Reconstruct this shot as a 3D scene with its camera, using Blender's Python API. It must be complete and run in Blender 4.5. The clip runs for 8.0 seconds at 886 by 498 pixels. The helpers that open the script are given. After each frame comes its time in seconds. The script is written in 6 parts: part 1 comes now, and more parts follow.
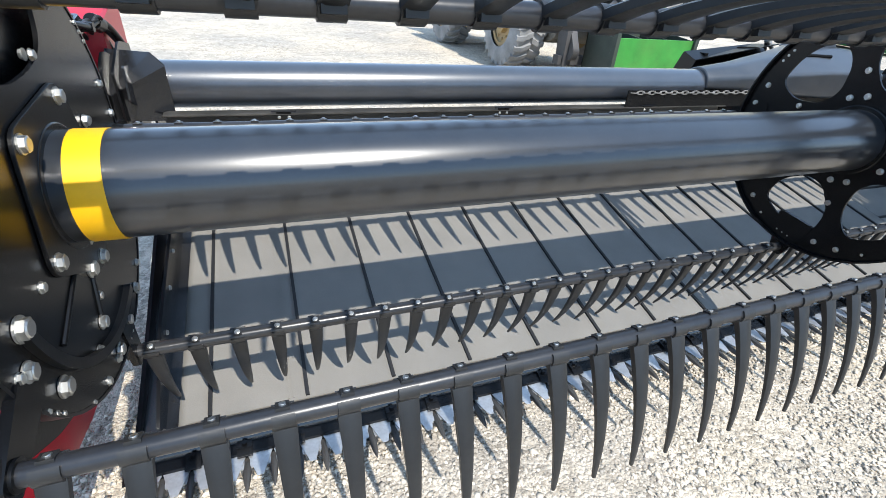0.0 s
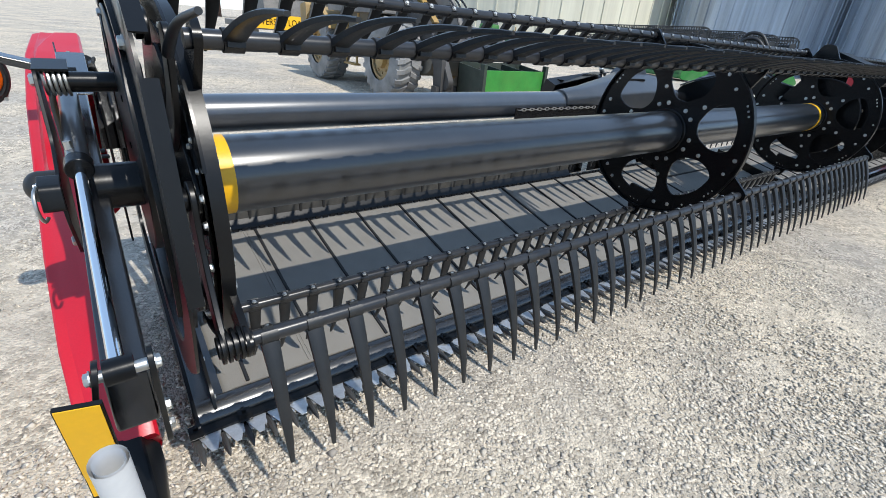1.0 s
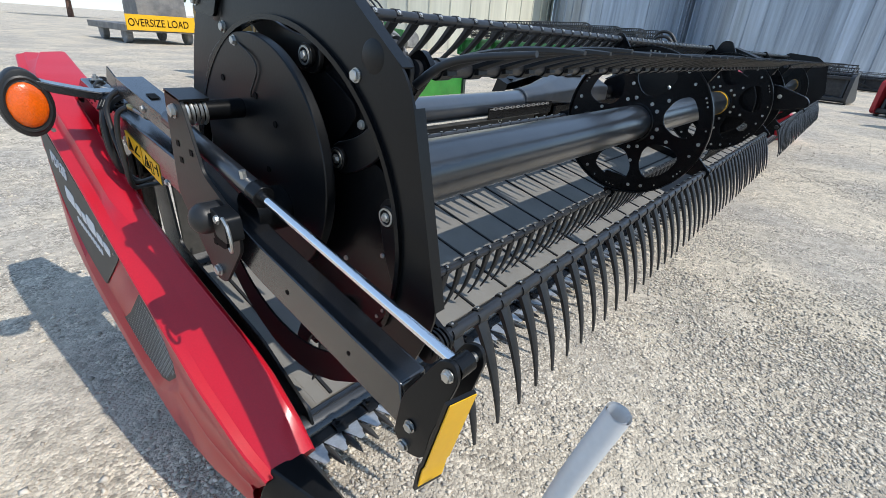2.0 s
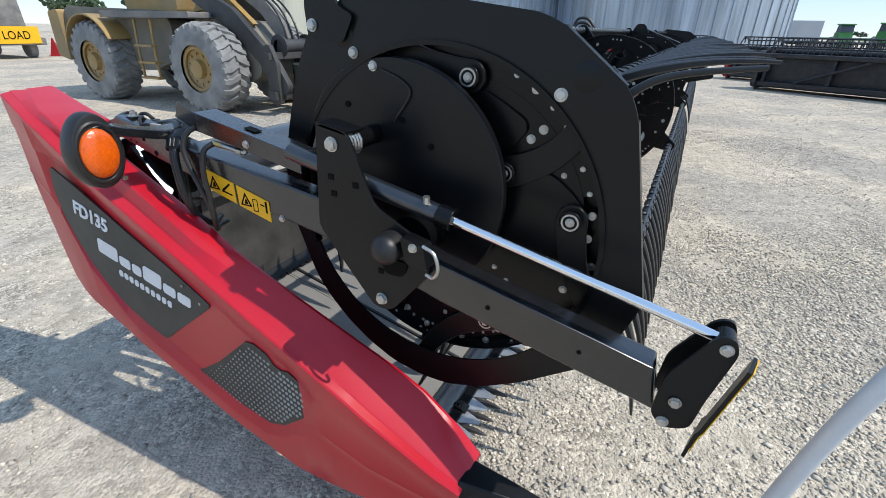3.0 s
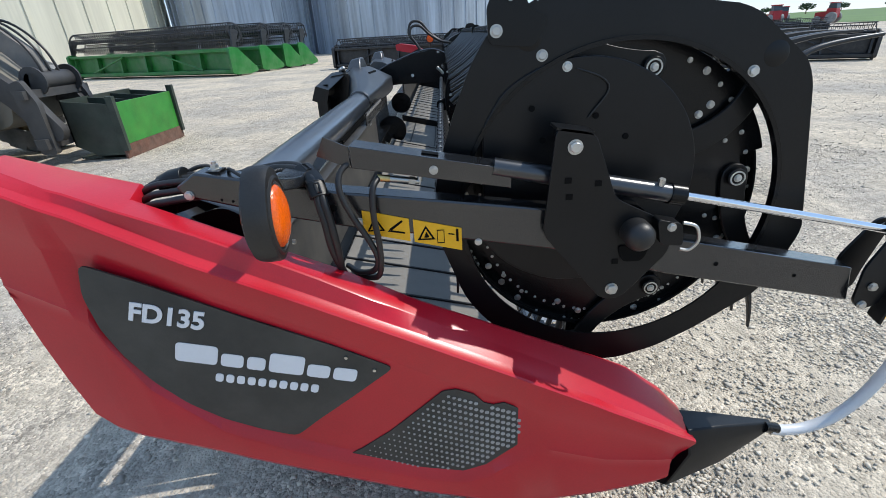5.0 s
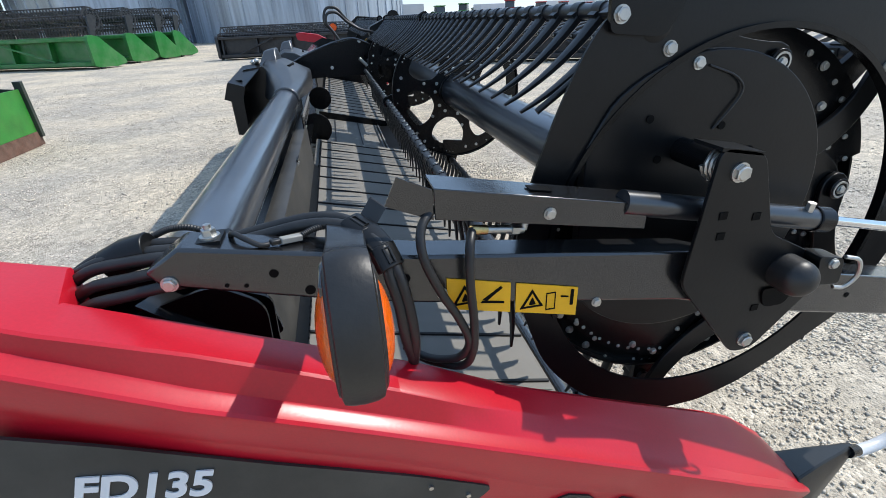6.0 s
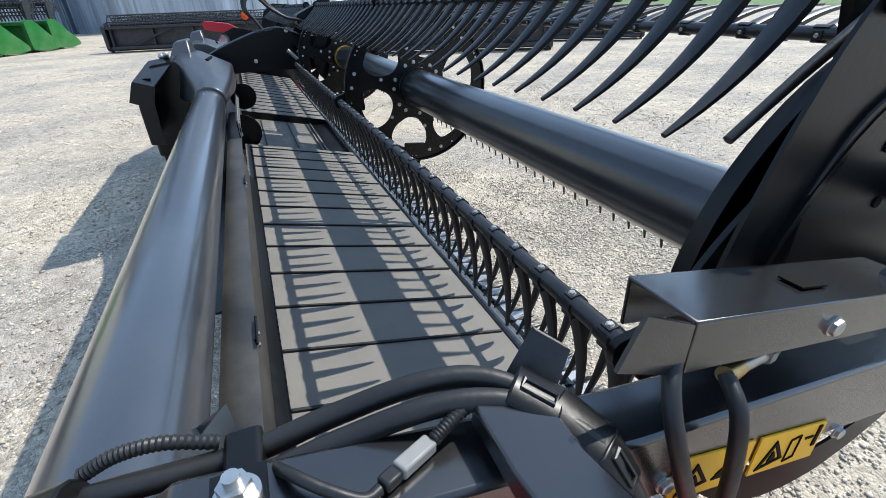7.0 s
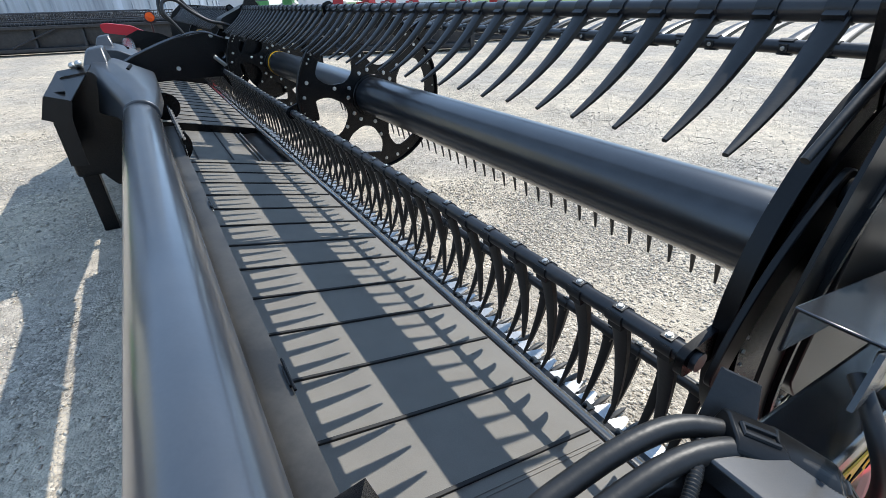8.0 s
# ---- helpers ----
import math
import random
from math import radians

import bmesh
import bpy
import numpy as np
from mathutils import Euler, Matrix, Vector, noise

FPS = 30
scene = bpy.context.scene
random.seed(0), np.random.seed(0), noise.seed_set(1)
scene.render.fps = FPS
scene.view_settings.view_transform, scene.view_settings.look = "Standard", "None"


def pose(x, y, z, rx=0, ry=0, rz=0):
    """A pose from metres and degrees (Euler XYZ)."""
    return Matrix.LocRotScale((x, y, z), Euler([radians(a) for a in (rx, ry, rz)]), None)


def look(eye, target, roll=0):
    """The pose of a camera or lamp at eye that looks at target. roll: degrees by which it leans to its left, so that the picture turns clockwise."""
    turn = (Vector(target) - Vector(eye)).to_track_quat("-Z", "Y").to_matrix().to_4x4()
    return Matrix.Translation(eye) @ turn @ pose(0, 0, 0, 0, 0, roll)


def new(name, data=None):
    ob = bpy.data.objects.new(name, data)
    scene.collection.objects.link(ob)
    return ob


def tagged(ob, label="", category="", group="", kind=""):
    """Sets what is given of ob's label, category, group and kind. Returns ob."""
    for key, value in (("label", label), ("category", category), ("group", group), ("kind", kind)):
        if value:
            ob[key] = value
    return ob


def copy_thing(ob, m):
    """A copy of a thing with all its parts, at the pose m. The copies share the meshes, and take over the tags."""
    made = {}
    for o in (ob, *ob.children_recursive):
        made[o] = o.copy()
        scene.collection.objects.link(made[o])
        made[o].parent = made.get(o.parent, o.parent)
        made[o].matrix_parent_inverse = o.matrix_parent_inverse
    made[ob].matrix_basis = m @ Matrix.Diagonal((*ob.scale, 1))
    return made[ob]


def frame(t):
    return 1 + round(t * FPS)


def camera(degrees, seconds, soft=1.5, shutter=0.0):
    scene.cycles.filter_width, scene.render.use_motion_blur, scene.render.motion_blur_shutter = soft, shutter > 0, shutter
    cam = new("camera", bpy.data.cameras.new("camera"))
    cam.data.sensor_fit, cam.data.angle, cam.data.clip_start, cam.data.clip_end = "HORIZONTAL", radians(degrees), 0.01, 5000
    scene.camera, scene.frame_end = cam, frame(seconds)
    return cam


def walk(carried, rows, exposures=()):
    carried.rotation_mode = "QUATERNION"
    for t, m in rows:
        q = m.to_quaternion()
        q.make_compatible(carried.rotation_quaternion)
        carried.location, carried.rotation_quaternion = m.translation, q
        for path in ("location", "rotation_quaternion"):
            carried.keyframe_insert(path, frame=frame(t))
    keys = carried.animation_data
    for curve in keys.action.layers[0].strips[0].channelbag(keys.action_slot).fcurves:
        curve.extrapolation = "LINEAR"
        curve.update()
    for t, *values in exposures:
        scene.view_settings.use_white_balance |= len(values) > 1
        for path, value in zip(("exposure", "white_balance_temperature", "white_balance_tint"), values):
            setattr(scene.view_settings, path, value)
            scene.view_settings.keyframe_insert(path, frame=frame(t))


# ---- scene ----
cam = camera(88.4, 8.0, soft=0.62)
PATH = [
    (0, (-0.023, -0.744, 1.413), (0.637, 0.841, 0.389), 4.9),
    (0.5, (-0.317, -0.994, 1.409), (0.598, 0.525, 0.484), 5.2),
    (1, (-0.566, -1.071, 1.428), (0.546, 0.344, 0.556), 5.2),
    (1.5, (-0.808, -0.938, 1.458), (0.458, 0.357, 0.61), 5.0),
    (1.7, (-0.923, -0.878, 1.435), (0.398, 0.364, 0.592), 4.8),
    (2.8, (-1.401, -0.367, 1.471), (0.16, 0.518, 0.588), 1.8),
    (3, (-1.462, -0.274, 1.474), (0.141, 0.547, 0.605), 1.0),
    (3.5, (-1.669, -0.058, 1.482), (0.019, 0.583, 0.622), -1.0),
    (4, (-1.78, 0.187, 1.486), (-0.022, 0.631, 0.643), -2.3),
    (4.5, (-1.709, 0.458, 1.494), (0.087, 0.698, 0.647), -3.0),
    (4.7, (-1.696, 0.556, 1.49), (0.106, 0.715, 0.637), -3.2),
    (5.8, (-1.416, 1.011, 1.477), (0.352, 0.738, 0.583), -2.9),
    (6, (-1.274, 1.048, 1.489), (0.471, 0.698, 0.576), -2.7),
    (6.5, (-1.029, 1.159, 1.473), (0.662, 0.651, 0.533), -2.4),
    (7, (-0.817, 1.204, 1.476), (0.82, 0.567, 0.52), -2.2),
    (7.5, (-0.637, 1.195, 1.488), (0.943, 0.429, 0.53), -1.5),
    (8, (-0.682, 1.377, 1.513), (0.819, 0.472, 0.549), -1.7),
]
walk(cam, [(t, look(eye, target, roll)) for t, eye, target, roll in PATH],
     exposures=[(0.0, 1.25), (0.5, 0.93), (1.0, 0.68), (1.5, 0.58), (3.0, 0.60), (4.5, 0.53), (6.0, 0.68), (7.0, 0.82), (8.0, 0.84)])

# ---- world and sun ----
SUN = Vector((0.16, -0.78, 1.0)).normalized()
world = bpy.data.worlds.new("sky")
scene.world = world
world.use_nodes = True
wn = world.node_tree.nodes
wl = world.node_tree.links
sky = wn.new("ShaderNodeTexSky")
sky.sky_type = "NISHITA"
sky.sun_disc = False
sky.sun_elevation = math.asin(SUN.z)
sky.sun_rotation = math.atan2(SUN.x, SUN.y)
sky.dust_density = 0.0
sky.air_density = 1.0
sky.ozone_density = 2.6
# a thin summer haze evens out the sky
haze = wn.new("ShaderNodeMix")
haze.data_type = "RGBA"
haze.inputs["Factor"].default_value = 0.70
haze.inputs["B"].default_value = (1.95, 2.90, 4.35, 1)
wl.new(sky.outputs[0], haze.inputs["A"])
wl.new(haze.outputs["Result"], wn["Background"].inputs[0])
wn["Background"].inputs[1].default_value = 0.15
sun_data = bpy.data.lights.new("sun", "SUN")
sun_data.energy, sun_data.angle, sun_data.color = 2.75, radians(0.6), (1.0, 0.965, 0.90)
new("sun", sun_data).matrix_world = look(SUN * 50, (0, 0, 0))


# ---- materials ----
def paint(name, base, rough=0.4, metal=0.0, vary=0.25, scale=9.0, fine=120.0, bump=0.0, coat=0.0,
          dust=0.0, dust_colour=(0.42, 0.38, 0.32), island=0.0, spec=0.5, streak=1.0):
    """A surface with two scales of variation, fine relief, and dust that lies in patches."""
    m = bpy.data.materials.new(name)
    m.use_nodes = True
    nt, b = m.node_tree, m.node_tree.nodes["Principled BSDF"]
    nn, ln = nt.nodes.new, nt.links.new
    tc = nn("ShaderNodeTexCoord")
    big, small = nn("ShaderNodeTexNoise"), nn("ShaderNodeTexNoise")
    for n, s, d in ((big, scale, 4), (small, fine, 3)):
        n.inputs["Scale"].default_value, n.inputs["Detail"].default_value = s, d
        ln(tc.outputs["Object"], n.inputs["Vector"])
    if streak != 1.0:
        # streaks that run down the sheet
        mp = nn("ShaderNodeMapping")
        mp.inputs["Scale"].default_value = (1, 1, streak)
        ln(tc.outputs["Object"], mp.inputs["Vector"])
        for n in (big, small):
            ln(mp.outputs[0], n.inputs["Vector"])
    mixn = nn("ShaderNodeMath")
    mixn.operation = "MULTIPLY_ADD"
    ln(big.outputs[0], mixn.inputs[0])
    mixn.inputs[1].default_value = 0.65
    half = nn("ShaderNodeMath")
    half.operation = "MULTIPLY"
    half.inputs[1].default_value = 0.35
    ln(small.outputs[0], half.inputs[0])
    ln(half.outputs[0], mixn.inputs[2])
    ramp = nn("ShaderNodeValToRGB")
    ramp.color_ramp.elements[0].position, ramp.color_ramp.elements[1].position = 0.32, 0.68
    lo, hi = [c * (1 - vary) for c in base], [min(1, c * (1 + vary)) for c in base]
    ramp.color_ramp.elements[0].color, ramp.color_ramp.elements[1].color = (*lo, 1), (*hi, 1)
    ln(mixn.outputs[0], ramp.inputs[0])
    colour = ramp.outputs[0]
    if island:
        info, hsv = nn("ShaderNodeObjectInfo"), nn("ShaderNodeHueSaturation")
        rng = nn("ShaderNodeMapRange")
        rng.inputs["To Min"].default_value, rng.inputs["To Max"].default_value = 1 - island, 1 + island
        ln(info.outputs["Random"], rng.inputs["Value"])
        ln(rng.outputs[0], hsv.inputs["Value"])
        ln(colour, hsv.inputs["Color"])
        colour = hsv.outputs[0]
    if dust:
        dn, dr, dm = nn("ShaderNodeTexNoise"), nn("ShaderNodeValToRGB"), nn("ShaderNodeMix")
        dn.inputs["Scale"].default_value, dn.inputs["Detail"].default_value, dn.inputs["Roughness"].default_value = scale * 0.6, 8, 0.65
        ln(tc.outputs["Object"], dn.inputs["Vector"])
        dr.color_ramp.elements[0].position, dr.color_ramp.elements[1].position = 0.4, 0.75
        dr.color_ramp.elements[1].color = (dust, dust, dust, 1)
        ln(dn.outputs[0], dr.inputs[0])
        dm.data_type = "RGBA"
        ln(dr.outputs[0], dm.inputs["Factor"])
        ln(colour, dm.inputs["A"])
        dm.inputs["B"].default_value = (*dust_colour, 1)
        colour = dm.outputs["Result"]
        rr = nn("ShaderNodeMapRange")
        rr.inputs["To Min"].default_value, rr.inputs["To Max"].default_value = rough, min(1, rough + 0.5 * dust + 0.12)
        ln(dr.outputs[0], rr.inputs["Value"])
        ln(rr.outputs[0], b.inputs["Roughness"])
    else:
        rr = nn("ShaderNodeMapRange")
        rr.inputs["To Min"].default_value, rr.inputs["To Max"].default_value = rough * 0.8, min(1, rough * 1.25)
        ln(mixn.outputs[0], rr.inputs["Value"])
        ln(rr.outputs[0], b.inputs["Roughness"])
    ln(colour, b.inputs["Base Color"])
    b.inputs["Metallic"].default_value = metal
    b.inputs["Specular IOR Level"].default_value = spec
    b.inputs["Coat Weight"].default_value = coat
    b.inputs["Coat Roughness"].default_value = 0.16
    if bump:
        bp = nn("ShaderNodeBump")
        bp.inputs["Strength"].default_value, bp.inputs["Distance"].default_value = bump, 0.002
        ln(small.outputs[0], bp.inputs["Height"])
        ln(bp.outputs[0], b.inputs["Normal"])
    return m


BLACK = paint("black_paint", (0.0028, 0.0031, 0.0038), 0.27, vary=0.3, dust=0.005, bump=0.05, spec=0.28)
SATIN = paint("satin_black_paint", (0.0032, 0.0036, 0.0044), 0.34, vary=0.3, dust=0.006, bump=0.08, spec=0.32)
TUBE = paint("tube_paint", (0.012, 0.0145, 0.019), 0.28, vary=0.25, dust=0.02, bump=0.02, coat=0.5, spec=0.8)
ARM = paint("arm_paint", (0.0065, 0.0070, 0.0085), 0.26, vary=0.3, dust=0.02, bump=0.02, coat=0.65, spec=0.7)
# the tube paint again, base lightened and blued to carry the sky's reflection
BACK_TUBE = paint("back_tube_sky_sheen", (0.026, 0.031, 0.040), 0.30, vary=0.2, dust=0.03, bump=0.02, coat=1.0, spec=0.9)
HOOD = paint("moulded_hood_plastic", (0.022, 0.026, 0.032), 0.36, vary=0.2, dust=0.05, bump=0.08, coat=0.3, spec=0.7)
BAT = paint("bat_tube_paint", (0.016, 0.017, 0.020), 0.28, vary=0.3, dust=0.05, bump=0.05)
PLASTIC = paint("tine_plastic", (0.010, 0.011, 0.0125), 0.40, vary=0.25, dust=0.03, bump=0.15, island=0.15)
RUBBER = paint("belt_rubber", (0.178, 0.168, 0.150), 0.70, vary=0.14, scale=5, fine=260, dust=0.3, dust_colour=(0.23, 0.21, 0.18), bump=0.25)
SLAT = paint("slat_rubber", (0.008, 0.008, 0.009), 0.6, bump=0.2)
SHEET = paint("back_sheet_paint", (0.030, 0.029, 0.027), 0.42, vary=0.25, dust=0.14, bump=0.06)
HOSE = paint("hose_rubber", (0.009, 0.009, 0.0095), 0.45, dust=0.04, bump=0.2)
ZINC = paint("zinc_plated_steel", (0.52, 0.52, 0.50), 0.40, metal=1.0, vary=0.15, island=0.1)
CHROME = paint("chromed_rod", (0.85, 0.86, 0.88), 0.07, metal=1.0, vary=0.03)
STEEL = paint("guard_steel", (0.54, 0.55, 0.56), 0.32, metal=0.7, vary=0.2, dust=0.1, island=0.15)
GUARD = paint("guard_point_paint", (0.02, 0.021, 0.023), 0.4, dust=0.12, island=0.2)
YELLOW = paint("yellow_vinyl", (0.80, 0.43, 0.006), 0.42, vary=0.06)
INK = paint("black_ink", (0.004, 0.004, 0.004), 0.6, spec=0.08)
RED = paint("red_moulded_plastic", (0.47, 0.005, 0.018), 0.30, vary=0.12, scale=3, fine=200, dust=0.03, bump=0.05, dust_colour=(0.5, 0.3, 0.28))
GRAPHITE = paint("graphite_decal", (0.022, 0.024, 0.023), 0.5, vary=0.15, fine=320, dust=0.08)
VENT_DOT = paint("pale_vent_dot", (0.30, 0.30, 0.29), 0.6, vary=0.2)
WHITE_INK = paint("white_decal", (0.72, 0.73, 0.75), 0.45, vary=0.03)
ORANGE = paint("amber_lens", (0.72, 0.105, 0.002), 0.24, vary=0.3, fine=160, bump=0.8, coat=0.4)
PVC = paint("white_plastic_pipe", (0.62, 0.63, 0.64), 0.4, vary=0.06, dust=0.15)
PLUG = paint("grey_connector_plastic", (0.26, 0.255, 0.235), 0.45, vary=0.1)
BRASS = paint("brass_fitting", (0.6, 0.45, 0.2), 0.35, metal=1.0)
GREEN = paint("green_machine_paint", (0.010, 0.16, 0.022), 0.4, vary=0.2, scale=2, dust=0.22)
WORN_GREEN = paint("worn_green_paint", (0.03, 0.22, 0.03), 0.5, vary=0.25, scale=4, dust=0.12, dust_colour=(0.25, 0.12, 0.06))
RUST = paint("rusty_steel", (0.12, 0.055, 0.035), 0.75, vary=0.4, scale=8, dust=0.3, dust_colour=(0.30, 0.25, 0.2))
LOADER_YELLOW = paint("faded_yellow_paint", (0.36, 0.22, 0.06), 0.55, vary=0.3, scale=2, dust=0.85, dust_colour=(0.26, 0.225, 0.165))
LOADER_GREY = paint("dusty_grey_steel", (0.14, 0.135, 0.13), 0.6, vary=0.3, scale=3, dust=0.5)
LOADER_BLACK = paint("scuffed_black_boom_paint", (0.030, 0.030, 0.032), 0.5, vary=0.3, scale=3, dust=0.25, dust_colour=(0.2, 0.18, 0.15))
LOADER_DUSTY = paint("dust_covered_panel", (0.17, 0.155, 0.125), 0.7, vary=0.3, scale=2, dust=0.5, dust_colour=(0.30, 0.26, 0.20))
TYRE = paint("dusty_tyre_rubber", (0.19, 0.19, 0.185), 0.85, vary=0.25, scale=4, fine=60, dust=0.7, dust_colour=(0.40, 0.39, 0.37), bump=0.3)
BEIGE = paint("beige_sheet_metal", (0.60, 0.58, 0.47), 0.55, vary=0.13, scale=0.8, fine=6, streak=0.06)
TRAILER = paint("pale_trailer_paint", (0.50, 0.52, 0.55), 0.5, vary=0.1, scale=0.6)
# much darker green than the front plate, for the bucket's inside and posts
BUCKET_INSIDE = paint("dark_green_steel", (0.022, 0.034, 0.024), 0.6, vary=0.4, scale=5, dust=0.25, dust_colour=(0.14, 0.12, 0.1))
GALV = paint("galvanised_sheet", (0.36, 0.41, 0.47), 0.42, metal=0.35, vary=0.42, scale=0.9, fine=5, streak=0.05)
DARK_MACHINE = paint("far_black_machine_paint", (0.012, 0.013, 0.016), 0.4, vary=0.3, dust=0.07)
FAR_RED = paint("far_red_paint", (0.30, 0.012, 0.015), 0.45, vary=0.2, scale=1.0)
GLASS_DARK = paint("cab_glass", (0.05, 0.06, 0.07), 0.08, vary=0.1)
LEAF = paint("far_foliage", (0.045, 0.075, 0.035), 0.8, vary=0.4, scale=0.5, fine=4)
CROP = paint("crop_field", (0.10, 0.17, 0.045), 0.9, vary=0.2, scale=0.05, fine=2)


def gravel_material():
    m = bpy.data.materials.new("gravel_yard")
    m.use_nodes = True
    nt, b = m.node_tree, m.node_tree.nodes["Principled BSDF"]
    nn, ln = nt.nodes.new, nt.links.new
    tc = nn("ShaderNodeTexCoord")
    patch, mid, cell, grit = nn("ShaderNodeTexNoise"), nn("ShaderNodeTexNoise"), nn("ShaderNodeTexVoronoi"), nn("ShaderNodeTexVoronoi")
    for n, s in ((patch, 0.55), (mid, 2.6), (cell, 80.0), (grit, 210.0)):
        n.inputs["Scale"].default_value = s
        ln(tc.outputs["Object"], n.inputs["Vector"])
    patch.inputs["Detail"].default_value = mid.inputs["Detail"].default_value = 6
    ramp = nn("ShaderNodeValToRGB")
    ramp.color_ramp.elements[0].position, ramp.color_ramp.elements[1].position = 0.40, 0.60
    ramp.color_ramp.elements[0].color, ramp.color_ramp.elements[1].color = (0.49, 0.437, 0.367, 1), (0.655, 0.565, 0.44, 1)
    ln(patch.outputs[0], ramp.inputs[0])
    stone = nn("ShaderNodeSeparateColor")
    ln(cell.outputs["Color"], stone.inputs[0])
    tone = nn("ShaderNodeMapRange")
    tone.inputs["To Min"].default_value, tone.inputs["To Max"].default_value = 0.50, 1.34
    ln(stone.outputs[0], tone.inputs["Value"])
    hsv = nn("ShaderNodeHueSaturation")
    ln(tone.outputs[0], hsv.inputs["Value"])
    ln(ramp.outputs[0], hsv.inputs["Color"])
    fines, mx = nn("ShaderNodeValToRGB"), nn("ShaderNodeMix")
    fines.color_ramp.elements[0].position, fines.color_ramp.elements[1].position = 0.40, 0.60
    ln(mid.outputs[0], fines.inputs[0])
    mx.data_type = "RGBA"
    ln(fines.outputs[0], mx.inputs["Factor"])
    ln(ramp.outputs[0], mx.inputs["A"])
    ln(hsv.outputs[0], mx.inputs["B"])
    # trodden and wheel-worn patches, a step darker
    worn, span, tint = nn("ShaderNodeTexNoise"), nn("ShaderNodeMapRange"), nn("ShaderNodeHueSaturation")
    worn.inputs["Scale"].default_value, worn.inputs["Detail"].default_value, worn.inputs["Roughness"].default_value = 5.0, 10, 0.75
    ln(tc.outputs["Object"], worn.inputs["Vector"])
    span.inputs["From Min"].default_value, span.inputs["From Max"].default_value = 0.36, 0.62
    span.inputs["To Min"].default_value, span.inputs["To Max"].default_value = 0.76, 1.06
    ln(worn.outputs[0], span.inputs["Value"])
    ln(span.outputs[0], tint.inputs["Value"])
    ln(mx.outputs["Result"], tint.inputs["Color"])
    clump, cells, dark = nn("ShaderNodeTexVoronoi"), nn("ShaderNodeMapRange"), nn("ShaderNodeHueSaturation")
    clump.inputs["Scale"].default_value = 24.0
    ln(tc.outputs["Object"], clump.inputs["Vector"])
    split = nn("ShaderNodeSeparateColor")
    ln(clump.outputs["Color"], split.inputs[0])
    cells.inputs["To Min"].default_value, cells.inputs["To Max"].default_value = 0.80, 1.13
    ln(split.outputs[0], cells.inputs["Value"])
    ln(cells.outputs[0], dark.inputs["Value"])
    ln(tint.outputs[0], dark.inputs["Color"])
    ln(dark.outputs[0], b.inputs["Base Color"])
    b.inputs["Roughness"].default_value = 0.92
    b.inputs["Specular IOR Level"].default_value = 0.25
    hsum = nn("ShaderNodeMath")
    hsum.operation = "MULTIPLY_ADD"
    ln(grit.outputs["Distance"], hsum.inputs[0])
    hsum.inputs[1].default_value = 0.4
    ln(cell.outputs["Distance"], hsum.inputs[2])
    bp = nn("ShaderNodeBump")
    bp.invert = True
    bp.inputs["Strength"].default_value, bp.inputs["Distance"].default_value = 0.85, 0.009
    ln(hsum.outputs[0], bp.inputs["Height"])
    ln(bp.outputs[0], b.inputs["Normal"])
    return m


def stone_material():
    m = bpy.data.materials.new("crushed_stone")
    m.use_nodes = True
    nt, b = m.node_tree, m.node_tree.nodes["Principled BSDF"]
    geo, ramp = nt.nodes.new("ShaderNodeNewGeometry"), nt.nodes.new("ShaderNodeValToRGB")
    ramp.color_ramp.elements[0].color, ramp.color_ramp.elements[1].color = (0.31, 0.28, 0.24, 1), (0.76, 0.67, 0.54, 1)
    nt.links.new(geo.outputs["Random Per Island"], ramp.inputs[0])
    nt.links.new(ramp.outputs[0], b.inputs["Base Color"])
    b.inputs["Roughness"].default_value = 0.9
    return m


GRAVEL, STONE = gravel_material(), stone_material()


# ---- shape helpers ----
def thing(name, label, category, group="", kind="", at=(0, 0, 0)):
    ob = new(name)
    ob.empty_display_size = 0.1
    ob.location = at
    return tagged(ob, label, category, group, kind)


def part(name, bm, material, parent=None, label="", bevel=0.0, at=None):
    """Links a bmesh as one mesh object under a thing or a part; at: its own pose."""
    bmesh.ops.recalc_face_normals(bm, faces=bm.faces)
    me = bpy.data.meshes.new(name)
    bm.to_mesh(me)
    bm.free()
    me.materials.append(material)
    for p in me.polygons:
        p.use_smooth = True
    me.set_sharp_from_angle(angle=radians(38))
    ob = new(name, me)
    place(ob, parent, at)
    if bevel:
        mod = ob.modifiers.new("edge", "BEVEL")
        mod.width, mod.segments, mod.limit_method, mod.angle_limit = bevel, 2, "ANGLE", radians(40)
    if label:
        tagged(ob, label)
    return ob


def place(ob, parent, at=None):
    if parent is not None:
        ob.parent = parent
    if at is not None:
        ob.matrix_basis = at


def share(name, mesh, parent, at):
    """Another piece on the same mesh."""
    ob = new(name, mesh)
    ob.parent = parent
    ob.matrix_basis = at
    return ob


def box(bm, x0, x1, y0, y1, z0, z1):
    m = Matrix.Translation(((x0 + x1) / 2, (y0 + y1) / 2, (z0 + z1) / 2)) @ Matrix.Diagonal((x1 - x0, y1 - y0, z1 - z0, 1))
    return bmesh.ops.create_cube(bm, size=1, matrix=m)["verts"]


def cyl(bm, a, b, r, r2=None, seg=20):
    a, b = Vector(a), Vector(b)
    d = b - a
    m = Matrix.Translation((a + b) / 2) @ d.to_track_quat("Z", "Y").to_matrix().to_4x4()
    return bmesh.ops.create_cone(bm, cap_ends=True, segments=seg, radius1=r, radius2=r if r2 is None else r2, depth=d.length, matrix=m)["verts"]


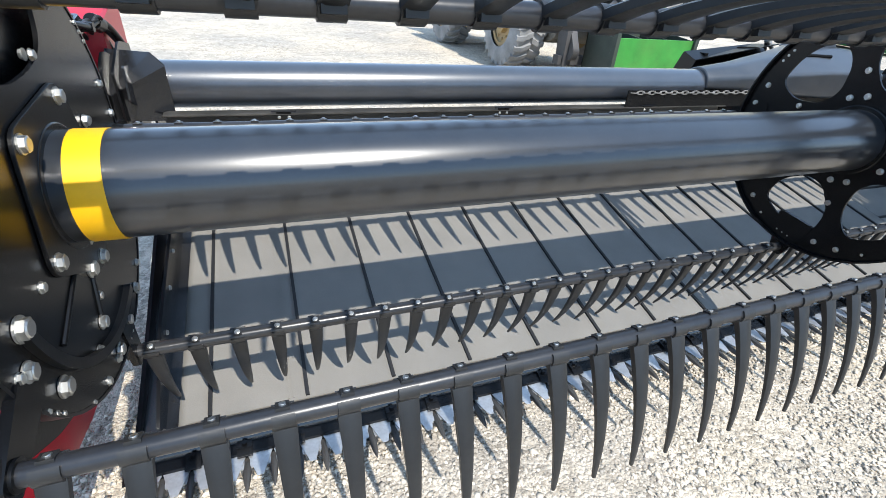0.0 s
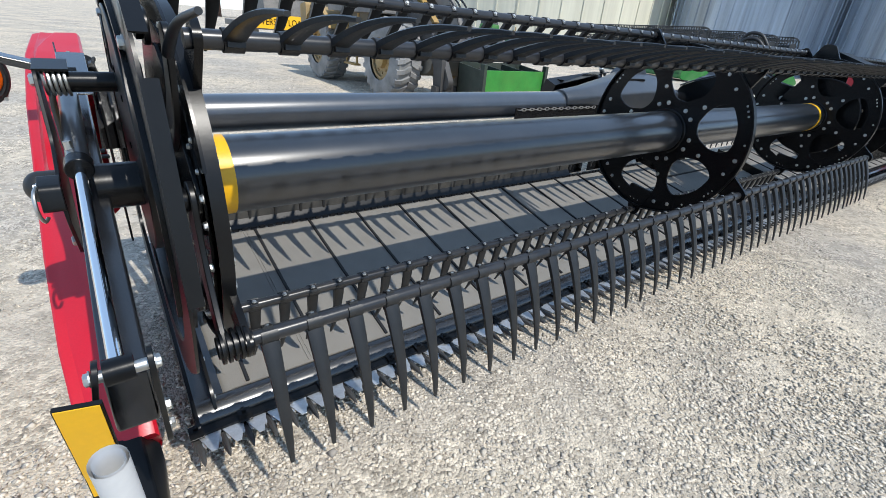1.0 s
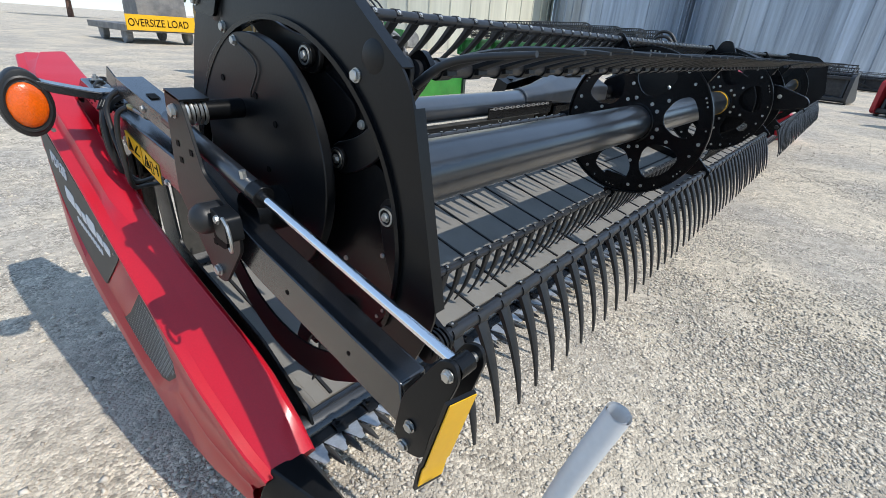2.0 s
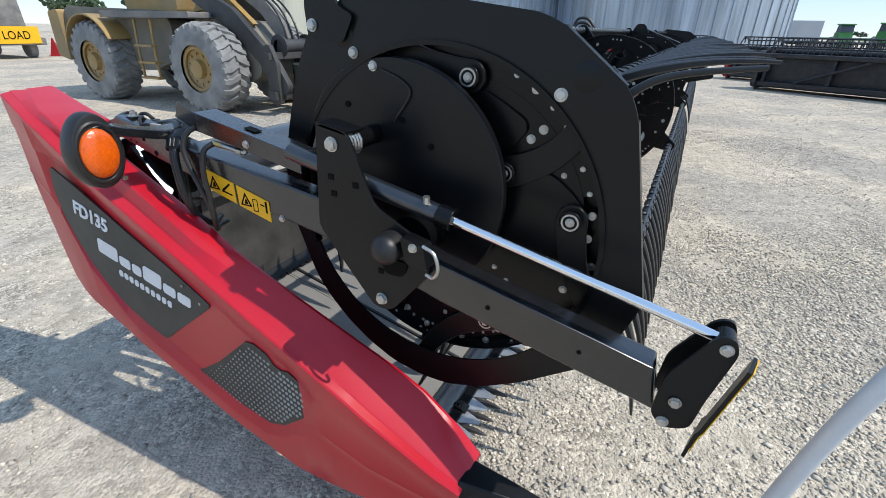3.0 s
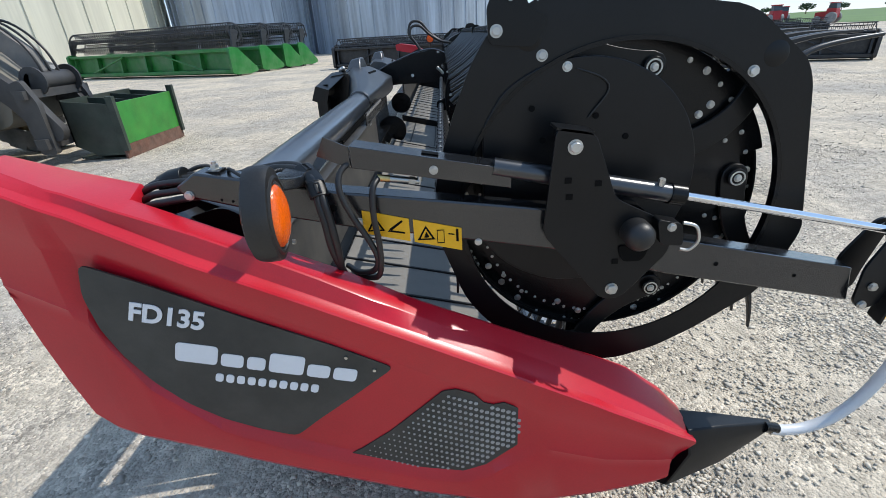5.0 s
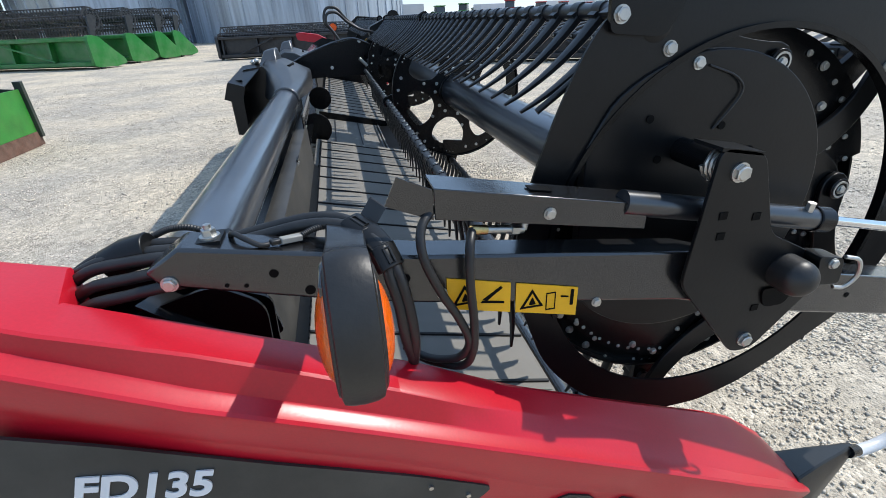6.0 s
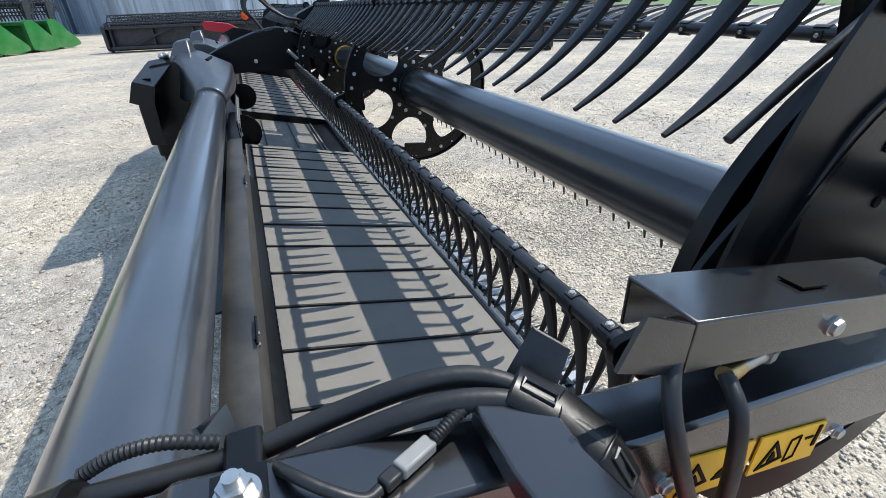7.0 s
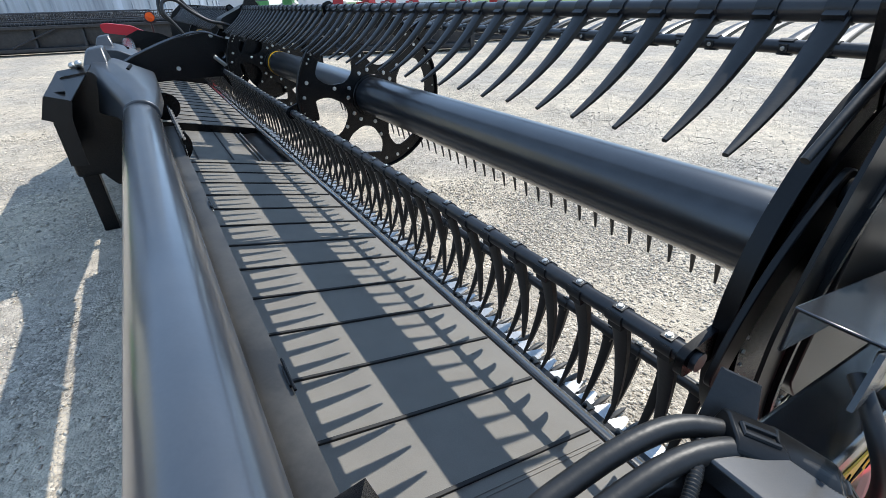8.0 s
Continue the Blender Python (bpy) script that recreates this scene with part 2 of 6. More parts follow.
def ball(bm, c, r, u=16, v=10, squash=(1, 1, 1)):
    return bmesh.ops.create_uvsphere(bm, u_segments=u, v_segments=v, radius=r, matrix=Matrix.Translation(c) @ Matrix.Diagonal((*squash, 1)))["verts"]


def sweep(bm, pts, r, seg=10, radii=None, hollow=False):
    """A round bar along a line of points."""
    pts = [Vector(p) for p in pts]
    rings, up = [], None
    for i, p in enumerate(pts):
        d = (pts[min(i + 1, len(pts) - 1)] - pts[max(i - 1, 0)]).normalized()
        if up is None:
            up = d.orthogonal().normalized()
        up = (up - d * up.dot(d)).normalized()
        side = d.cross(up)
        rr = radii[i] if radii else r
        rings.append([bm.verts.new(p + (up * math.cos(a) + side * math.sin(a)) * rr) for a in (math.tau * k / seg for k in range(seg))])
    for q, s in zip(rings, rings[1:]):
        for k in range(seg):
            bm.faces.new((q[k], q[(k + 1) % seg], s[(k + 1) % seg], s[k]))
    if not hollow:
        bm.faces.new(rings[0])
        bm.faces.new(rings[-1])


def spline(pts, n=8):
    """A smooth line through points (Catmull-Rom)."""
    p = [Vector(q) for q in pts]
    p = [2 * p[0] - p[1]] + p + [2 * p[-1] - p[-2]]
    out = []
    for i in range(1, len(p) - 2):
        for k in range(n):
            t = k / n
            out.append(0.5 * (2 * p[i] + (p[i + 1] - p[i - 1]) * t + (2 * p[i - 1] - 5 * p[i] + 4 * p[i + 1] - p[i + 2]) * t * t
                              + (3 * p[i] - p[i - 1] - 3 * p[i + 1] + p[i + 2]) * t ** 3))
    return out + [p[-2]]


def prism(bm, outline, x0, x1, holes=()):
    """A plate: an outline in (y, z), with holes, from x0 to x1."""
    edges = []
    for loop in (outline, *holes):
        vs = [bm.verts.new((x0, y, z)) for y, z in loop]
        edges += [bm.edges.new((vs[i], vs[(i + 1) % len(vs)])) for i in range(len(vs))]
    got = bmesh.ops.triangle_fill(bm, use_beauty=True, use_dissolve=False, edges=edges)
    faces = [g for g in got["geom"] if isinstance(g, bmesh.types.BMFace)]
    ext = bmesh.ops.extrude_face_region(bm, geom=faces)
    bmesh.ops.translate(bm, vec=(x1 - x0, 0, 0), verts=[g for g in ext["geom"] if isinstance(g, bmesh.types.BMVert)])


def arc(cy, cz, r, a0, a1, n=24):
    return [(cy + r * math.cos(radians(a0 + (a1 - a0) * i / n)), cz + r * math.sin(radians(a0 + (a1 - a0) * i / n))) for i in range(n + 1)]


def ring_outline(cy, cz, r, n=48):
    return arc(cy, cz, r, 0, 360 - 360 / n, n - 1)


def rounded(loop, r=0.02, n=4):
    """An outline with its corners rounded."""
    out = []
    for i, p in enumerate(loop):
        p, a, b = Vector(p), Vector(loop[i - 1]), Vector(loop[(i + 1) % len(loop)])
        k = min(r, (a - p).length * 0.45, (b - p).length * 0.45)
        s, e = p + (a - p).normalized() * k, p + (b - p).normalized() * k
        for j in range(n + 1):
            t = j / n
            q = s * (1 - t) ** 2 + p * 2 * t * (1 - t) + e * t * t
            out.append((q.x, q.y))
    return out


def bolt_mesh():
    bm = bmesh.new()
    cyl(bm, (0, 0, 0), (0.002, 0, 0), 0.0120, seg=16)
    cyl(bm, (0.0015, 0, 0), (0.0072, 0, 0), 0.0100, seg=6)
    cyl(bm, (0.0070, 0, 0), (0.0084, 0, 0), 0.0088, 0.0072, seg=12)
    me = bpy.data.meshes.new("bolt")
    bmesh.ops.recalc_face_normals(bm, faces=bm.faces)
    bm.to_mesh(me)
    bm.free()
    me.materials.append(ZINC)
    return me


BOLT = bolt_mesh()


def bolt(parent, x, y, z, facing=-1, size=1.0):
    """A hexagon bolt head on a plate that faces along x."""
    m = Matrix.Translation((x, y, z)) @ Matrix.Rotation(0 if facing > 0 else math.pi, 4, "Z") @ Matrix.Rotation(random.uniform(0, 1), 4, "X") @ Matrix.Scale(size, 4)
    return share("bolt", BOLT, parent, m)


# ---- ground ----
def ground():
    bm = bmesh.new()
    xs = sorted({-700, -300, -120, -40, -12, -6, 18, 30, 60, 140, 320, 700} | {round(-6 + 0.4 * i, 2) for i in range(61)})
    ys = sorted({-700, -300, -120, -40, -12, -5, 20, 40, 90, 200, 400, 700} | {round(-5 + 0.4 * i, 2) for i in range(63)})
    grid = [[bm.verts.new((x, y, 0.006 * noise.noise((x * 0.7, y * 0.7, 0.0)) if -6 < x < 18 and -5 < y < 19 else 0)) for x in xs] for y in ys]
    for j in range(len(ys) - 1):
        for i in range(len(xs) - 1):
            bm.faces.new((grid[j][i], grid[j][i + 1], grid[j + 1][i + 1], grid[j + 1][i]))
    ob = part("ground", bm, GRAVEL)
    tagged(ob, "pale crushed limestone gravel yard, loose and dusty", "ground", kind="structure")
    bm = bmesh.new()
    bm.faces.new([bm.verts.new(p) for p in ((22, -48, 0.03), (700, -40, 0.03), (700, -700, 0.03), (-60, -700, 0.03), (-20, -75, 0.03))])
    tagged(part("ground_crop", bm, CROP), "low green crop field beyond the gravel yard", "field", kind="structure")


def stones():
    """Loose chips of stone on the yard, thickest near the header."""
    rng = np.random.default_rng(7)
    proto = bmesh.new()
    tips = [proto.verts.new(p) for p in ((1, 0, 0), (0, 1, 0), (-1, 0, 0), (0, -1, 0), (0, 0, 1), (0, 0, -1))]
    for k in range(4):
        proto.faces.new((tips[k], tips[(k + 1) % 4], tips[4]))
        proto.faces.new((tips[(k + 1) % 4], tips[k], tips[5]))
    proto.verts.index_update()
    base = np.array([v.co for v in proto.verts])
    tri = np.array([[v.index for v in f.verts] for f in proto.faces])
    proto.free()
    n, m, far = 110000, 120000, 75000
    x = np.concatenate([rng.uniform(-2.3, 3.6, n), rng.uniform(-3.5, 7.5, m), rng.uniform(-7, 16, far)])
    y = np.concatenate([rng.uniform(-2.4, 0.6, n), rng.uniform(-4.0, 5.5, m), rng.uniform(-10, 11, far)])
    grow = np.concatenate([np.ones(n + m), np.full(far, 1.6)])
    wave = np.sin(x * 2.1 + 1.3 * np.sin(y * 1.7)) + np.sin(y * 2.9 - 1.1 * np.sin(x * 1.3)) + 0.8 * np.sin(x * 7.3 + y * 5.1) + 0.8 * np.sin(y * 8.7 - x * 4.3)
    keep = wave + rng.normal(0, 1.4, n + m + far) > -0.7
    x, y, grow = x[keep], y[keep], grow[keep]
    n = len(x)
    size = (0.0038 + 0.0105 * rng.random(n) ** 2.5) * grow
    stretch = np.stack([np.ones(n), rng.uniform(0.6, 1, n), rng.uniform(0.30, 0.60, n)], 1) * size[:, None]
    co = (base[None] + 0.75 * (rng.random((n, len(base), 3)) - 0.5)) * stretch[:, None, :]
    a = rng.uniform(0, math.tau, n)
    c, s = np.cos(a)[:, None], np.sin(a)[:, None]
    co = np.stack([co[..., 0] * c - co[..., 1] * s + x[:, None], co[..., 0] * s + co[..., 1] * c + y[:, None], co[..., 2] + 0.16 * size[:, None]], 2)
    faces = (tri[None] + (np.arange(n) * len(base))[:, None, None]).reshape(-1)
    me = bpy.data.meshes.new("gravel_stones")
    me.vertices.add(n * len(base))
    me.vertices.foreach_set("co", co.reshape(-1))
    me.loops.add(len(faces))
    me.loops.foreach_set("vertex_index", faces)
    me.polygons.add(len(faces) // 3)
    me.polygons.foreach_set("loop_start", np.arange(0, len(faces), 3))
    me.update(calc_edges=True)
    me.materials.append(STONE)
    tagged(new("gravel_stones", me), "loose grey and cream crushed stone chips on the yard", "gravel", kind="stuff")


ground()
stones()

# ---- the header: deck, belts, back tube, cutter bar ----
FRONT, REAR = (0.38, 0.161), (1.318, 0.377)      # the belt's front and rear edge, (y, z)
SLOPE = (REAR[1] - FRONT[1]) / (REAR[0] - FRONT[0])
TILT = math.atan(SLOPE)
AXIS = (0.255, 1.014)                            # the reel's axis


def on_belt(y, lift=0.0):
    return FRONT[1] + (y - FRONT[0]) * SLOPE + lift


def draper_belt(x0, x1, first, step, label):
    t = thing("draper_belt", label, "conveyor belt", "draper belts of the header")
    bm = bmesh.new()
    prism(bm, [(FRONT[0], on_belt(FRONT[0])), (REAR[0] + 0.03, on_belt(REAR[0] + 0.03)), (REAR[0] + 0.03, on_belt(REAR[0] + 0.03) - 0.006), (FRONT[0], on_belt(FRONT[0]) - 0.006)], x0, x1)
    part("belt", bm, RUBBER, t)
    for x in (x0, x1):
        bm = bmesh.new()
        cyl(bm, (x, FRONT[0], on_belt(FRONT[0]) - 0.034), (x, REAR[0], on_belt(REAR[0]) - 0.034), 0.032, seg=16)
        part("roller", bm, RUBBER, t)
    bm = bmesh.new()
    box(bm, -0.006, 0.006, 0, 0.95, 0.0, 0.009)
    me = part("slat", bm, SLAT, t, "moulded black cross slat", at=Matrix.Translation((first, FRONT[0] + 0.008, on_belt(FRONT[0] + 0.008))) @ Matrix.Rotation(TILT, 4, "X")).data
    x = first + step
    while x < x1:
        share("slat", me, t, Matrix.Translation((x, FRONT[0] + 0.008, on_belt(FRONT[0] + 0.008))) @ Matrix.Rotation(TILT, 4, "X"))
        x += step
    return t


near_belt = draper_belt(-0.37, 3.72, -0.30, 0.30, "dusty grey rubber side belt with thin black cross slats")
draper_belt(5.46, 9.75, 5.62, 0.30, "dusty grey rubber side belt on the far half of the deck")
bm = bmesh.new()
for x in (-0.062, -0.048):
    prism(bm, [(FRONT[0] + 0.01, on_belt(FRONT[0] + 0.01, 0.0005)), (REAR[0], on_belt(REAR[0], 0.0005)), (REAR[0], on_belt(REAR[0], 0.003)), (FRONT[0] + 0.01, on_belt(FRONT[0] + 0.01, 0.003))], x, x + 0.006)
part("belt_splice", bm, RUBBER, near_belt, "lapped joint of the belt")


def feed_deck():
    t = thing("feed_deck", "dark feed belt and pan in the header's centre gap", "conveyor belt")
    drop = lambda y, d: on_belt(y) - d
    bm = bmesh.new()
    prism(bm, [(0.60, drop(0.60, 0.09)), (1.40, drop(1.40, 0.09)), (1.40, drop(1.40, 0.11)), (0.60, drop(0.60, 0.11))], 3.745, 5.415)
    part("belt", bm, RUBBER, t)
    for y in (0.86, 1.16):
        bm = bmesh.new()
        box(bm, 3.78, 5.38, y - 0.006, y + 0.006, drop(y, 0.092), drop(y, 0.078))
        part("slat", bm, SLAT, t)
    # the dark pan ahead of the feed belt, and the worn steel edge between them
    bm = bmesh.new()
    prism(bm, [(0.34, 0.10), (0.575, drop(0.575, 0.10)), (0.575, drop(0.575, 0.115)), (0.34, 0.085)], 3.745, 5.415)
    part("front_pan", bm, SATIN, t)
    for y, d in ((0.585, 0.055), (0.625, 0.062)):
        bm = bmesh.new()
        prism(bm, rounded([(y - 0.010, drop(y, d + 0.05)), (y - 0.008, drop(y, d)), (y + 0.008, drop(y, d)), (y + 0.010, drop(y, d + 0.05))], 0.004), 3.76, 5.30)
        part("pan_edge", bm, LOADER_GREY, t, "worn bare steel edge")
    for x in (3.735, 5.425):
        bm = bmesh.new()
        prism(bm, [(0.36, 0.07), (1.36, 0.27), (1.36, drop(1.36, 0.006)), (0.36, drop(0.36, 0.006))], x - 0.006, x + 0.006)
        part("side_plate", bm, BLACK, t)
    for x, y, z, r in ((4.62, 1.285, 0.660, 0.130), (3.86, 1.345, 0.455, 0.165)):
        bm = bmesh.new()
        prism(bm, ring_outline(y, z, r, 36), x, x + 0.012, [ring_outline(y, z, r * 0.35, 20)])
        cyl(bm, (x + 0.004, y, z), (x + 0.22, y, z), r * 0.36, seg=20)
        part("guard_disc", bm, BLACK, t, "round black guard disc", bevel=0.003)


feed_deck()


def back_frame():
    t = thing("header_back_frame", "long round black-painted back tube of the header with its back sheet", "machine frame")
    by, bz = 1.455, 0.954
    bm = bmesh.new()
    cyl(bm, (-0.47, by, bz), (2.50, by, bz), 0.093, seg=48)
    part("back_tube", bm, BACK_TUBE, t)
    bm = bmesh.new()
    cyl(bm, (6.10, by, bz), (10.0, by, bz), 0.093, seg=40)
    part("back_tube", bm, BACK_TUBE, t)
    bm = bmesh.new()
    cyl(bm, (2.50, by, bz), (6.10, by, bz), 0.08, seg=32)
    part("back_tube", bm, BLACK, t)
    bm = bmesh.new()
    cyl(bm, (-0.50, by, bz), (-0.47, by, bz), 0.10, seg=40)
    part("tube_flange", bm, BLACK, t, bevel=0.004)
    for x0, x1 in ((-0.40, 2.60), (6.00, 9.9)):
        bm = bmesh.new()
        prism(bm, [(1.350, 0.40), (1.372, 0.862), (1.352, 0.872), (1.300, 0.868), (1.300, 0.862), (1.346, 0.858), (1.335, 0.40)], x0, x1)
        part("back_sheet", bm, SHEET, t)
        bm = bmesh.new()
        prism(bm, [(REAR[0] - 0.012, on_belt(REAR[0]) + 0.004), (REAR[0] + 0.05, on_belt(REAR[0]) + 0.075), (REAR[0] + 0.044, on_belt(REAR[0]) + 0.078), (REAR[0] - 0.020, on_belt(REAR[0]) + 0.010)], x0, x1)
        part("deflector_strip", bm, SATIN, t)
    bm = bmesh.new()
    prism(bm, [(1.36, 0.52), (1.60, 0.50), (1.60, 0.49), (1.36, 0.51)], 0.75, 9.9)
    part("bottom_sheet", bm, BLACK, t)
    bm = bmesh.new()
    x = -0.38
    while x < 3.6:
        box(bm, x, x + 0.03, REAR[0] - 0.024, REAR[0] - 0.010, on_belt(REAR[0]) - 0.002, on_belt(REAR[0]) + 0.012)
        x += 0.045
    part("rubber_fringe", bm, SLAT, t)
    for x in (0.05, 1.09, 2.0):
        bm = bmesh.new()
        box(bm, x - 0.03, x + 0.03, 1.299, 1.304, 0.866, 0.876)
        sweep(bm, [(x - 0.05, 1.298, 0.877), (x + 0.05, 1.298, 0.877)], 0.003, 8)
        part("latch", bm, BLACK, t)
        for dx in (-0.02, 0.02):
            share("bolt", BOLT, t, Matrix.Translation((x + dx, 1.300, 0.852)) @ Matrix.Rotation(-math.pi / 2, 4, "Z") @ Matrix.Scale(0.6, 4))
    bm = bmesh.new()
    prism(bm, [(0.33, on_belt(0.33) - 0.010), (1.34, on_belt(1.34) - 0.010), (1.34, on_belt(1.34) - 0.016), (0.33, on_belt(0.33) - 0.016)], -0.488, -0.340)
    part("end_pan", bm, ARM, t)
    bm = bmesh.new()
    prism(bm, rounded([(0.30, 0.09), (1.42, 0.30), (1.50, 0.86), (1.34, 0.90), (1.28, 0.52), (0.62, 0.36), (0.33, 0.20)], 0.05), -0.435, -0.425)
    part("end_sheet", bm, BLACK, t)
    bm = bmesh.new()
    prism(bm, rounded([(0.24, 0.07), (1.42, 0.28), (1.54, 0.88), (1.40, 1.00), (1.30, 0.50), (0.7, 0.28), (0.30, 0.15)], 0.04), -0.50, -0.488)
    part("end_frame", bm, SATIN, t)
    for y, z in ((0.36, 0.17), (0.50, 0.24), (0.66, 0.31), (0.84, 0.37), (1.02, 0.42), (1.20, 0.47)):
        bolt(t, -0.4245, y, z, 1, 0.8)
    return t


back_frame()


def cutter_bar():
    t = thing("cutter_bar", "sickle cutter bar with grey steel guards and black points", "cutter bar")
    x0, x1 = -0.50, 9.9
    bm = bmesh.new()
    prism(bm, rounded([(0.385, 0.128), (0.372, 0.168), (0.345, 0.166), (0.315, 0.148), (0.296, 0.126), (0.296, 0.100), (0.36, 0.090)], 0.012), x0, x1)
    part("front_lip", bm, ARM, t)
    bm = bmesh.new()
    prism(bm, [(0.305, 0.090), (0.305, 0.118), (0.262, 0.112), (0.255, 0.092)], x0, x1)
    part("knife_bar", bm, BLACK, t)
    gm = bmesh.new()
    # guard: a flat foot, then a pointed finger
    prism(gm, [(0.275, 0.082), (0.275, 0.094), (0.205, 0.092), (0.205, 0.080)], -0.017, 0.017)
    sweep(gm, [(0, 0.235, 0.092), (0, 0.205, 0.096), (0, 0.175, 0.098), (0, 0.150, 0.098), (0, 0.136, 0.097)], 0.01, 8, radii=[0.010, 0.0125, 0.0105, 0.006, 0.0015])
    g = part("guard", gm, GUARD, t, "black pointed guard finger").data
    sm = bmesh.new()
    vs = [sm.verts.new(p) for p in ((-0.0375, 0.262, 0.101), (0.0375, 0.262, 0.101), (0.009, 0.180, 0.1015), (-0.009, 0.180, 0.1015))]
    f = sm.faces.new(vs)
    e = bmesh.ops.extrude_face_region(sm, geom=[f])
    bmesh.ops.translate(sm, vec=(0, 0, 0.003), verts=[v for v in e["geom"] if isinstance(v, bmesh.types.BMVert)])
    prism(sm, [(0.262, 0.094), (0.262, 0.1), (0.215, 0.0985), (0.215, 0.093)], -0.030, 0.030)
    k = part("knife_section", sm, STEEL, t, "bright steel triangular knife section").data
    cm = bmesh.new()
    prism(cm, rounded([(0.300, 0.116), (0.268, 0.113), (0.248, 0.106), (0.248, 0.112), (0.272, 0.122), (0.300, 0.126)], 0.004), -0.022, 0.022)
    cyl(cm, (0, 0.285, 0.118), (0, 0.285, 0.134), 0.008, seg=6)
    c = part("hold_down_clip", cm, BLACK, t, bevel=0.0).data
    first = -0.124 - 5 * 0.0762
    for i in range(136):
        x = first + 0.0762 * i
        m = Matrix.Translation((x, 0, 0))
        if i == 0:
            for o in t.children:
                if o.data in (g, k, c):
                    o.matrix_basis = m @ Matrix.Translation((0.0381 if o.data is k else 0, 0, 0))
            continue
        share("guard", g, t, m)
        share("knife_section", k, t, m @ Matrix.Translation((0.0381, 0, 0)))
        if i % 2 == 0:
            share("hold_down_clip", c, t, m @ Matrix.Translation((random.uniform(-0.01, 0.01), 0, 0)))


cutter_bar()


# ---- the reel ----
# (y, z) of each bat's axis, the way from root to tip of its tines, and the place of its first tine
BATS = [((-0.214, 0.794), (-0.090, -0.30), -0.357), ((0.308, 0.540), (0.105, -0.27), -0.366), ((0.735, 0.98), (-0.03, -0.29), -0.361),
        ((0.455, 1.482), (0.234, -0.172), -0.342), ((-0.11, 1.375), (-0.305, 0.042), -0.340)]
PITCH = 0.1016


def tine_mesh(name):
    """A moulded finger that hooks over the bat tube and curves to a blunt point along +y."""
    bm = bmesh.new()
    n, length, bend = 9, 0.315, radians(24)
    y = z = 0.0
    ang = -bend * 0.55
    rows = []
    for i in range(n + 1):
        s = i / n
        w = 0.0155 * (1 - s) ** 0.8 + 0.0045
        h = 0.0085 * (1 - s) + 0.0035
        d = Vector((0, math.cos(ang), math.sin(ang)))
        u = Vector((0, -d.z, d.y))
        c = Vector((0, y, z))
        rows.append([bm.verts.new(c + Vector((sx * w, 0, 0)) + u * sz * h) for sx, sz in ((-1, -0.6), (-0.55, -1), (0.55, -1), (1, -0.6), (1, 0.6), (0.55, 1), (-0.55, 1), (-1, 0.6))])
        y += d.y * length / n
        z += d.z * length / n
        ang += bend / n
    for q, r in zip(rows, rows[1:]):
        for k in range(8):
            bm.faces.new((q[k], q[(k + 1) % 8], r[(k + 1) % 8], r[k]))
    bm.faces.new(rows[0])
    bm.faces.new(rows[-1])
    prism(bm, arc(0, 0, 0.0215, -125, 125, 16) + arc(0, 0, 0.0170, 125, -125, 16), -0.018, 0.018)
    box(bm, -0.015, 0.015, 0.014, 0.030, -0.013, 0.013)
    box(bm, -0.011, 0.011, -0.0205, -0.014, -0.010, 0.010)
    bmesh.ops.recalc_face_normals(bm, faces=bm.faces)
    me = bpy.data.meshes.new(name)
    bm.to_mesh(me)
    bm.free()
    for p in me.polygons:
        p.use_smooth = True
    me.set_sharp_from_angle(angle=radians(40))
    me.materials.append(PLASTIC)
    return me


SPOKES = (42, 104, 166, 227, 284, 342)           # the middle of each opening in a spider plate, in degrees


def spider_outline(radius):
    p = lambda r, a: (AXIS[0] + r * math.cos(radians(a)), AXIS[1] + r * math.sin(radians(a)))
    if radius < 0.43:
        return ring_outline(*AXIS, radius, 60), [rounded([p(0.21, 80), p(0.26, 64), p(0.345, 66), p(0.370, 92), p(0.365, 118), p(0.26, 122), p(0.21, 108)], 0.05, 6)]
    holes = [rounded([p(0.180, a - 11), p(0.270, a - 24), p(0.362, a - 19.5), p(0.378, a), p(0.362, a + 19.5), p(0.270, a + 24), p(0.180, a + 11)], 0.055, 6) for a in SPOKES]
    return ring_outline(*AXIS, radius, 60), holes


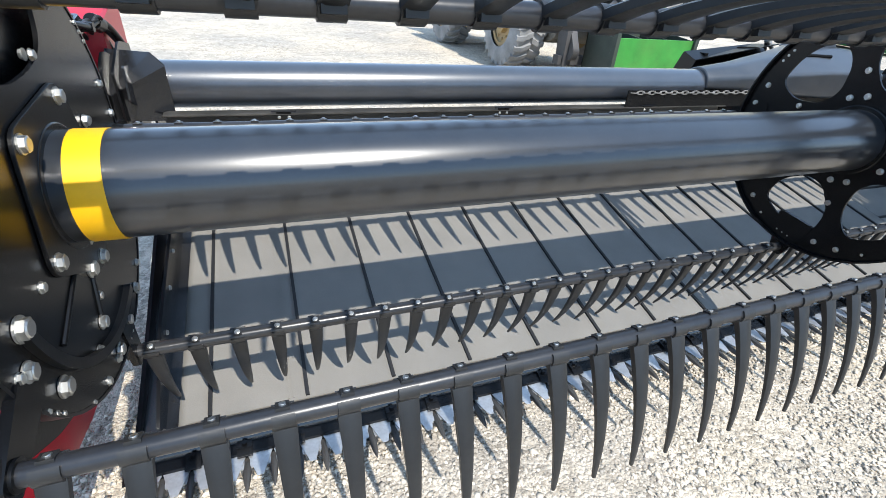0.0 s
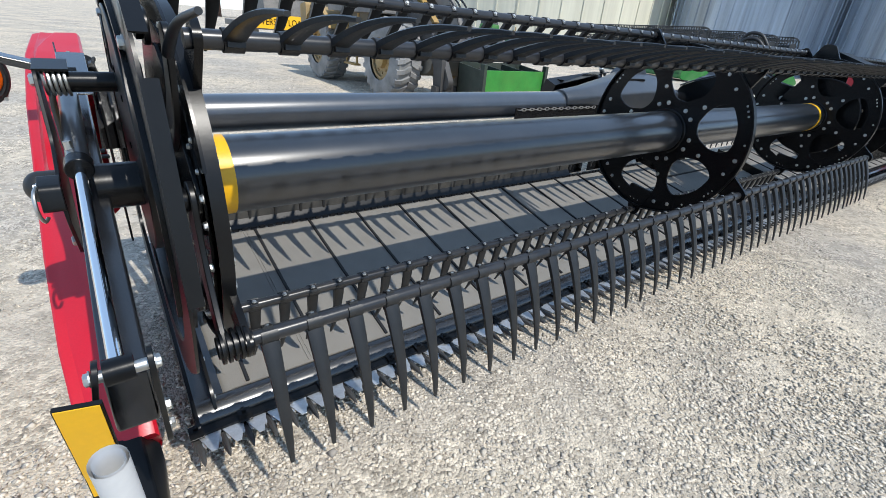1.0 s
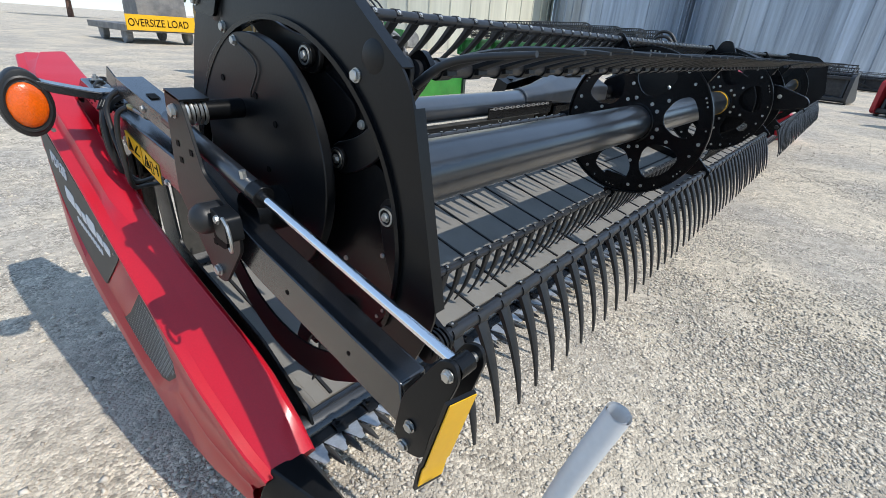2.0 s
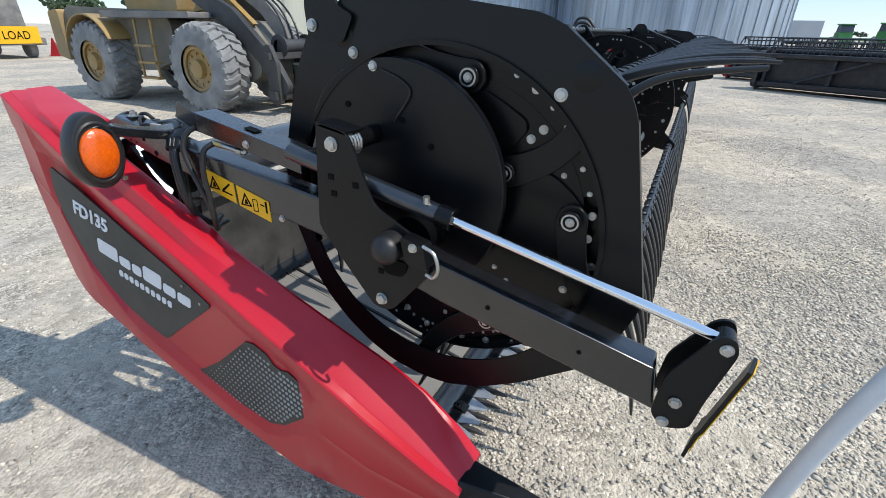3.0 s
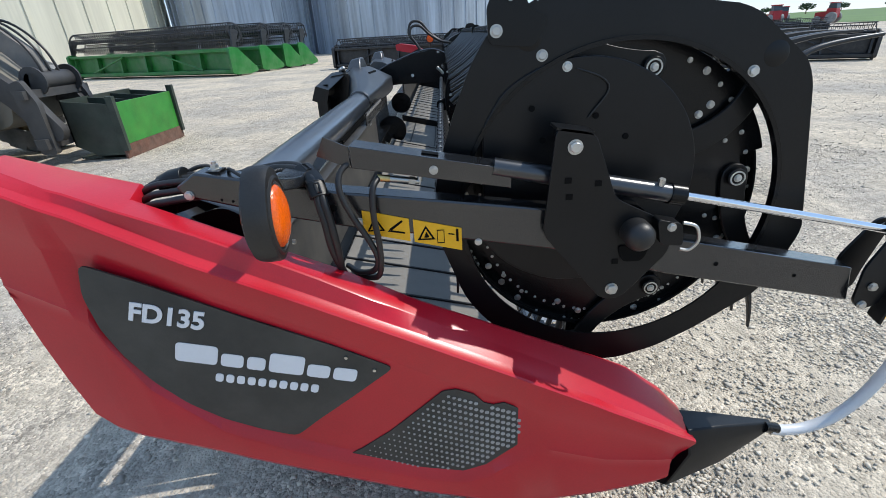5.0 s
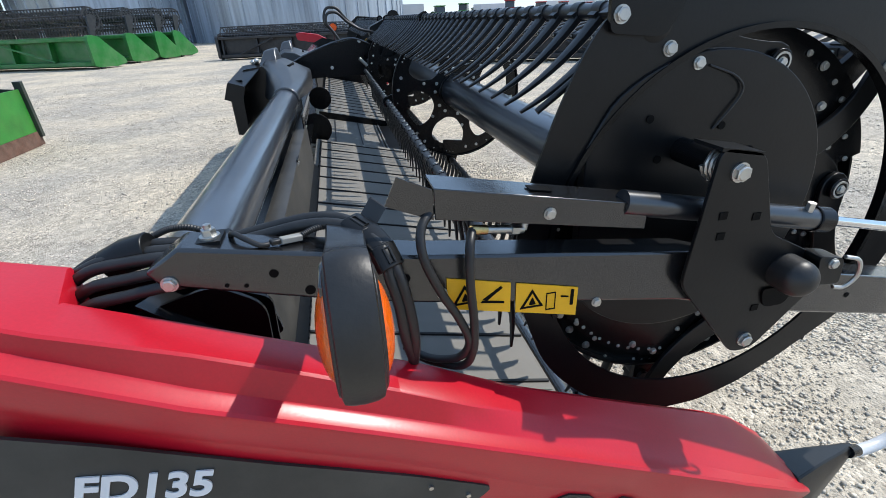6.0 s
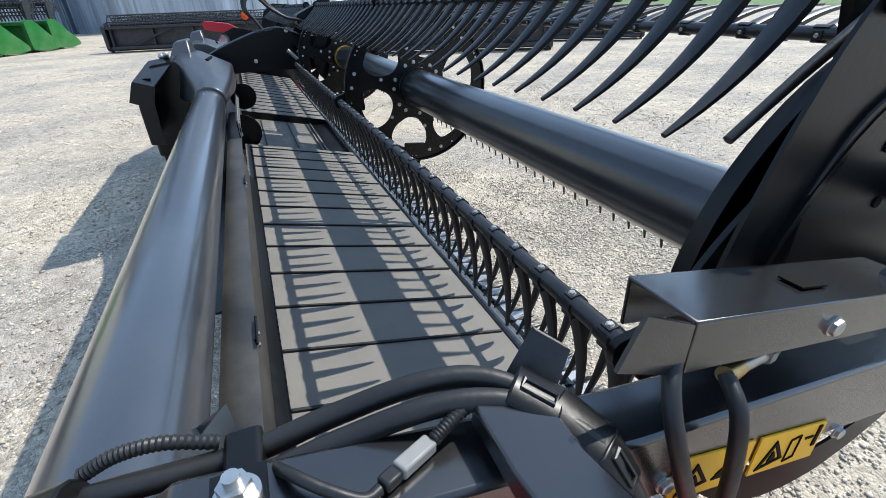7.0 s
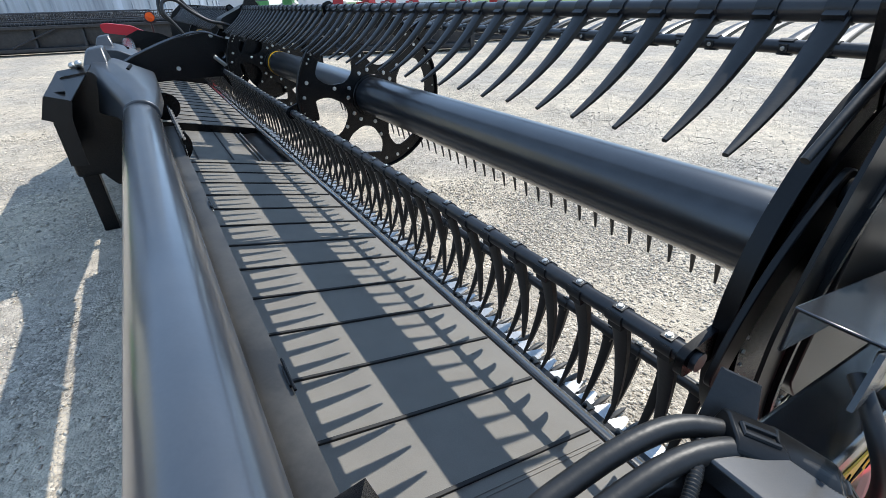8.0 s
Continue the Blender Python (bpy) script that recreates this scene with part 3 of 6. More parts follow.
def spider(reel, x, bolts=True, radius=0.445):
    bm = bmesh.new()
    outline, holes = spider_outline(radius)
    prism(bm, outline, x - 0.004, x + 0.004, holes + [ring_outline(*AXIS, 0.09, 30)])
    plate = part("spider_plate", bm, BLACK, reel, "black five-spoke plate that carries the bats")
    bm = bmesh.new()
    prism(bm, ring_outline(*AXIS, radius + 0.003, 72), x - 0.022, x + 0.006, [ring_outline(*AXIS, radius - 0.003, 72)])
    part("rim", bm, SATIN, plate)
    for (by, bz), _, _ in BATS:
        d = Vector((by - AXIS[0], bz - AXIS[1])).normalized()
        s = Vector((-d.y, d.x))
        q = Vector((by, bz))
        bm = bmesh.new()
        w = 0.075 if radius > 0.43 else 0.040
        prism(bm, rounded([tuple(q - d * 0.14 + s * w), tuple(q + d * 0.033 + s * 0.026), tuple(q + d * 0.033 - s * 0.026), tuple(q - d * 0.14 - s * w)], 0.02), x - 0.0075, x + 0.0075)
        part("bat_bracket", bm, BLACK, reel)
    bm = bmesh.new()
    cyl(bm, (x - 0.014, *AXIS), (x + 0.014, *AXIS), 0.122, seg=40)
    part("hub", bm, BLACK, reel, bevel=0.004)
    if bolts:
        for side in (-1, 1):
            for a in SPOKES:
                a0 = radians(a + 31)
                for r, da, sz in ((0.150, 0.18, 0.95), (0.150, -0.18, 0.95), (0.235, 0.06, 0.9), (0.395, 0.06, 0.9), (0.405, -0.14, 0.9), (0.418, 0.30, 0.45), (0.418, 0.36, 0.45), (0.418, 0.42, 0.45), (0.418, -0.34, 0.45)):
                    bolt(plate, x + side * 0.004, AXIS[0] + r * math.cos(a0 + da), AXIS[1] + r * math.sin(a0 + da), side, sz)


def reel(x0, x1, label, tines_as_parts, spiders):
    t = thing("pickup_reel", label, "reel", "pickup reels of the header")
    bm = bmesh.new()
    cyl(bm, (x0 - 0.02, *AXIS), (x1, *AXIS), 0.107, seg=56)
    part("centre_tube", bm, TUBE, t)
    for x, w in ((x0 + 0.047, 0.057), (x1 - 0.185, 0.035)):
        bm = bmesh.new()
        cyl(bm, (x, *AXIS), (x + w, *AXIS), 0.1085, seg=56)
        part("marker_band", bm, YELLOW, t, "bright yellow tape band")
    me = tine_mesh("tine")
    co = np.array([v.co for v in me.vertices])
    polys = [list(p.vertices) for p in me.polygons]
    verts, faces = [], []
    for (by, bz), (dy, dz), first in BATS:
        bm = bmesh.new()
        cyl(bm, (x0 - 0.01, by, bz), (x1 - 0.01, by, bz), 0.0175, seg=20)
        bat = part("bat_tube", bm, BAT, t)
        a = math.atan2(dz, dy)
        s = math.hypot(dy, dz) / 0.313
        n = 0
        while first + PITCH * n < x1 - x0 - 0.43:
            x = x0 + 0.41 + first + PITCH * n
            n += 1
            m = Matrix.Translation((x, by, bz)) @ Matrix.Rotation(a + random.uniform(-0.012, 0.012), 4, "X")
            if tines_as_parts:
                share("tine", me, t, m @ Matrix.Diagonal((1, s, 1, 1)))
                share("bolt", BOLT, bat, m @ Matrix.Translation((0, -0.018, 0)) @ Matrix.Rotation(-math.pi / 2, 4, "Z") @ Matrix.Scale(0.62, 4))
            else:
                mm = np.array(m @ Matrix.Diagonal((1, s, 1, 1)))
                faces += [[k + len(verts) * len(co) for k in p] for p in polys]
                verts.append(co @ mm[:3, :3].T + mm[:3, 3])
    if not tines_as_parts:
        joined = bpy.data.meshes.new("tine")
        joined.from_pydata(np.concatenate(verts).tolist(), [], faces)
        joined.materials.append(PLASTIC)
        tagged(share("tine", joined, t, Matrix()), kind="stuff")
    for x in spiders:
        spider(t, x, tines_as_parts, 0.422 if x < 0 else 0.445)
    return t


def hub_plate(t):
    """The five-cornered plate that bolts the tube to the reel's end."""
    corner = lambda r, k: (AXIS[0] + r * math.cos(radians(k)), AXIS[1] + r * math.sin(radians(k)))
    bm = bmesh.new()
    prism(bm, rounded([corner(0.205, 62 + 72 * i) for i in range(5)], 0.035, 5), -0.397, -0.390, [ring_outline(*AXIS, 0.10, 32)])
    plate = part("hub_plate", bm, SATIN, t, bevel=0.001)
    for i in range(5):
        bolt(plate, -0.390, *corner(0.172, 62 + 72 * i), 1, 1.45)
    # the end plate's own nuts, and the two raised ribs that run down to the lowest bat
    for y, z, size in ((0.457, 1.085, 1.2), (0.255, 0.900, 1.3), (0.224, 0.847, 1.6), (0.185, 0.738, 1.4), (0.429, 0.657, 1.2), (0.319, 0.637, 1.2), (0.214, 0.634, 1.4), (0.127, 0.707, 1.2), (-0.064, 0.926, 1.8), (-0.093, 0.868, 1.5), (-0.032, 0.773, 1.7)):
        bolt(plate, -0.397, y, z, 1, size)
    for (y0, z0), (y1, z1) in (((0.195, 0.90), (0.02, 0.82)), ((0.225, 0.84), (0.19, 0.745))):
        bm = bmesh.new()
        sweep(bm, [(-0.398, y0, z0), (-0.396, y1, z1)], 0.005, 8)
        part("rib", bm, SATIN, plate)
    bm = bmesh.new()
    prism(bm, arc(AXIS[0], AXIS[1], 0.345, 196, 290, 26) + arc(AXIS[0], AXIS[1], 0.325, 290, 196, 26), -0.398, -0.384)
    part("track_rim", bm, SATIN, plate)


near_reel = reel(-0.41, 4.22, "five-bat black pickup reel with plastic tines and yellow tape", True, (-0.402, 1.95, 4.16))
hub_plate(near_reel)
reel(4.86, 9.9, "far five-bat black pickup reel beyond the centre arm", False, (4.9, 7.3))


# ---- the near end: shield plate, cams, arm ----
def reel_shield():
    t = thing("reel_end_shield", "large black steel plate with a round opening at the reel's end", "machine guard")
    outer = [(0.735, 0.94), (0.743, 1.095), (0.714, 1.21), (0.674, 1.324), (0.637, 1.41), (0.595, 1.478), (0.46, 1.548), (0.37, 1.556), (0.013, 1.507),
             (-0.035, 1.487), (-0.17, 1.38), (-0.195, 1.33), (-0.279, 0.93), (-0.256, 0.862), (-0.20, 0.735), (-0.03, 0.609), (0.08, 0.545), (0.194, 0.507),
             (0.29, 0.505), (0.385, 0.522), (0.475, 0.565), (0.561, 0.628), (0.625, 0.695), (0.672, 0.765)]
    bm = bmesh.new()
    prism(bm, rounded(outer, 0.03, 3), -0.503, -0.497, [ring_outline(0.25, 1.025, 0.42, 64)])
    plate = part("plate", bm, SATIN, t)
    bm = bmesh.new()
    prism(bm, arc(0.25, 1.025, 0.429, -20, 205, 50) + arc(0.25, 1.025, 0.418, 205, -20, 50), -0.512, -0.490)
    part("rim", bm, BLACK, t)
    bm = bmesh.new()
    for (y0, z0), (y1, z1) in (((0.46, 1.548), (0.595, 1.478)), ((0.37, 1.556), (0.02, 1.508)), ((-0.035, 1.487), (-0.165, 1.384)), ((-0.197, 1.32), (-0.277, 0.94))):
        n = Vector((z1 - z0, y0 - y1)).normalized() * 0.004
        prism(bm, [(y0, z0), (y1, z1), (y1 - n.x, z1 - n.y), (y0 - n.x, z0 - n.y)], -0.502, -0.475)
    tagged(part("folded_edge", bm, SATIN, t), kind="stuff")
    for y, z in ((0.468, 1.42), (-0.043, 1.359)):
        bolt(plate, -0.503, y, z, -1, 1.15)
    for y, z, r in ((0.50, 1.46, 0.030), (-0.09, 1.395, 0.030)):
        bm = bmesh.new()
        cyl(bm, (-0.503, y, z), (-0.5045, y, z), r, r - 0.004, seg=28)
        part("knockout", bm, SATIN, t)
    bm = bmesh.new()
    prism(bm, rounded([(0.595, 1.45), (0.60, 1.53), (0.565, 1.585), (0.525, 1.575), (0.50, 1.52), (0.455, 1.50), (0.49, 1.44)], 0.015), -0.515, -0.505)
    ear = part("lifting_ear", bm, BLACK, t)
    for y, z in ((0.545, 1.553), (0.578, 1.478)):
        bolt(ear, -0.515, y, z, -1, 1.25)
    rod = bmesh.new()
    line = spline([(-0.452, -0.150, 1.352), (-0.446, -0.205, 1.390), (-0.443, -0.27, 1.408), (-0.440, -0.385, 1.422)], 6)
    sweep(rod, line, 0.007, 10, radii=[0.0095 - 0.0045 * i / (len(line) - 1) for i in range(len(line))])
    part("end_tine", rod, PLASTIC, t)
    sb = bmesh.new()
    sweep(sb, [(-0.452, 0.500, 1.452), (-0.448, 0.600, 1.384), (-0.444, 0.688, 1.318)], 0.007, 10, radii=[0.0085, 0.0075, 0.0065])
    part("end_tine", sb, PLASTIC, t)
    return t


reel_shield()


def cam_assembly():
    t = thing("reel_cam", "black cam plates, crank arms and rollers at the reel's end", "machine part")
    bm = bmesh.new()
    p = lambda r, a: (AXIS[0] + r * math.cos(radians(a)), AXIS[1] + r * math.sin(radians(a)))
    prism(bm, ring_outline(*AXIS, 0.378, 64), -0.4300, -0.4240)
    disc = part("cam_disc", bm, BLACK, t)
    rng = random.Random(4)
    for y, z in ((0.077, 1.386), (0.03, 1.358), (-0.012, 1.323), (0.004, 1.273), (0.031, 1.249), (-0.048, 1.283), (-0.055, 1.175), (-0.095, 1.196), (-0.118, 1.141),
                 (-0.129, 1.032), (-0.131, 1.09), (-0.041, 0.957), (-0.073, 0.947), (-0.119, 0.932), (-0.09, 0.882), (0.098, 0.899), (0.062, 0.867), (0.594, 0.823),
                 (0.547, 0.788), (0.49, 0.728), (0.374, 0.684), (0.306, 0.646), (0.243, 0.708), (0.191, 0.749), (0.112, 0.717), (0.194, 0.658), (0.141, 0.686),
                 (0.047, 0.717), (0.072, 0.704)):
        bolt(disc, -0.4300, y, z, -1, rng.choice((0.55, 0.6, 0.85, 0.9)))
    for k in range(34):
        a = radians(-150 + 5.4 * k)
        bolt(disc, -0.4300, AXIS[0] + 0.364 * math.cos(a), AXIS[1] + 0.364 * math.sin(a), -1, rng.choice((0.35, 0.4, 0.42)))
    # crank arms that sweep from the bats to the cam rollers
    cranks = [((0.181, 1.377), BATS[3][0], 0.020), ((0.078, 1.169), BATS[4][0], -0.045), ((-0.09, 1.078), BATS[0][0], -0.03), ((0.10, 0.74), BATS[1][0], -0.03), ((0.526, 1.24), BATS[2][0], -0.03)]
    for (ry, rz), bat, bulge in cranks:
        a, b = Vector((ry, rz)), Vector(bat)
        d = (b - a).normalized()
        s = Vector((-d.y, d.x))
        mid = (a + b) / 2 - s * bulge * 2
        line = [a * (1 - u) ** 2 + mid * 2 * u * (1 - u) + b * u * u for u in (k / 12 for k in range(13))]
        left, right = [], []
        for k, q in enumerate(line):
            v = (line[min(k + 1, 12)] - line[max(k - 1, 0)]).normalized()
            w = Vector((-v.y, v.x)) * (0.037 - 0.012 * k / 12)
            left.append(q + w)
            right.append(q - w)
        cap = lambda c, e, back, r: [c + back * (r * math.sin(u)) + e * (r * math.cos(u)) for u in (math.pi * k / 6 for k in range(1, 6))]
        v0, v1 = (line[0] - line[1]).normalized(), (line[-1] - line[-2]).normalized()
        e0, e1 = (right[0] - line[0]).normalized(), (left[-1] - line[-1]).normalized()
        bm = bmesh.new()
        prism(bm, [tuple(q) for q in left + cap(line[-1], e1, v1, 0.025) + right[::-1] + cap(line[0], e0, v0, 0.037)], -0.4520, -0.4400)
        part("crank_arm", bm, SATIN, t, bevel=0.002)
        bm = bmesh.new()
        cyl(bm, (-0.4660, ry, rz), (-0.4520, ry, rz), 0.026, 0.024, seg=28)
        roller = part("roller", bm, BLACK, t, "black cam roller with a zinc bolt", bevel=0.002)
        bm = bmesh.new()
        prism(bm, ring_outline(ry, rz, 0.0205, 28), -0.4685, -0.4660, [ring_outline(ry, rz, 0.0165, 24)])
        part("washer", bm, ZINC, roller)
        bolt(roller, -0.4660, ry, rz, -1, 0.9)
    bm = bmesh.new()
    prism(bm, arc(*AXIS, 0.440, 62, 162, 40) + arc(*AXIS, 0.30, 162, 62, 40), -0.428, -0.422)
    part("guide_plate", bm, BLACK, t)
    for outline in ([(0.20, 1.33), (0.158, 1.354), (0.10, 1.325), (0.045, 1.291), (0.038, 1.27), (0.076, 1.22), (0.13, 1.19), (0.25, 1.2)],
                    [(0.09, 1.16), (0.02, 1.185), (-0.033, 1.174), (-0.085, 1.135), (-0.118, 1.095), (-0.115, 1.05), (-0.07, 0.98), (0.06, 0.96), (0.12, 1.05)]):
        bm = bmesh.new()
        prism(bm, rounded(outline, 0.03, 4), -0.4390, -0.4310)
        part("cam_plate", bm, BLACK, t, bevel=0.002)
    bm = bmesh.new()
    prism(bm, [(min(y, 0.612 - 0.60 * max(0.0, z - 1.26)), z) for y, z in ring_outline(0.362, 1.112, 0.303, 64)], -0.510, -0.484)
    cover = part("round_cover", bm, SATIN, t, "round pressed black cover", bevel=0.004)
    bolt(cover, -0.510, 0.408, 1.393, -1, 1.0)
    for y, z in ((0.49, 1.30), (0.33, 1.275), (0.46, 1.22), (0.25, 1.22), (0.30, 1.10)):
        bm = bmesh.new()
        cyl(bm, (-0.5105, y, z), (-0.5125, y, z), 0.008, seg=14)
        part("plug", bm, INK, cover)
    bm = bmesh.new()
    sweep(bm, spline([(-0.512, 0.385, 1.388), (-0.515, 0.325, 1.365), (-0.515, 0.305, 1.335), (-0.515, 0.340, 1.285), (-0.512, 0.350, 1.27)], 6), 0.0022, 8)
    part("cable", bm, HOSE, cover)
    bm = bmesh.new()
    cyl(bm, (-0.60, *AXIS), (-0.43, *AXIS), 0.055, seg=30)
    part("drive_shaft", bm, BLACK, t)
    bm = bmesh.new()
    for i in range(5):
        cyl(bm, (-0.455 + 0.012 * i, -0.214, 0.794), (-0.449 + 0.012 * i, -0.214, 0.794), 0.036, seg=22)
    cyl(bm, (-0.46, -0.214, 0.794), (-0.39, -0.214, 0.794), 0.024, seg=20)
    part("spring_bush", bm, SATIN, t)
    return t


cam_assembly()

ARM_TOP = [(1.30, 1.216), (0.96, 1.151), (0.457, 1.082), (0.156, 0.987), (-0.326, 0.879)]
ARM_LOW = [(1.35, 1.184), (1.335, 1.16), (1.10, 1.094), (0.96, 1.062), (0.459, 0.975), (0.149, 0.886), (-0.343, 0.779)]


def reel_arm():
    t = thing("reel_support", "black box-section reel support arm with yellow warning decals", "machine arm")
    bm = bmesh.new()
    prism(bm, ARM_TOP + ARM_LOW[::-1], -0.642, -0.578)
    beam = part("beam", bm, ARM, t, bevel=0.005)
    for y, z, r in ((1.180, 1.157, 0.0068), (1.133, 1.120, 0.0080), (1.248, 1.148, 0.0032), (1.222, 1.143, 0.0032), (0.985, 1.115, 0.008), (0.03, 0.91, 0.006), (-0.18, 0.865, 0.005)):
        bm = bmesh.new()
        cyl(bm, (-0.6424, y, z), (-0.6432, y, z), r, seg=16)
        part("hole", bm, INK, beam)
    bolt(beam, -0.642, 1.322, 1.163, -1, 1.0)
    bolt(beam, -0.642, 0.925, 1.075, -1, 0.85)
    bolt(beam, -0.642, 0.637, 1.005, -1, 0.8)
    # decals
    for n, (c0, c1) in enumerate(((0.918, 0.806), (0.796, 0.678))):
        zt = lambda y: 1.104 - (0.918 - y) * 0.245
        bm = bmesh.new()
        prism(bm, [(c0, zt(c0)), (c1, zt(c1)), (c1, zt(c1) - 0.060), (c0, zt(c0) - 0.060)], -0.6445, -0.6425)
        decal = part("warning_decal", bm, YELLOW, t, "yellow warning decal with black pictograms")
        bm = bmesh.new()
        y = c0 - 0.030
        tri = [(y + 0.022, zt(y) - 0.048), (y - 0.022, zt(y) - 0.048), (y, zt(y) - 0.010)]
        tin = [(y + 0.015, zt(y) - 0.0445), (y - 0.015, zt(y) - 0.0445), (y, zt(y) - 0.018)]
        prism(bm, tri, -0.6458, -0.6445, [tin])
        prism(bm, rounded([(y + 0.006, zt(y) - 0.042), (y - 0.008, zt(y) - 0.042), (y - 0.001, zt(y) - 0.026)], 0.003), -0.6458, -0.6445)
        part("triangle_mark", bm, INK, decal)
        bm = bmesh.new()
        if n == 0:
            prism(bm, [(c0 - 0.058, zt(c0) - 0.058), (c0 - 0.10, zt(c0) - 0.066), (c0 - 0.10, zt(c0) - 0.062), (c0 - 0.062, zt(c0) - 0.054)], -0.6458, -0.6445)
            prism(bm, [(c0 - 0.062, zt(c0) - 0.052), (c0 - 0.094, zt(c0) - 0.030), (c0 - 0.097, zt(c0) - 0.034), (c0 - 0.068, zt(c0) - 0.056)], -0.6458, -0.6445)
        else:
            prism(bm, [(c0 - 0.085, zt(c0) - 0.040), (c0 - 0.100, zt(c0) - 0.043), (c0 - 0.100, zt(c0) - 0.046), (c0 - 0.085, zt(c0) - 0.043)], -0.6458, -0.6445)
            prism(bm, [(c0 - 0.104, zt(c0) - 0.030), (c0 - 0.110, zt(c0) - 0.031), (c0 - 0.110, zt(c0) - 0.064), (c0 - 0.104, zt(c0) - 0.063)], -0.6458, -0.6445)
            yb = c0 - 0.066
            prism(bm, [(yb + 0.009, zt(yb) - 0.014), (yb - 0.009, zt(yb) - 0.014), (yb - 0.009, zt(yb) - 0.050), (yb + 0.009, zt(yb) - 0.050)], -0.6458, -0.6445,
                  [[(yb + 0.0075, zt(yb) - 0.016), (yb - 0.0075, zt(yb) - 0.016), (yb - 0.0075, zt(yb) - 0.048), (yb + 0.0075, zt(yb) - 0.048)]])
        part("pictogram_bar", bm, INK, decal)
    # bracket plate with folded top
    bm = bmesh.new()
    prism(bm, rounded([(0.462, 1.282), (0.375, 1.266), (0.314, 1.109), (0.172, 1.038), (0.170, 0.965), (0.275, 0.838), (0.325, 0.836), (0.482, 1.026)], 0.022), -0.667, -0.659)
    brk = part("bracket_plate", bm, SATIN, t, bevel=0.0015)
    bm = bmesh.new()
    prism(bm, [(0.462, 1.282), (0.378, 1.267), (0.380, 1.261), (0.463, 1.276)], -0.667, -0.60)
    part("bracket_fold", bm, SATIN, t)
    bolt(brk, -0.667, 0.419, 1.237, -1, 1.45)
    bolt(brk, -0.667, 0.301, 0.867, -1, 1.35)
    for y, z in ((0.43, 1.16), (0.36, 1.15), (0.425, 1.12), (0.30, 0.945)):
        bm = bmesh.new()
        box(bm, -0.6685, -0.6672, y - 0.008, y + 0.008, z - 0.007, z + 0.007)
        part("slot", bm, INK, brk)
    bm = bmesh.new()
    cyl(bm, (-0.64, 0.41, 1.235), (-0.50, 0.41, 1.235), 0.024, seg=24)
    part("pivot_sleeve", bm, BLACK, t)
    bm = bmesh.new()
    sweep(bm, [(-0.655 + 0.0009 * i, 0.41 + 0.030 * math.cos(i * 0.55), 1.235 + 0.030 * math.sin(i * 0.55)) for i in range(58)], 0.004, 6)
    part("coil_spring", bm, ZINC, t)
    # motor knob below the ram
    bm = bmesh.new()
    ball(bm, (-0.700, 0.262, 1.025), 0.036, 24, 14, (0.9, 1, 1))
    cyl(bm, (-0.700, 0.262, 1.025), (-0.66, 0.262, 1.025), 0.036, seg=26)
    part("rubber_cap", bm, HOSE, t, "round black rubber cap")
    bm = bmesh.new()
    prism(bm, rounded([(0.30, 0.99), (0.22, 0.985), (0.235, 0.945), (0.285, 0.945)], 0.015), -0.672, -0.667)
    part("cap_slot", bm, INK, t)
    bm = bmesh.new()
    prism(bm, rounded([(0.225, 1.065), (0.165, 1.052), (0.155, 0.995), (0.21, 1.00)], 0.012), -0.700, -0.66)
    clamp = part("hose_clamp", bm, SATIN, t, bevel=0.003)
    bolt(clamp, -0.70, 0.19, 1.045, -1, 0.9)
    bm = bmesh.new()
    sweep(bm, spline([(-0.70, 0.165, 1.055), (-0.705, 0.135, 1.045), (-0.705, 0.125, 1.01), (-0.70, 0.14, 0.985), (-0.695, 0.16, 0.985)], 6), 0.004, 8)
    part("hairpin_clip", bm, ZINC, t)
    # folded channel that guards the ram
    bm = bmesh.new()
    rows = []
    for y, top, low in ((0.93, 1.258, 1.206), (0.555, 1.185, 1.138)):
        rows.append([bm.verts.new((x, y, z)) for x, z in ((-0.634, low), (-0.634, top), (-0.560, top), (-0.560, low), (-0.564, low), (-0.564, top - 0.004), (-0.630, top - 0.004), (-0.630, low))])
    for k in range(8):
        bm.faces.new((rows[0][k], rows[0][(k + 1) % 8], rows[1][(k + 1) % 8], rows[1][k]))
    bm.faces.new(rows[0])
    bm.faces.new(rows[1])
    chan = part("channel", bm, ARM, t, bevel=0.0015)
    bm = bmesh.new()
    for v in [(-0.634, 0.932, 1.256), (-0.634, 0.932, 1.206), (-0.638, 1.006, 1.240), (-0.636, 0.985, 1.282)]:
        bm.verts.new(v)
    bm.verts.ensure_lookup_table()
    f = bm.faces.new((bm.verts[0], bm.verts[1], bm.verts[2], bm.verts[3]))
    e = bmesh.ops.extrude_face_region(bm, geom=[f])
    bmesh.ops.translate(bm, vec=(0.004, 0, 0), verts=[v for v in e["geom"] if isinstance(v, bmesh.types.BMVert)])
    part("channel_lip", bm, ARM, chan)
    bolt(chan, -0.634, 0.738, 1.192, -1, 0.9)
    bm = bmesh.new()
    prism(bm, [(0.765, 1.2275), (0.725, 1.2198), (0.725, 1.2218), (0.765, 1.2295)], -0.612, -0.588)
    part("slot", bm, INK, chan)
    # front end bracket and marker plate
    for x, lean in ((-0.660, 0.16), (-0.572, 0.0)):
        bm = bmesh.new()
        prism(bm, rounded([(-0.345, 0.880), (-0.408, 0.982), (-0.438, 0.990), (-0.450, 0.962), (-0.418, 0.845), (-0.408, 0.780), (-0.363, 0.763), (-0.335, 0.790)], 0.018), x - 0.004, x + 0.004)
        for v in bm.verts:
            v.co.x += max(0.0, v.co.z - 0.83) * lean
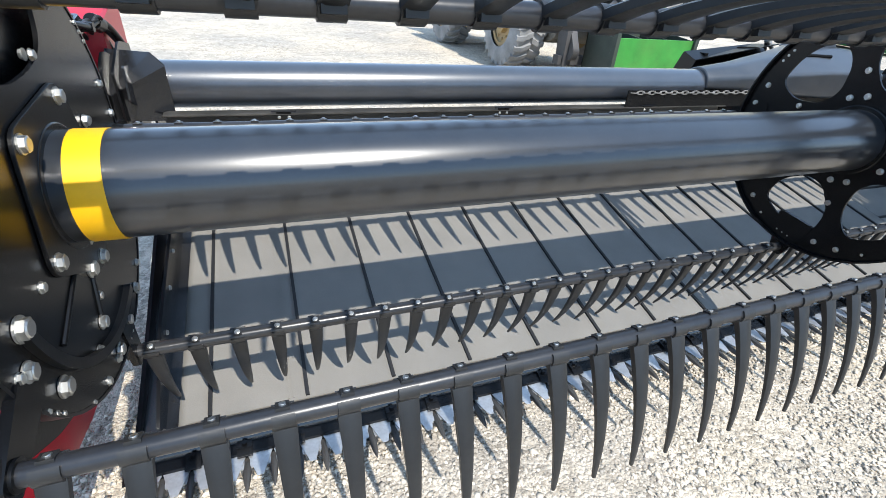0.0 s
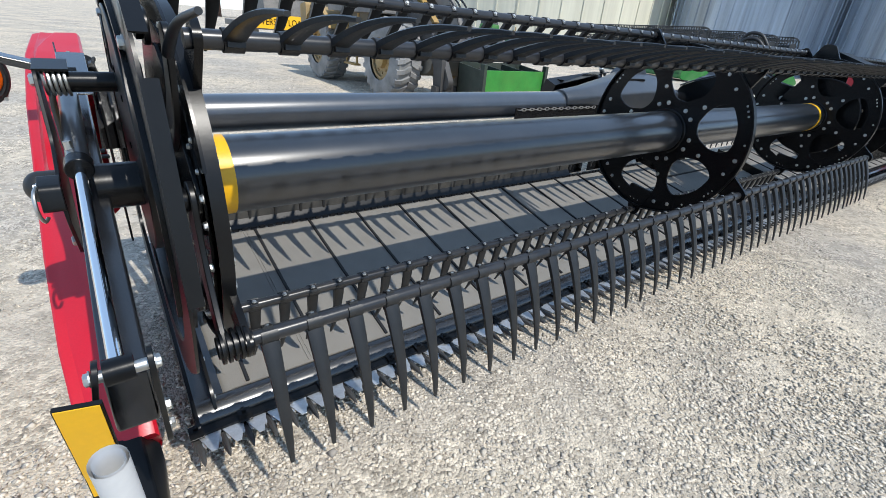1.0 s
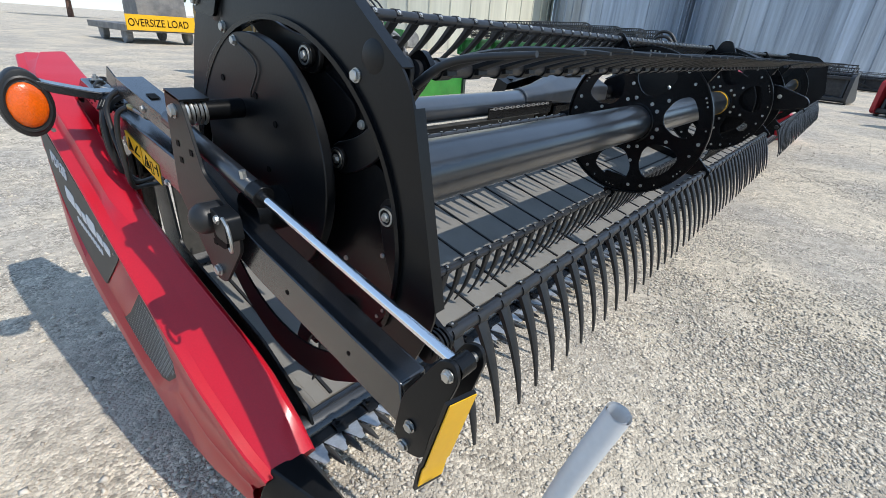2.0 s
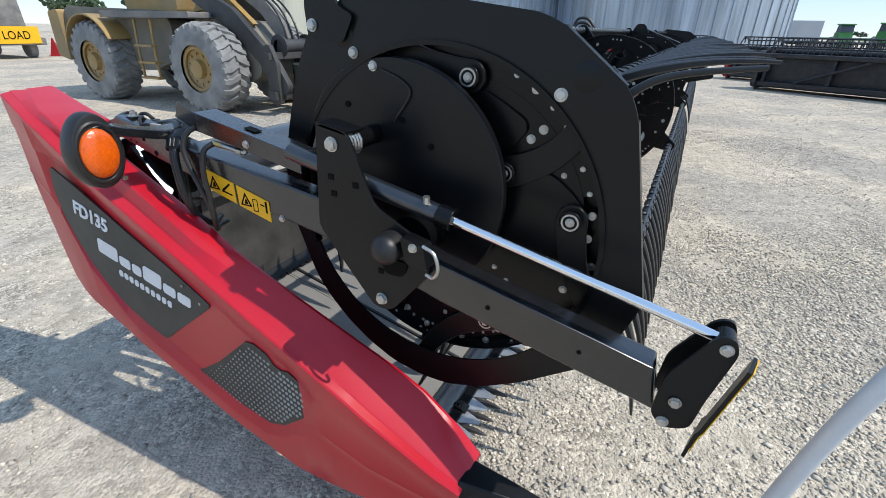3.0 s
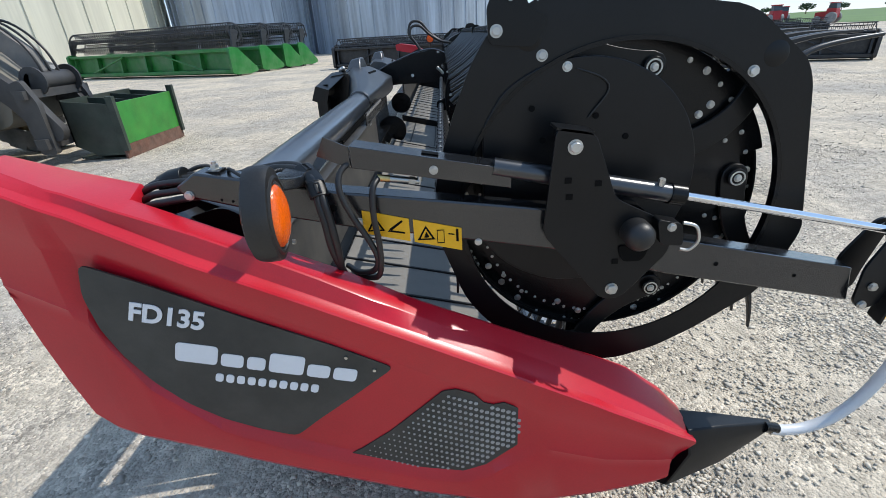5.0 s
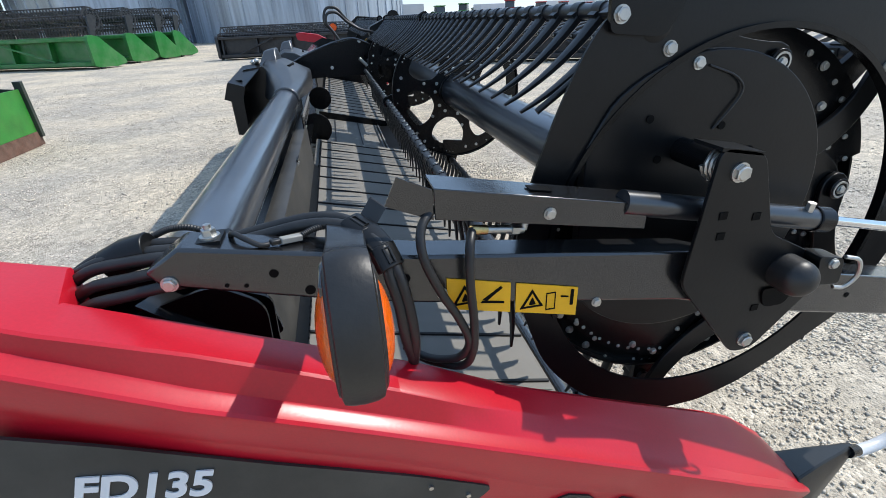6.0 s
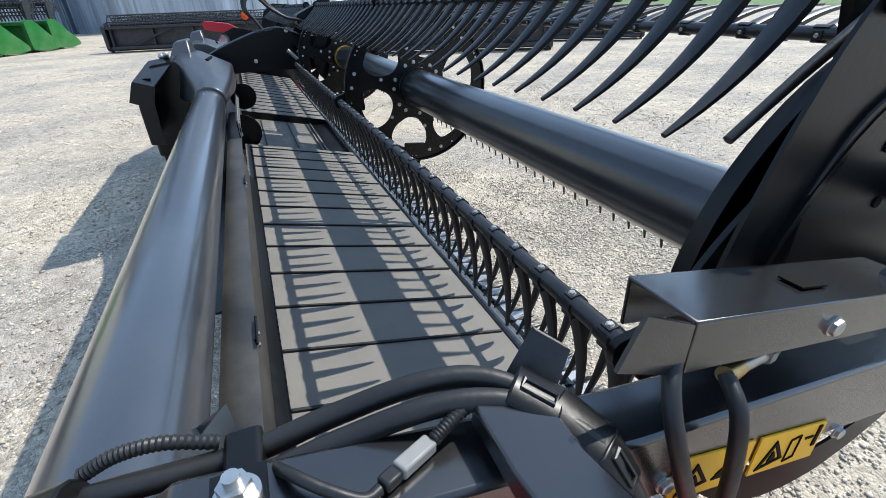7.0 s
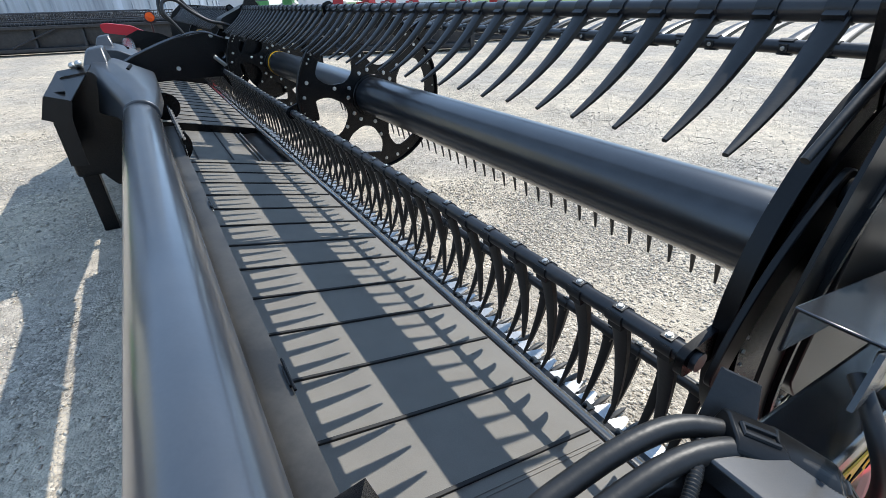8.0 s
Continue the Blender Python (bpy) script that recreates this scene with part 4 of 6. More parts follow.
        cheek = part("end_cheek", bm, SATIN, t, bevel=0.0015)
        for y, z in ((-0.429, 0.964), (-0.373, 0.833), (-0.361, 0.780)):
            bx = x + max(0.0, z - 0.83) * lean
            bolt(cheek, bx - 0.004 if lean else bx + 0.004, y, z, -1 if lean else 1, 1.0)
    bm = bmesh.new()
    cyl(bm, (-0.640, -0.429, 0.964), (-0.560, -0.429, 0.964), 0.009, seg=16)
    part("clevis_pin", bm, ZINC, t)
    # thin folded plate, turned a little outwards
    strip = [(-0.472, 0.958), (-0.4335, 0.800), (-0.428, 0.790), (-0.419, 0.728)]
    turn = lambda x, y, z: (x, y - 0.25 * (x + 0.660), z)

    def sheet(rows, x0, x1, back):
        bm = bmesh.new()
        grid = [[bm.verts.new(turn(x, y, z)) for x in (x0, x1)] for y, z in rows]
        for q, r in zip(grid, grid[1:]):
            bm.faces.new((q[0], q[1], r[1], r[0]))
        e = bmesh.ops.extrude_face_region(bm, geom=list(bm.faces))
        bmesh.ops.translate(bm, vec=back, verts=[v for v in e["geom"] if isinstance(v, bmesh.types.BMVert)])
        return bm

    plate = part("marker_plate", sheet(strip, -0.686, -0.634, (0.001, 0.006, 0.002)), SATIN, t)
    bm = sheet([(y - 0.0012, z - 0.002 * i) for i, (y, z) in enumerate(strip[:3])] + [(-0.4222, 0.742)], -0.684, -0.636, (0, -0.002, 0))
    part("reflector", bm, YELLOW, plate, "yellow reflective sheet")
    return t


reel_arm()


def hydraulic_ram():
    t = thing("hydraulic_ram", "black hydraulic cylinder with a chromed rod along the reel arm", "hydraulic cylinder")
    d = Vector((0, 0.137 + 0.425, 1.095 - 0.979)).normalized()
    a = Vector((-0.618, 0.137, 1.093))
    bm = bmesh.new()
    cyl(bm, a + d * 0.47, a, 0.0225, seg=28)
    part("barrel", bm, TUBE, t)
    bm = bmesh.new()
    cyl(bm, a + d * 0.035, a - d * 0.004, 0.026, seg=28)
    part("gland", bm, BLACK, t, bevel=0.002)
    bm = bmesh.new()
    cyl(bm, a, (-0.612, -0.422, 0.966), 0.0105, seg=24)
    part("rod", bm, CHROME, t, "bright chromed rod")
    bm = bmesh.new()
    cyl(bm, (-0.628, -0.427, 0.965), (-0.592, -0.427, 0.965), 0.019, seg=22)
    part("rod_eye", bm, BLACK, t)
    bm = bmesh.new()
    cyl(bm, a + d * 0.06 + Vector((-0.01, 0, 0.018)), a + d * 0.06 + Vector((-0.012, 0, 0.036)), 0.008, seg=6)
    part("bleed_screw", bm, ZINC, t)


hydraulic_ram()


# ---- red end shield ----
def lerp(table, y):
    for (y0, v0), (y1, v1) in zip(table, table[1:]):
        if y0 >= y >= y1:
            return v0 + (v1 - v0) * (y0 - y) / (y0 - y1)
    return table[-1][1] if y < table[-1][0] else table[0][1]


# lines along the shield, as (y, value): the inner edge, the raised ledge, the shoulder, the panel's top, the rim and the lower lip
INNER = [(1.785, 1.268), (1.64, 1.224), (1.475, 1.180), (1.455, 1.165), (1.17, 1.038), (0.98, 0.953), (0.79, 0.850), (0.60, 0.760), (0.40, 0.660), (0.21, 0.566), (0.10, 0.478), (0.035, 0.405)]
INNER_X = [(1.785, -0.570), (1.475, -0.575), (1.455, -0.655), (0.83, -0.660), (0.60, -0.648), (0.30, -0.618), (0.035, -0.610)]
LEDGE = [(1.785, 1.264), (1.70, 1.243), (1.56, 1.204), (1.43, 1.154), (1.29, 1.096), (1.15, 1.030), (1.02, 0.966), (0.90, 0.902), (0.76, 0.818), (0.60, 0.735), (0.40, 0.630), (0.21, 0.532), (0.10, 0.462), (0.035, 0.402)]
LEDGE_X = [(1.785, -0.650), (1.70, -0.680), (1.60, -0.712), (1.45, -0.728), (0.90, -0.730), (0.76, -0.708), (0.40, -0.698), (0.035, -0.675)]
SHOULDER = [(1.785, 1.252), (1.66, 1.210), (1.54, 1.162), (1.30, 1.042), (1.06, 0.930), (0.82, 0.814), (0.58, 0.697), (0.34, 0.573), (0.15, 0.466), (0.035, 0.392)]
SHOULDER_X = [(1.785, -0.728), (1.60, -0.757), (1.30, -0.774), (0.60, -0.781), (0.30, -0.777), (0.12, -0.764), (0.035, -0.745)]
PANEL_TOP = [(1.785, 1.14), (1.57, 1.060), (1.44, 1.008), (1.31, 0.952), (1.19, 0.894), (1.06, 0.832), (0.95, 0.772), (0.74, 0.650), (0.50, 0.545), (0.30, 0.475), (0.15, 0.405), (0.035, 0.345)]
RECESS = [(1.785, 0.0), (1.635, 0.0), (1.585, 1.0), (0.56, 1.0), (0.47, 0.0), (0.035, 0.0)]
RIM = [(1.785, 0.98), (1.60, 0.90), (1.575, 0.83), (1.513, 0.690), (1.356, 0.548), (1.177, 0.466), (1.017, 0.405), (0.821, 0.334), (0.70, 0.312), (0.622, 0.337), (0.50, 0.42), (0.30, 0.36), (0.035, 0.32)]
LIP = [(1.785, 1.06), (1.782, 1.01), (1.765, 0.81), (1.740, 0.68), (1.708, 0.565), (1.66, 0.525), (1.58, 0.497), (1.38, 0.440), (1.12, 0.350), (0.84, 0.256), (0.594, 0.193), (0.45, 0.198), (0.14, 0.240), (0.035, 0.262)]
SIDE = -0.772                                    # the shield's outer face; its panels lie 22 mm deeper


def end_shield():
    t = thing("end_shield", "glossy red moulded end shield with graphite panels and white lettering", "machine panel")
    bm = bmesh.new()
    ys = sorted({y for y, _ in INNER + INNER_X + LEDGE + SHOULDER + PANEL_TOP + RECESS + RIM + LIP} | {1.69, 1.51, 1.36, 1.25, 1.10, 0.68, 0.26, 0.07}, reverse=True)
    rings = []
    for y in ys:
        xa, za = lerp(INNER_X, y), lerp(INNER, y)
        xl, zl = lerp(LEDGE_X, y), lerp(LEDGE, y)
        xs, zs = lerp(SHOULDER_X, y), lerp(SHOULDER, y)
        zd = min(lerp(PANEL_TOP, y), zs - 0.03)
        zr = min(lerp(RIM, y), zd - 0.03)
        zp = min(lerp(LIP, y), zr - 0.035)
        side = max(SIDE, xs + 0.006)
        deep = side + 0.022 * lerp(RECESS, y)
        xf, zf = xs + 0.030, zs + 0.008 * min(1.0, max(0.0, (y - 0.05) / 0.4))
        prof = [(xa + 0.014, zp + 0.05), (xa + 0.012, za - 0.016), (xa + 0.004, za - 0.003), (xa - 0.006, za),
                (xl + 0.003, zl + 0.001), (xl - 0.002, zl - 0.002),
                (xf + 0.002, zf + 0.003), (xf - 0.002, zf), (xs + 0.005, zs + 0.003), (xs, zs - 0.001), (xs, zs - 0.008),
                (deep - 0.003, zd + 0.012), (deep, zd), (deep, zr + 0.020), (deep - 0.003, zr + 0.010), (side + 0.002, zr - 0.016), (side, zr - 0.026),
                (side - 0.001, zp + 0.018), (side + 0.006, zp + 0.002), (side + 0.026, zp - 0.018), (side + 0.08, zp - 0.026), (-0.640, zp - 0.022), (-0.620, zp - 0.005)]
        # the nose is cut off aslant
        rings.append([bm.verts.new((x, y + (max(0.0, 0.385 - z) * 0.85 if y < 0.05 else max(0.0, 0.385 - z) * 0.5 if y < 0.09 else 0), z)) for x, z in prof])
    n = len(rings[0])
    for q, r in zip(rings, rings[1:]):
        for k in range(n):
            bm.faces.new((q[k], q[(k + 1) % n], r[(k + 1) % n], r[k]))
    bm.faces.new(rings[0])
    bm.faces.new(rings[-1])
    shell = part("shell", bm, RED, t)
    shell.data.set_sharp_from_angle(angle=radians(24))
    face = SIDE + 0.022
    bm = bmesh.new()
    panel = [(1.560, 1.048), (1.582, 0.965), (1.574, 0.868), (1.545, 0.785), (1.495, 0.698), (1.425, 0.620), (1.345, 0.562), (1.255, 0.520), (1.160, 0.488), (1.085, 0.548), (0.990, 0.618), (0.868, 0.712), (1.015, 0.790), (1.224, 0.888), (1.43, 0.990)]
    prism(bm, rounded(panel, 0.02, 3), face - 0.0035, face + 0.002)
    deck = part("dark_panel", bm, GRAPHITE, t, "matt graphite panel")
    bm = bmesh.new()
    vent = [(1.075, 0.385), (0.99, 0.425), (0.90, 0.490), (0.785, 0.592), (0.748, 0.626), (0.712, 0.632), (0.665, 0.612), (0.638, 0.580), (0.612, 0.572), (0.585, 0.578), (0.548, 0.558), (0.506, 0.508), (0.515, 0.480), (0.545, 0.420), (0.635, 0.345), (0.70, 0.322), (0.76, 0.318), (0.874, 0.345)]
    prism(bm, vent, face - 0.0035, face + 0.002)
    screen = part("vent_panel", bm, GRAPHITE, t, "dark vent panel with rows of pale round holes")
    bm = bmesh.new()
    inside = lambda y, z: sum(((z0 > z) != (z1 > z)) and (y < (y1 - y0) * (z - z0) / (z1 - z0) + y0) for (y0, z0), (y1, z1) in zip(vent, vent[1:] + vent[:1])) % 2
    for i in range(34):
        for j in range(40):
            y, z = 0.50 + 0.0145 * i, 0.28 + 0.0215 * j + (0.01075 if i % 2 else 0) - 0.0050 * i
            r = 0.0062 - 0.0115 * max(0.0, y - 0.60)
            if r > 0.0014 and all(inside(y + dy, z + dz) for dy in (-0.009, 0.009) for dz in (-0.009, 0.009)):
                cyl(bm, (face - 0.0037, y, z), (face - 0.0052, y, z), r, seg=8)
    tagged(part("perforation", bm, VENT_DOT, screen, "pale round vent holes"), kind="stuff")
    for y, z in ((0.918, 0.708), (0.985, 0.752)):
        bm = bmesh.new()
        cyl(bm, (face - 0.0035, y, z), (face - 0.0075, y, z), 0.0045, seg=10)
        part("screw", bm, ZINC, deck)
    # model number, and plain shapes for the maker's mark
    font = bpy.data.curves.new("model_number", "FONT")
    font.body, font.size, font.extrude, font.shear, font.space_character = "FD135", 0.070, 0.0012, 0.16, 1.0
    font.offset = 0.0022
    tmp = new("model_number_curve", font)
    bpy.context.view_layer.update()
    me = bpy.data.meshes.new_from_object(tmp.evaluated_get(bpy.context.evaluated_depsgraph_get()))
    bpy.data.objects.remove(tmp)
    me.materials.append(WHITE_INK)
    wide, high = max(v.co.x for v in me.vertices) - min(v.co.x for v in me.vertices), max(v.co.y for v in me.vertices)
    d = Vector((0, -0.972, -0.226)).normalized()
    u = Vector((0, d.z, -d.y))
    nrm = d.cross(u)
    m = Matrix(((d.x, u.x, nrm.x, face - 0.0052), (d.y, u.y, nrm.y, 1.496), (d.z, u.z, nrm.z, 0.897), (0, 0, 0, 1)))
    txt = new("model_number", me)
    txt.parent = deck
    txt.matrix_basis = m @ Matrix.Diagonal((0.182 / wide, 0.052 / high, 1, 1))

    def mark(origin, along, blocks, gap):
        """Plain pale blocks in a row: (width, height) of each."""
        d = Vector(along).normalized()
        u = Vector((d.y, -d.x)) + d * 0.10
        o = Vector(origin)
        for w, h in blocks:
            bm = bmesh.new()
            prism(bm, rounded([tuple(o), tuple(o + d * w), tuple(o + d * w + u * h), tuple(o + u * h)], 0.012, 4), face - 0.0052, face - 0.0034)
            part("logo_bar", bm, WHITE_INK, deck, "plain pale block in place of the maker's mark")
            o = o + d * (w + gap)

    mark((1.419, 0.768), (-0.443, -0.095), [(0.104, 0.058), (0.056, 0.040), (0.046, 0.040), (0.088, 0.060), (0.058, 0.040), (0.060, 0.040)], 0.009)
    mark((1.335, 0.695), (-0.259, -0.054), [(0.020, 0.027)] * 10, 0.0072)
    return t


end_shield()


def crop_divider():
    t = thing("crop_divider", "black pointed divider cone with a curved white pipe", "divider")
    bm = bmesh.new()
    rings = []
    for y, zc, hw, hh, cx in ((0.050, 0.300, 0.076, 0.110, -0.678), (-0.08, 0.305, 0.048, 0.076, -0.656), (-0.18, 0.312, 0.028, 0.043, -0.640), (-0.262, 0.318, 0.012, 0.016, -0.626)):
        ring = [(-1, -0.7), (-1, 0.45), (-0.55, 1), (0.55, 1), (1, 0.45), (1, -0.7), (0.4, -1), (-0.4, -1)]
        back = 0.07 if y > 0 else 0.0
        rings.append([bm.verts.new((cx + a * hw, y + back * max(0.0, -b), zc + b * hh)) for a, b in ring])
    for q, r in zip(rings, rings[1:]):
        for k in range(8):
            bm.faces.new((q[k], q[(k + 1) % 8], r[(k + 1) % 8], r[k]))
    bm.faces.new(rings[0])
    bm.faces.new(rings[-1])
    part("cone", bm, SATIN, t, bevel=0.004)
    bm = bmesh.new()
    cyl(bm, (-0.64, -0.235, 0.325), (-0.63, -0.285, 0.305), 0.017, seg=16)
    part("collar", bm, BLACK, t)
    line = spline([(-0.635, -0.26, 0.312), (-0.625, -0.31, 0.290), (-0.62, -0.39, 0.292), (-0.62, -0.465, 0.335), (-0.62, -0.53, 0.425), (-0.62, -0.575, 0.555), (-0.62, -0.60, 0.70), (-0.62, -0.628, 0.86), (-0.62, -0.672, 1.045)], 6)
    bm = bmesh.new()
    sweep(bm, line, 0.0165, 18, hollow=True)
    sweep(bm, line[-4:], 0.0135, 18, hollow=True)
    part("pipe", bm, PVC, t, "curved white plastic pipe")


crop_divider()


def marker_light():
    t = thing("marker_light", "amber two-sided marker light in a black rubber housing on a stalk", "marker light")
    c = Vector((-0.838, 1.067, 1.176))
    scale = 0.88
    turned = Matrix.Translation(c) @ Matrix.Rotation(radians(3.0), 4, "Z") @ Matrix.Rotation(radians(1.5), 4, "X") @ Matrix.Translation(-c)
    bm = bmesh.new()
    rings = []
    for y, s in ((-0.025, 0.90), (-0.023, 0.96), (-0.015, 0.992), (0.0, 1.005), (0.015, 0.992), (0.023, 0.96), (0.025, 0.90)):
        ring = []
        for k in range(32):
            a = math.tau * k / 32
            x, z = scale * 0.075 * math.cos(a), scale * 0.112 * math.sin(a)
            if z > 0:
                x *= 1 - 0.12 * (z / 0.105)
            ring.append(bm.verts.new(c + Vector((x * s, y, z * s))))
        rings.append(ring)
    for q, r in zip(rings, rings[1:]):
        for k in range(32):
            bm.faces.new((q[k], q[(k + 1) % 32], r[(k + 1) % 32], r[k]))
    bm.faces.new(rings[0])
    bm.faces.new(rings[-1])
    part("housing", bm, HOSE, t, at=turned)
    for sgn in (-1, 1):
        bm = bmesh.new()
        ball(bm, c + Vector((0, sgn * 0.022, -0.004)), 1.0, 28, 14, (scale * 0.055, 0.022, scale * 0.074))
        part("lens", bm, ORANGE, t, "amber ribbed lens", at=turned)
        bm = bmesh.new()
        outer = [c + Vector((scale * 0.060 * math.cos(a), sgn * 0.022, scale * 0.086 * math.sin(a) - 0.003)) for a in (math.tau * k / 28 for k in range(29))]
        sweep(bm, outer, 0.007, 8, hollow=True)
        part("rim", bm, HOSE, t, at=turned)
        bm = bmesh.new()
        cyl(bm, c + Vector((0.04, sgn * 0.030, -0.078)), c + Vector((0.04, sgn * 0.036, -0.078)), 0.006, seg=8)
        part("screw", bm, ZINC, t, at=turned)
    bm = bmesh.new()
    v = []
    for x, z in ((-0.850, 1.226), (-0.81, 1.230), (-0.77, 1.216), (-0.70, 1.198), (-0.655, 1.188), (-0.590, 1.189)):
        v.append([bm.verts.new((x, y, z + dz)) for y, dz in ((1.040, -0.014), (1.098, -0.006), (1.098, 0.018), (1.040, 0.012))])
    for q, r in zip(v, v[1:]):
        for k in range(4):
            bm.faces.new((q[k], q[(k + 1) % 4], r[(k + 1) % 4], r[k]))
    bm.faces.new(v[0])
    bm.faces.new(v[-1])
    part("stalk", bm, ARM, t, bevel=0.003)
    bm = bmesh.new()
    cyl(bm, (-0.600, 1.068, 1.197), (-0.600, 1.068, 1.204), 0.0075, seg=6)
    cyl(bm, (-0.600, 1.068, 1.190), (-0.600, 1.068, 1.197), 0.0115, seg=18)
    part("bolt", bm, ZINC, t)
    return t


marker_light()


# ---- hoses and small fittings over the arm ----
def hose(label, pts, r, ribbed=False):
    t = thing("hydraulic_hose" if not ribbed else "cable_conduit", label, "hose", "hoses over the reel arm")
    bm = bmesh.new()
    line = spline(pts, 10 if not ribbed else 16)
    radii = [r * (1.0 if i % 2 else 0.82) for i in range(len(line))] if ribbed else None
    sweep(bm, line, r, 14, radii=radii)
    part("sleeve", bm, HOSE, t)
    return t


for off in (0.0, 0.027):
    hose("black rubber hydraulic hose looping over the arm", [(-0.50 - off, 1.66, 0.95), (-0.525 - off * 0.6, 1.56, 1.09), (-0.54 - off, 1.46, 1.168), (-0.545 - off, 1.37, 1.186), (-0.545 - off, 1.27, 1.180), (-0.545 - off, 1.20, 1.190),
         (-0.552 - off, 1.13, 1.202), (-0.565 - off, 1.08, 1.202), (-0.596 - off * 0.7, 1.042, 1.192), (-0.640 - off * 0.4, 1.016, 1.176), (-0.668, 0.998 + off * 0.5, 1.140), (-0.676, 0.988 + off * 0.5, 1.09), (-0.674, 0.982 + off * 0.5, 1.02), (-0.655, 0.985, 0.955), (-0.60, 0.99, 0.90)], 0.0095)
for k in range(3):
    hose("black rubber hose bending down behind the shield", [(-0.600 - 0.014 * k, 1.29, 1.185 - 0.014 * k), (-0.59 - 0.018 * k, 1.38, 1.182 - 0.018 * k), (-0.58 - 0.02 * k, 1.46, 1.165 - 0.02 * k), (-0.57 - 0.018 * k, 1.53 - 0.02 * k, 1.10 - 0.03 * k), (-0.555 - 0.015 * k, 1.57 - 0.03 * k, 0.98 - 0.03 * k), (-0.53, 1.57 - 0.03 * k, 0.80)], 0.009)
hose("black hydraulic hose hanging from the ram fitting", [(-0.62, 0.93, 1.222), (-0.648, 0.955, 1.20), (-0.668, 0.957, 1.16), (-0.672, 0.935, 1.10), (-0.672, 0.905, 1.04), (-0.668, 0.888, 0.985), (-0.655, 0.905, 0.945), (-0.62, 0.95, 0.925), (-0.57, 0.99, 0.92)], 0.0075)
hose("black hydraulic hose hanging from the ram fitting", [(-0.632, 0.870, 1.180), (-0.660, 0.882, 1.160), (-0.672, 0.885, 1.10), (-0.672, 0.880, 1.03), (-0.670, 0.882, 0.965), (-0.655, 0.90, 0.925), (-0.61, 0.95, 0.91), (-0.56, 0.98, 0.90)], 0.0075)
hose("black ribbed cable conduit beside the hoses", [(-0.530, 1.37, 1.194), (-0.530, 1.345, 1.203), (-0.533, 1.315, 1.204), (-0.537, 1.28, 1.192)], 0.0058, True)
hose("short black ribbed conduit behind the connector", [(-0.603, 1.134, 1.196), (-0.594, 1.112, 1.201), (-0.578, 1.08, 1.195), (-0.562, 1.06, 1.18)], 0.0055, True)
hose("thin black cable down from the clamp", [(-0.575, 1.245, 1.195), (-0.602, 1.232, 1.212), (-0.620, 1.212, 1.208), (-0.630, 1.192, 1.200), (-0.626, 1.180, 1.198)], 0.0042)


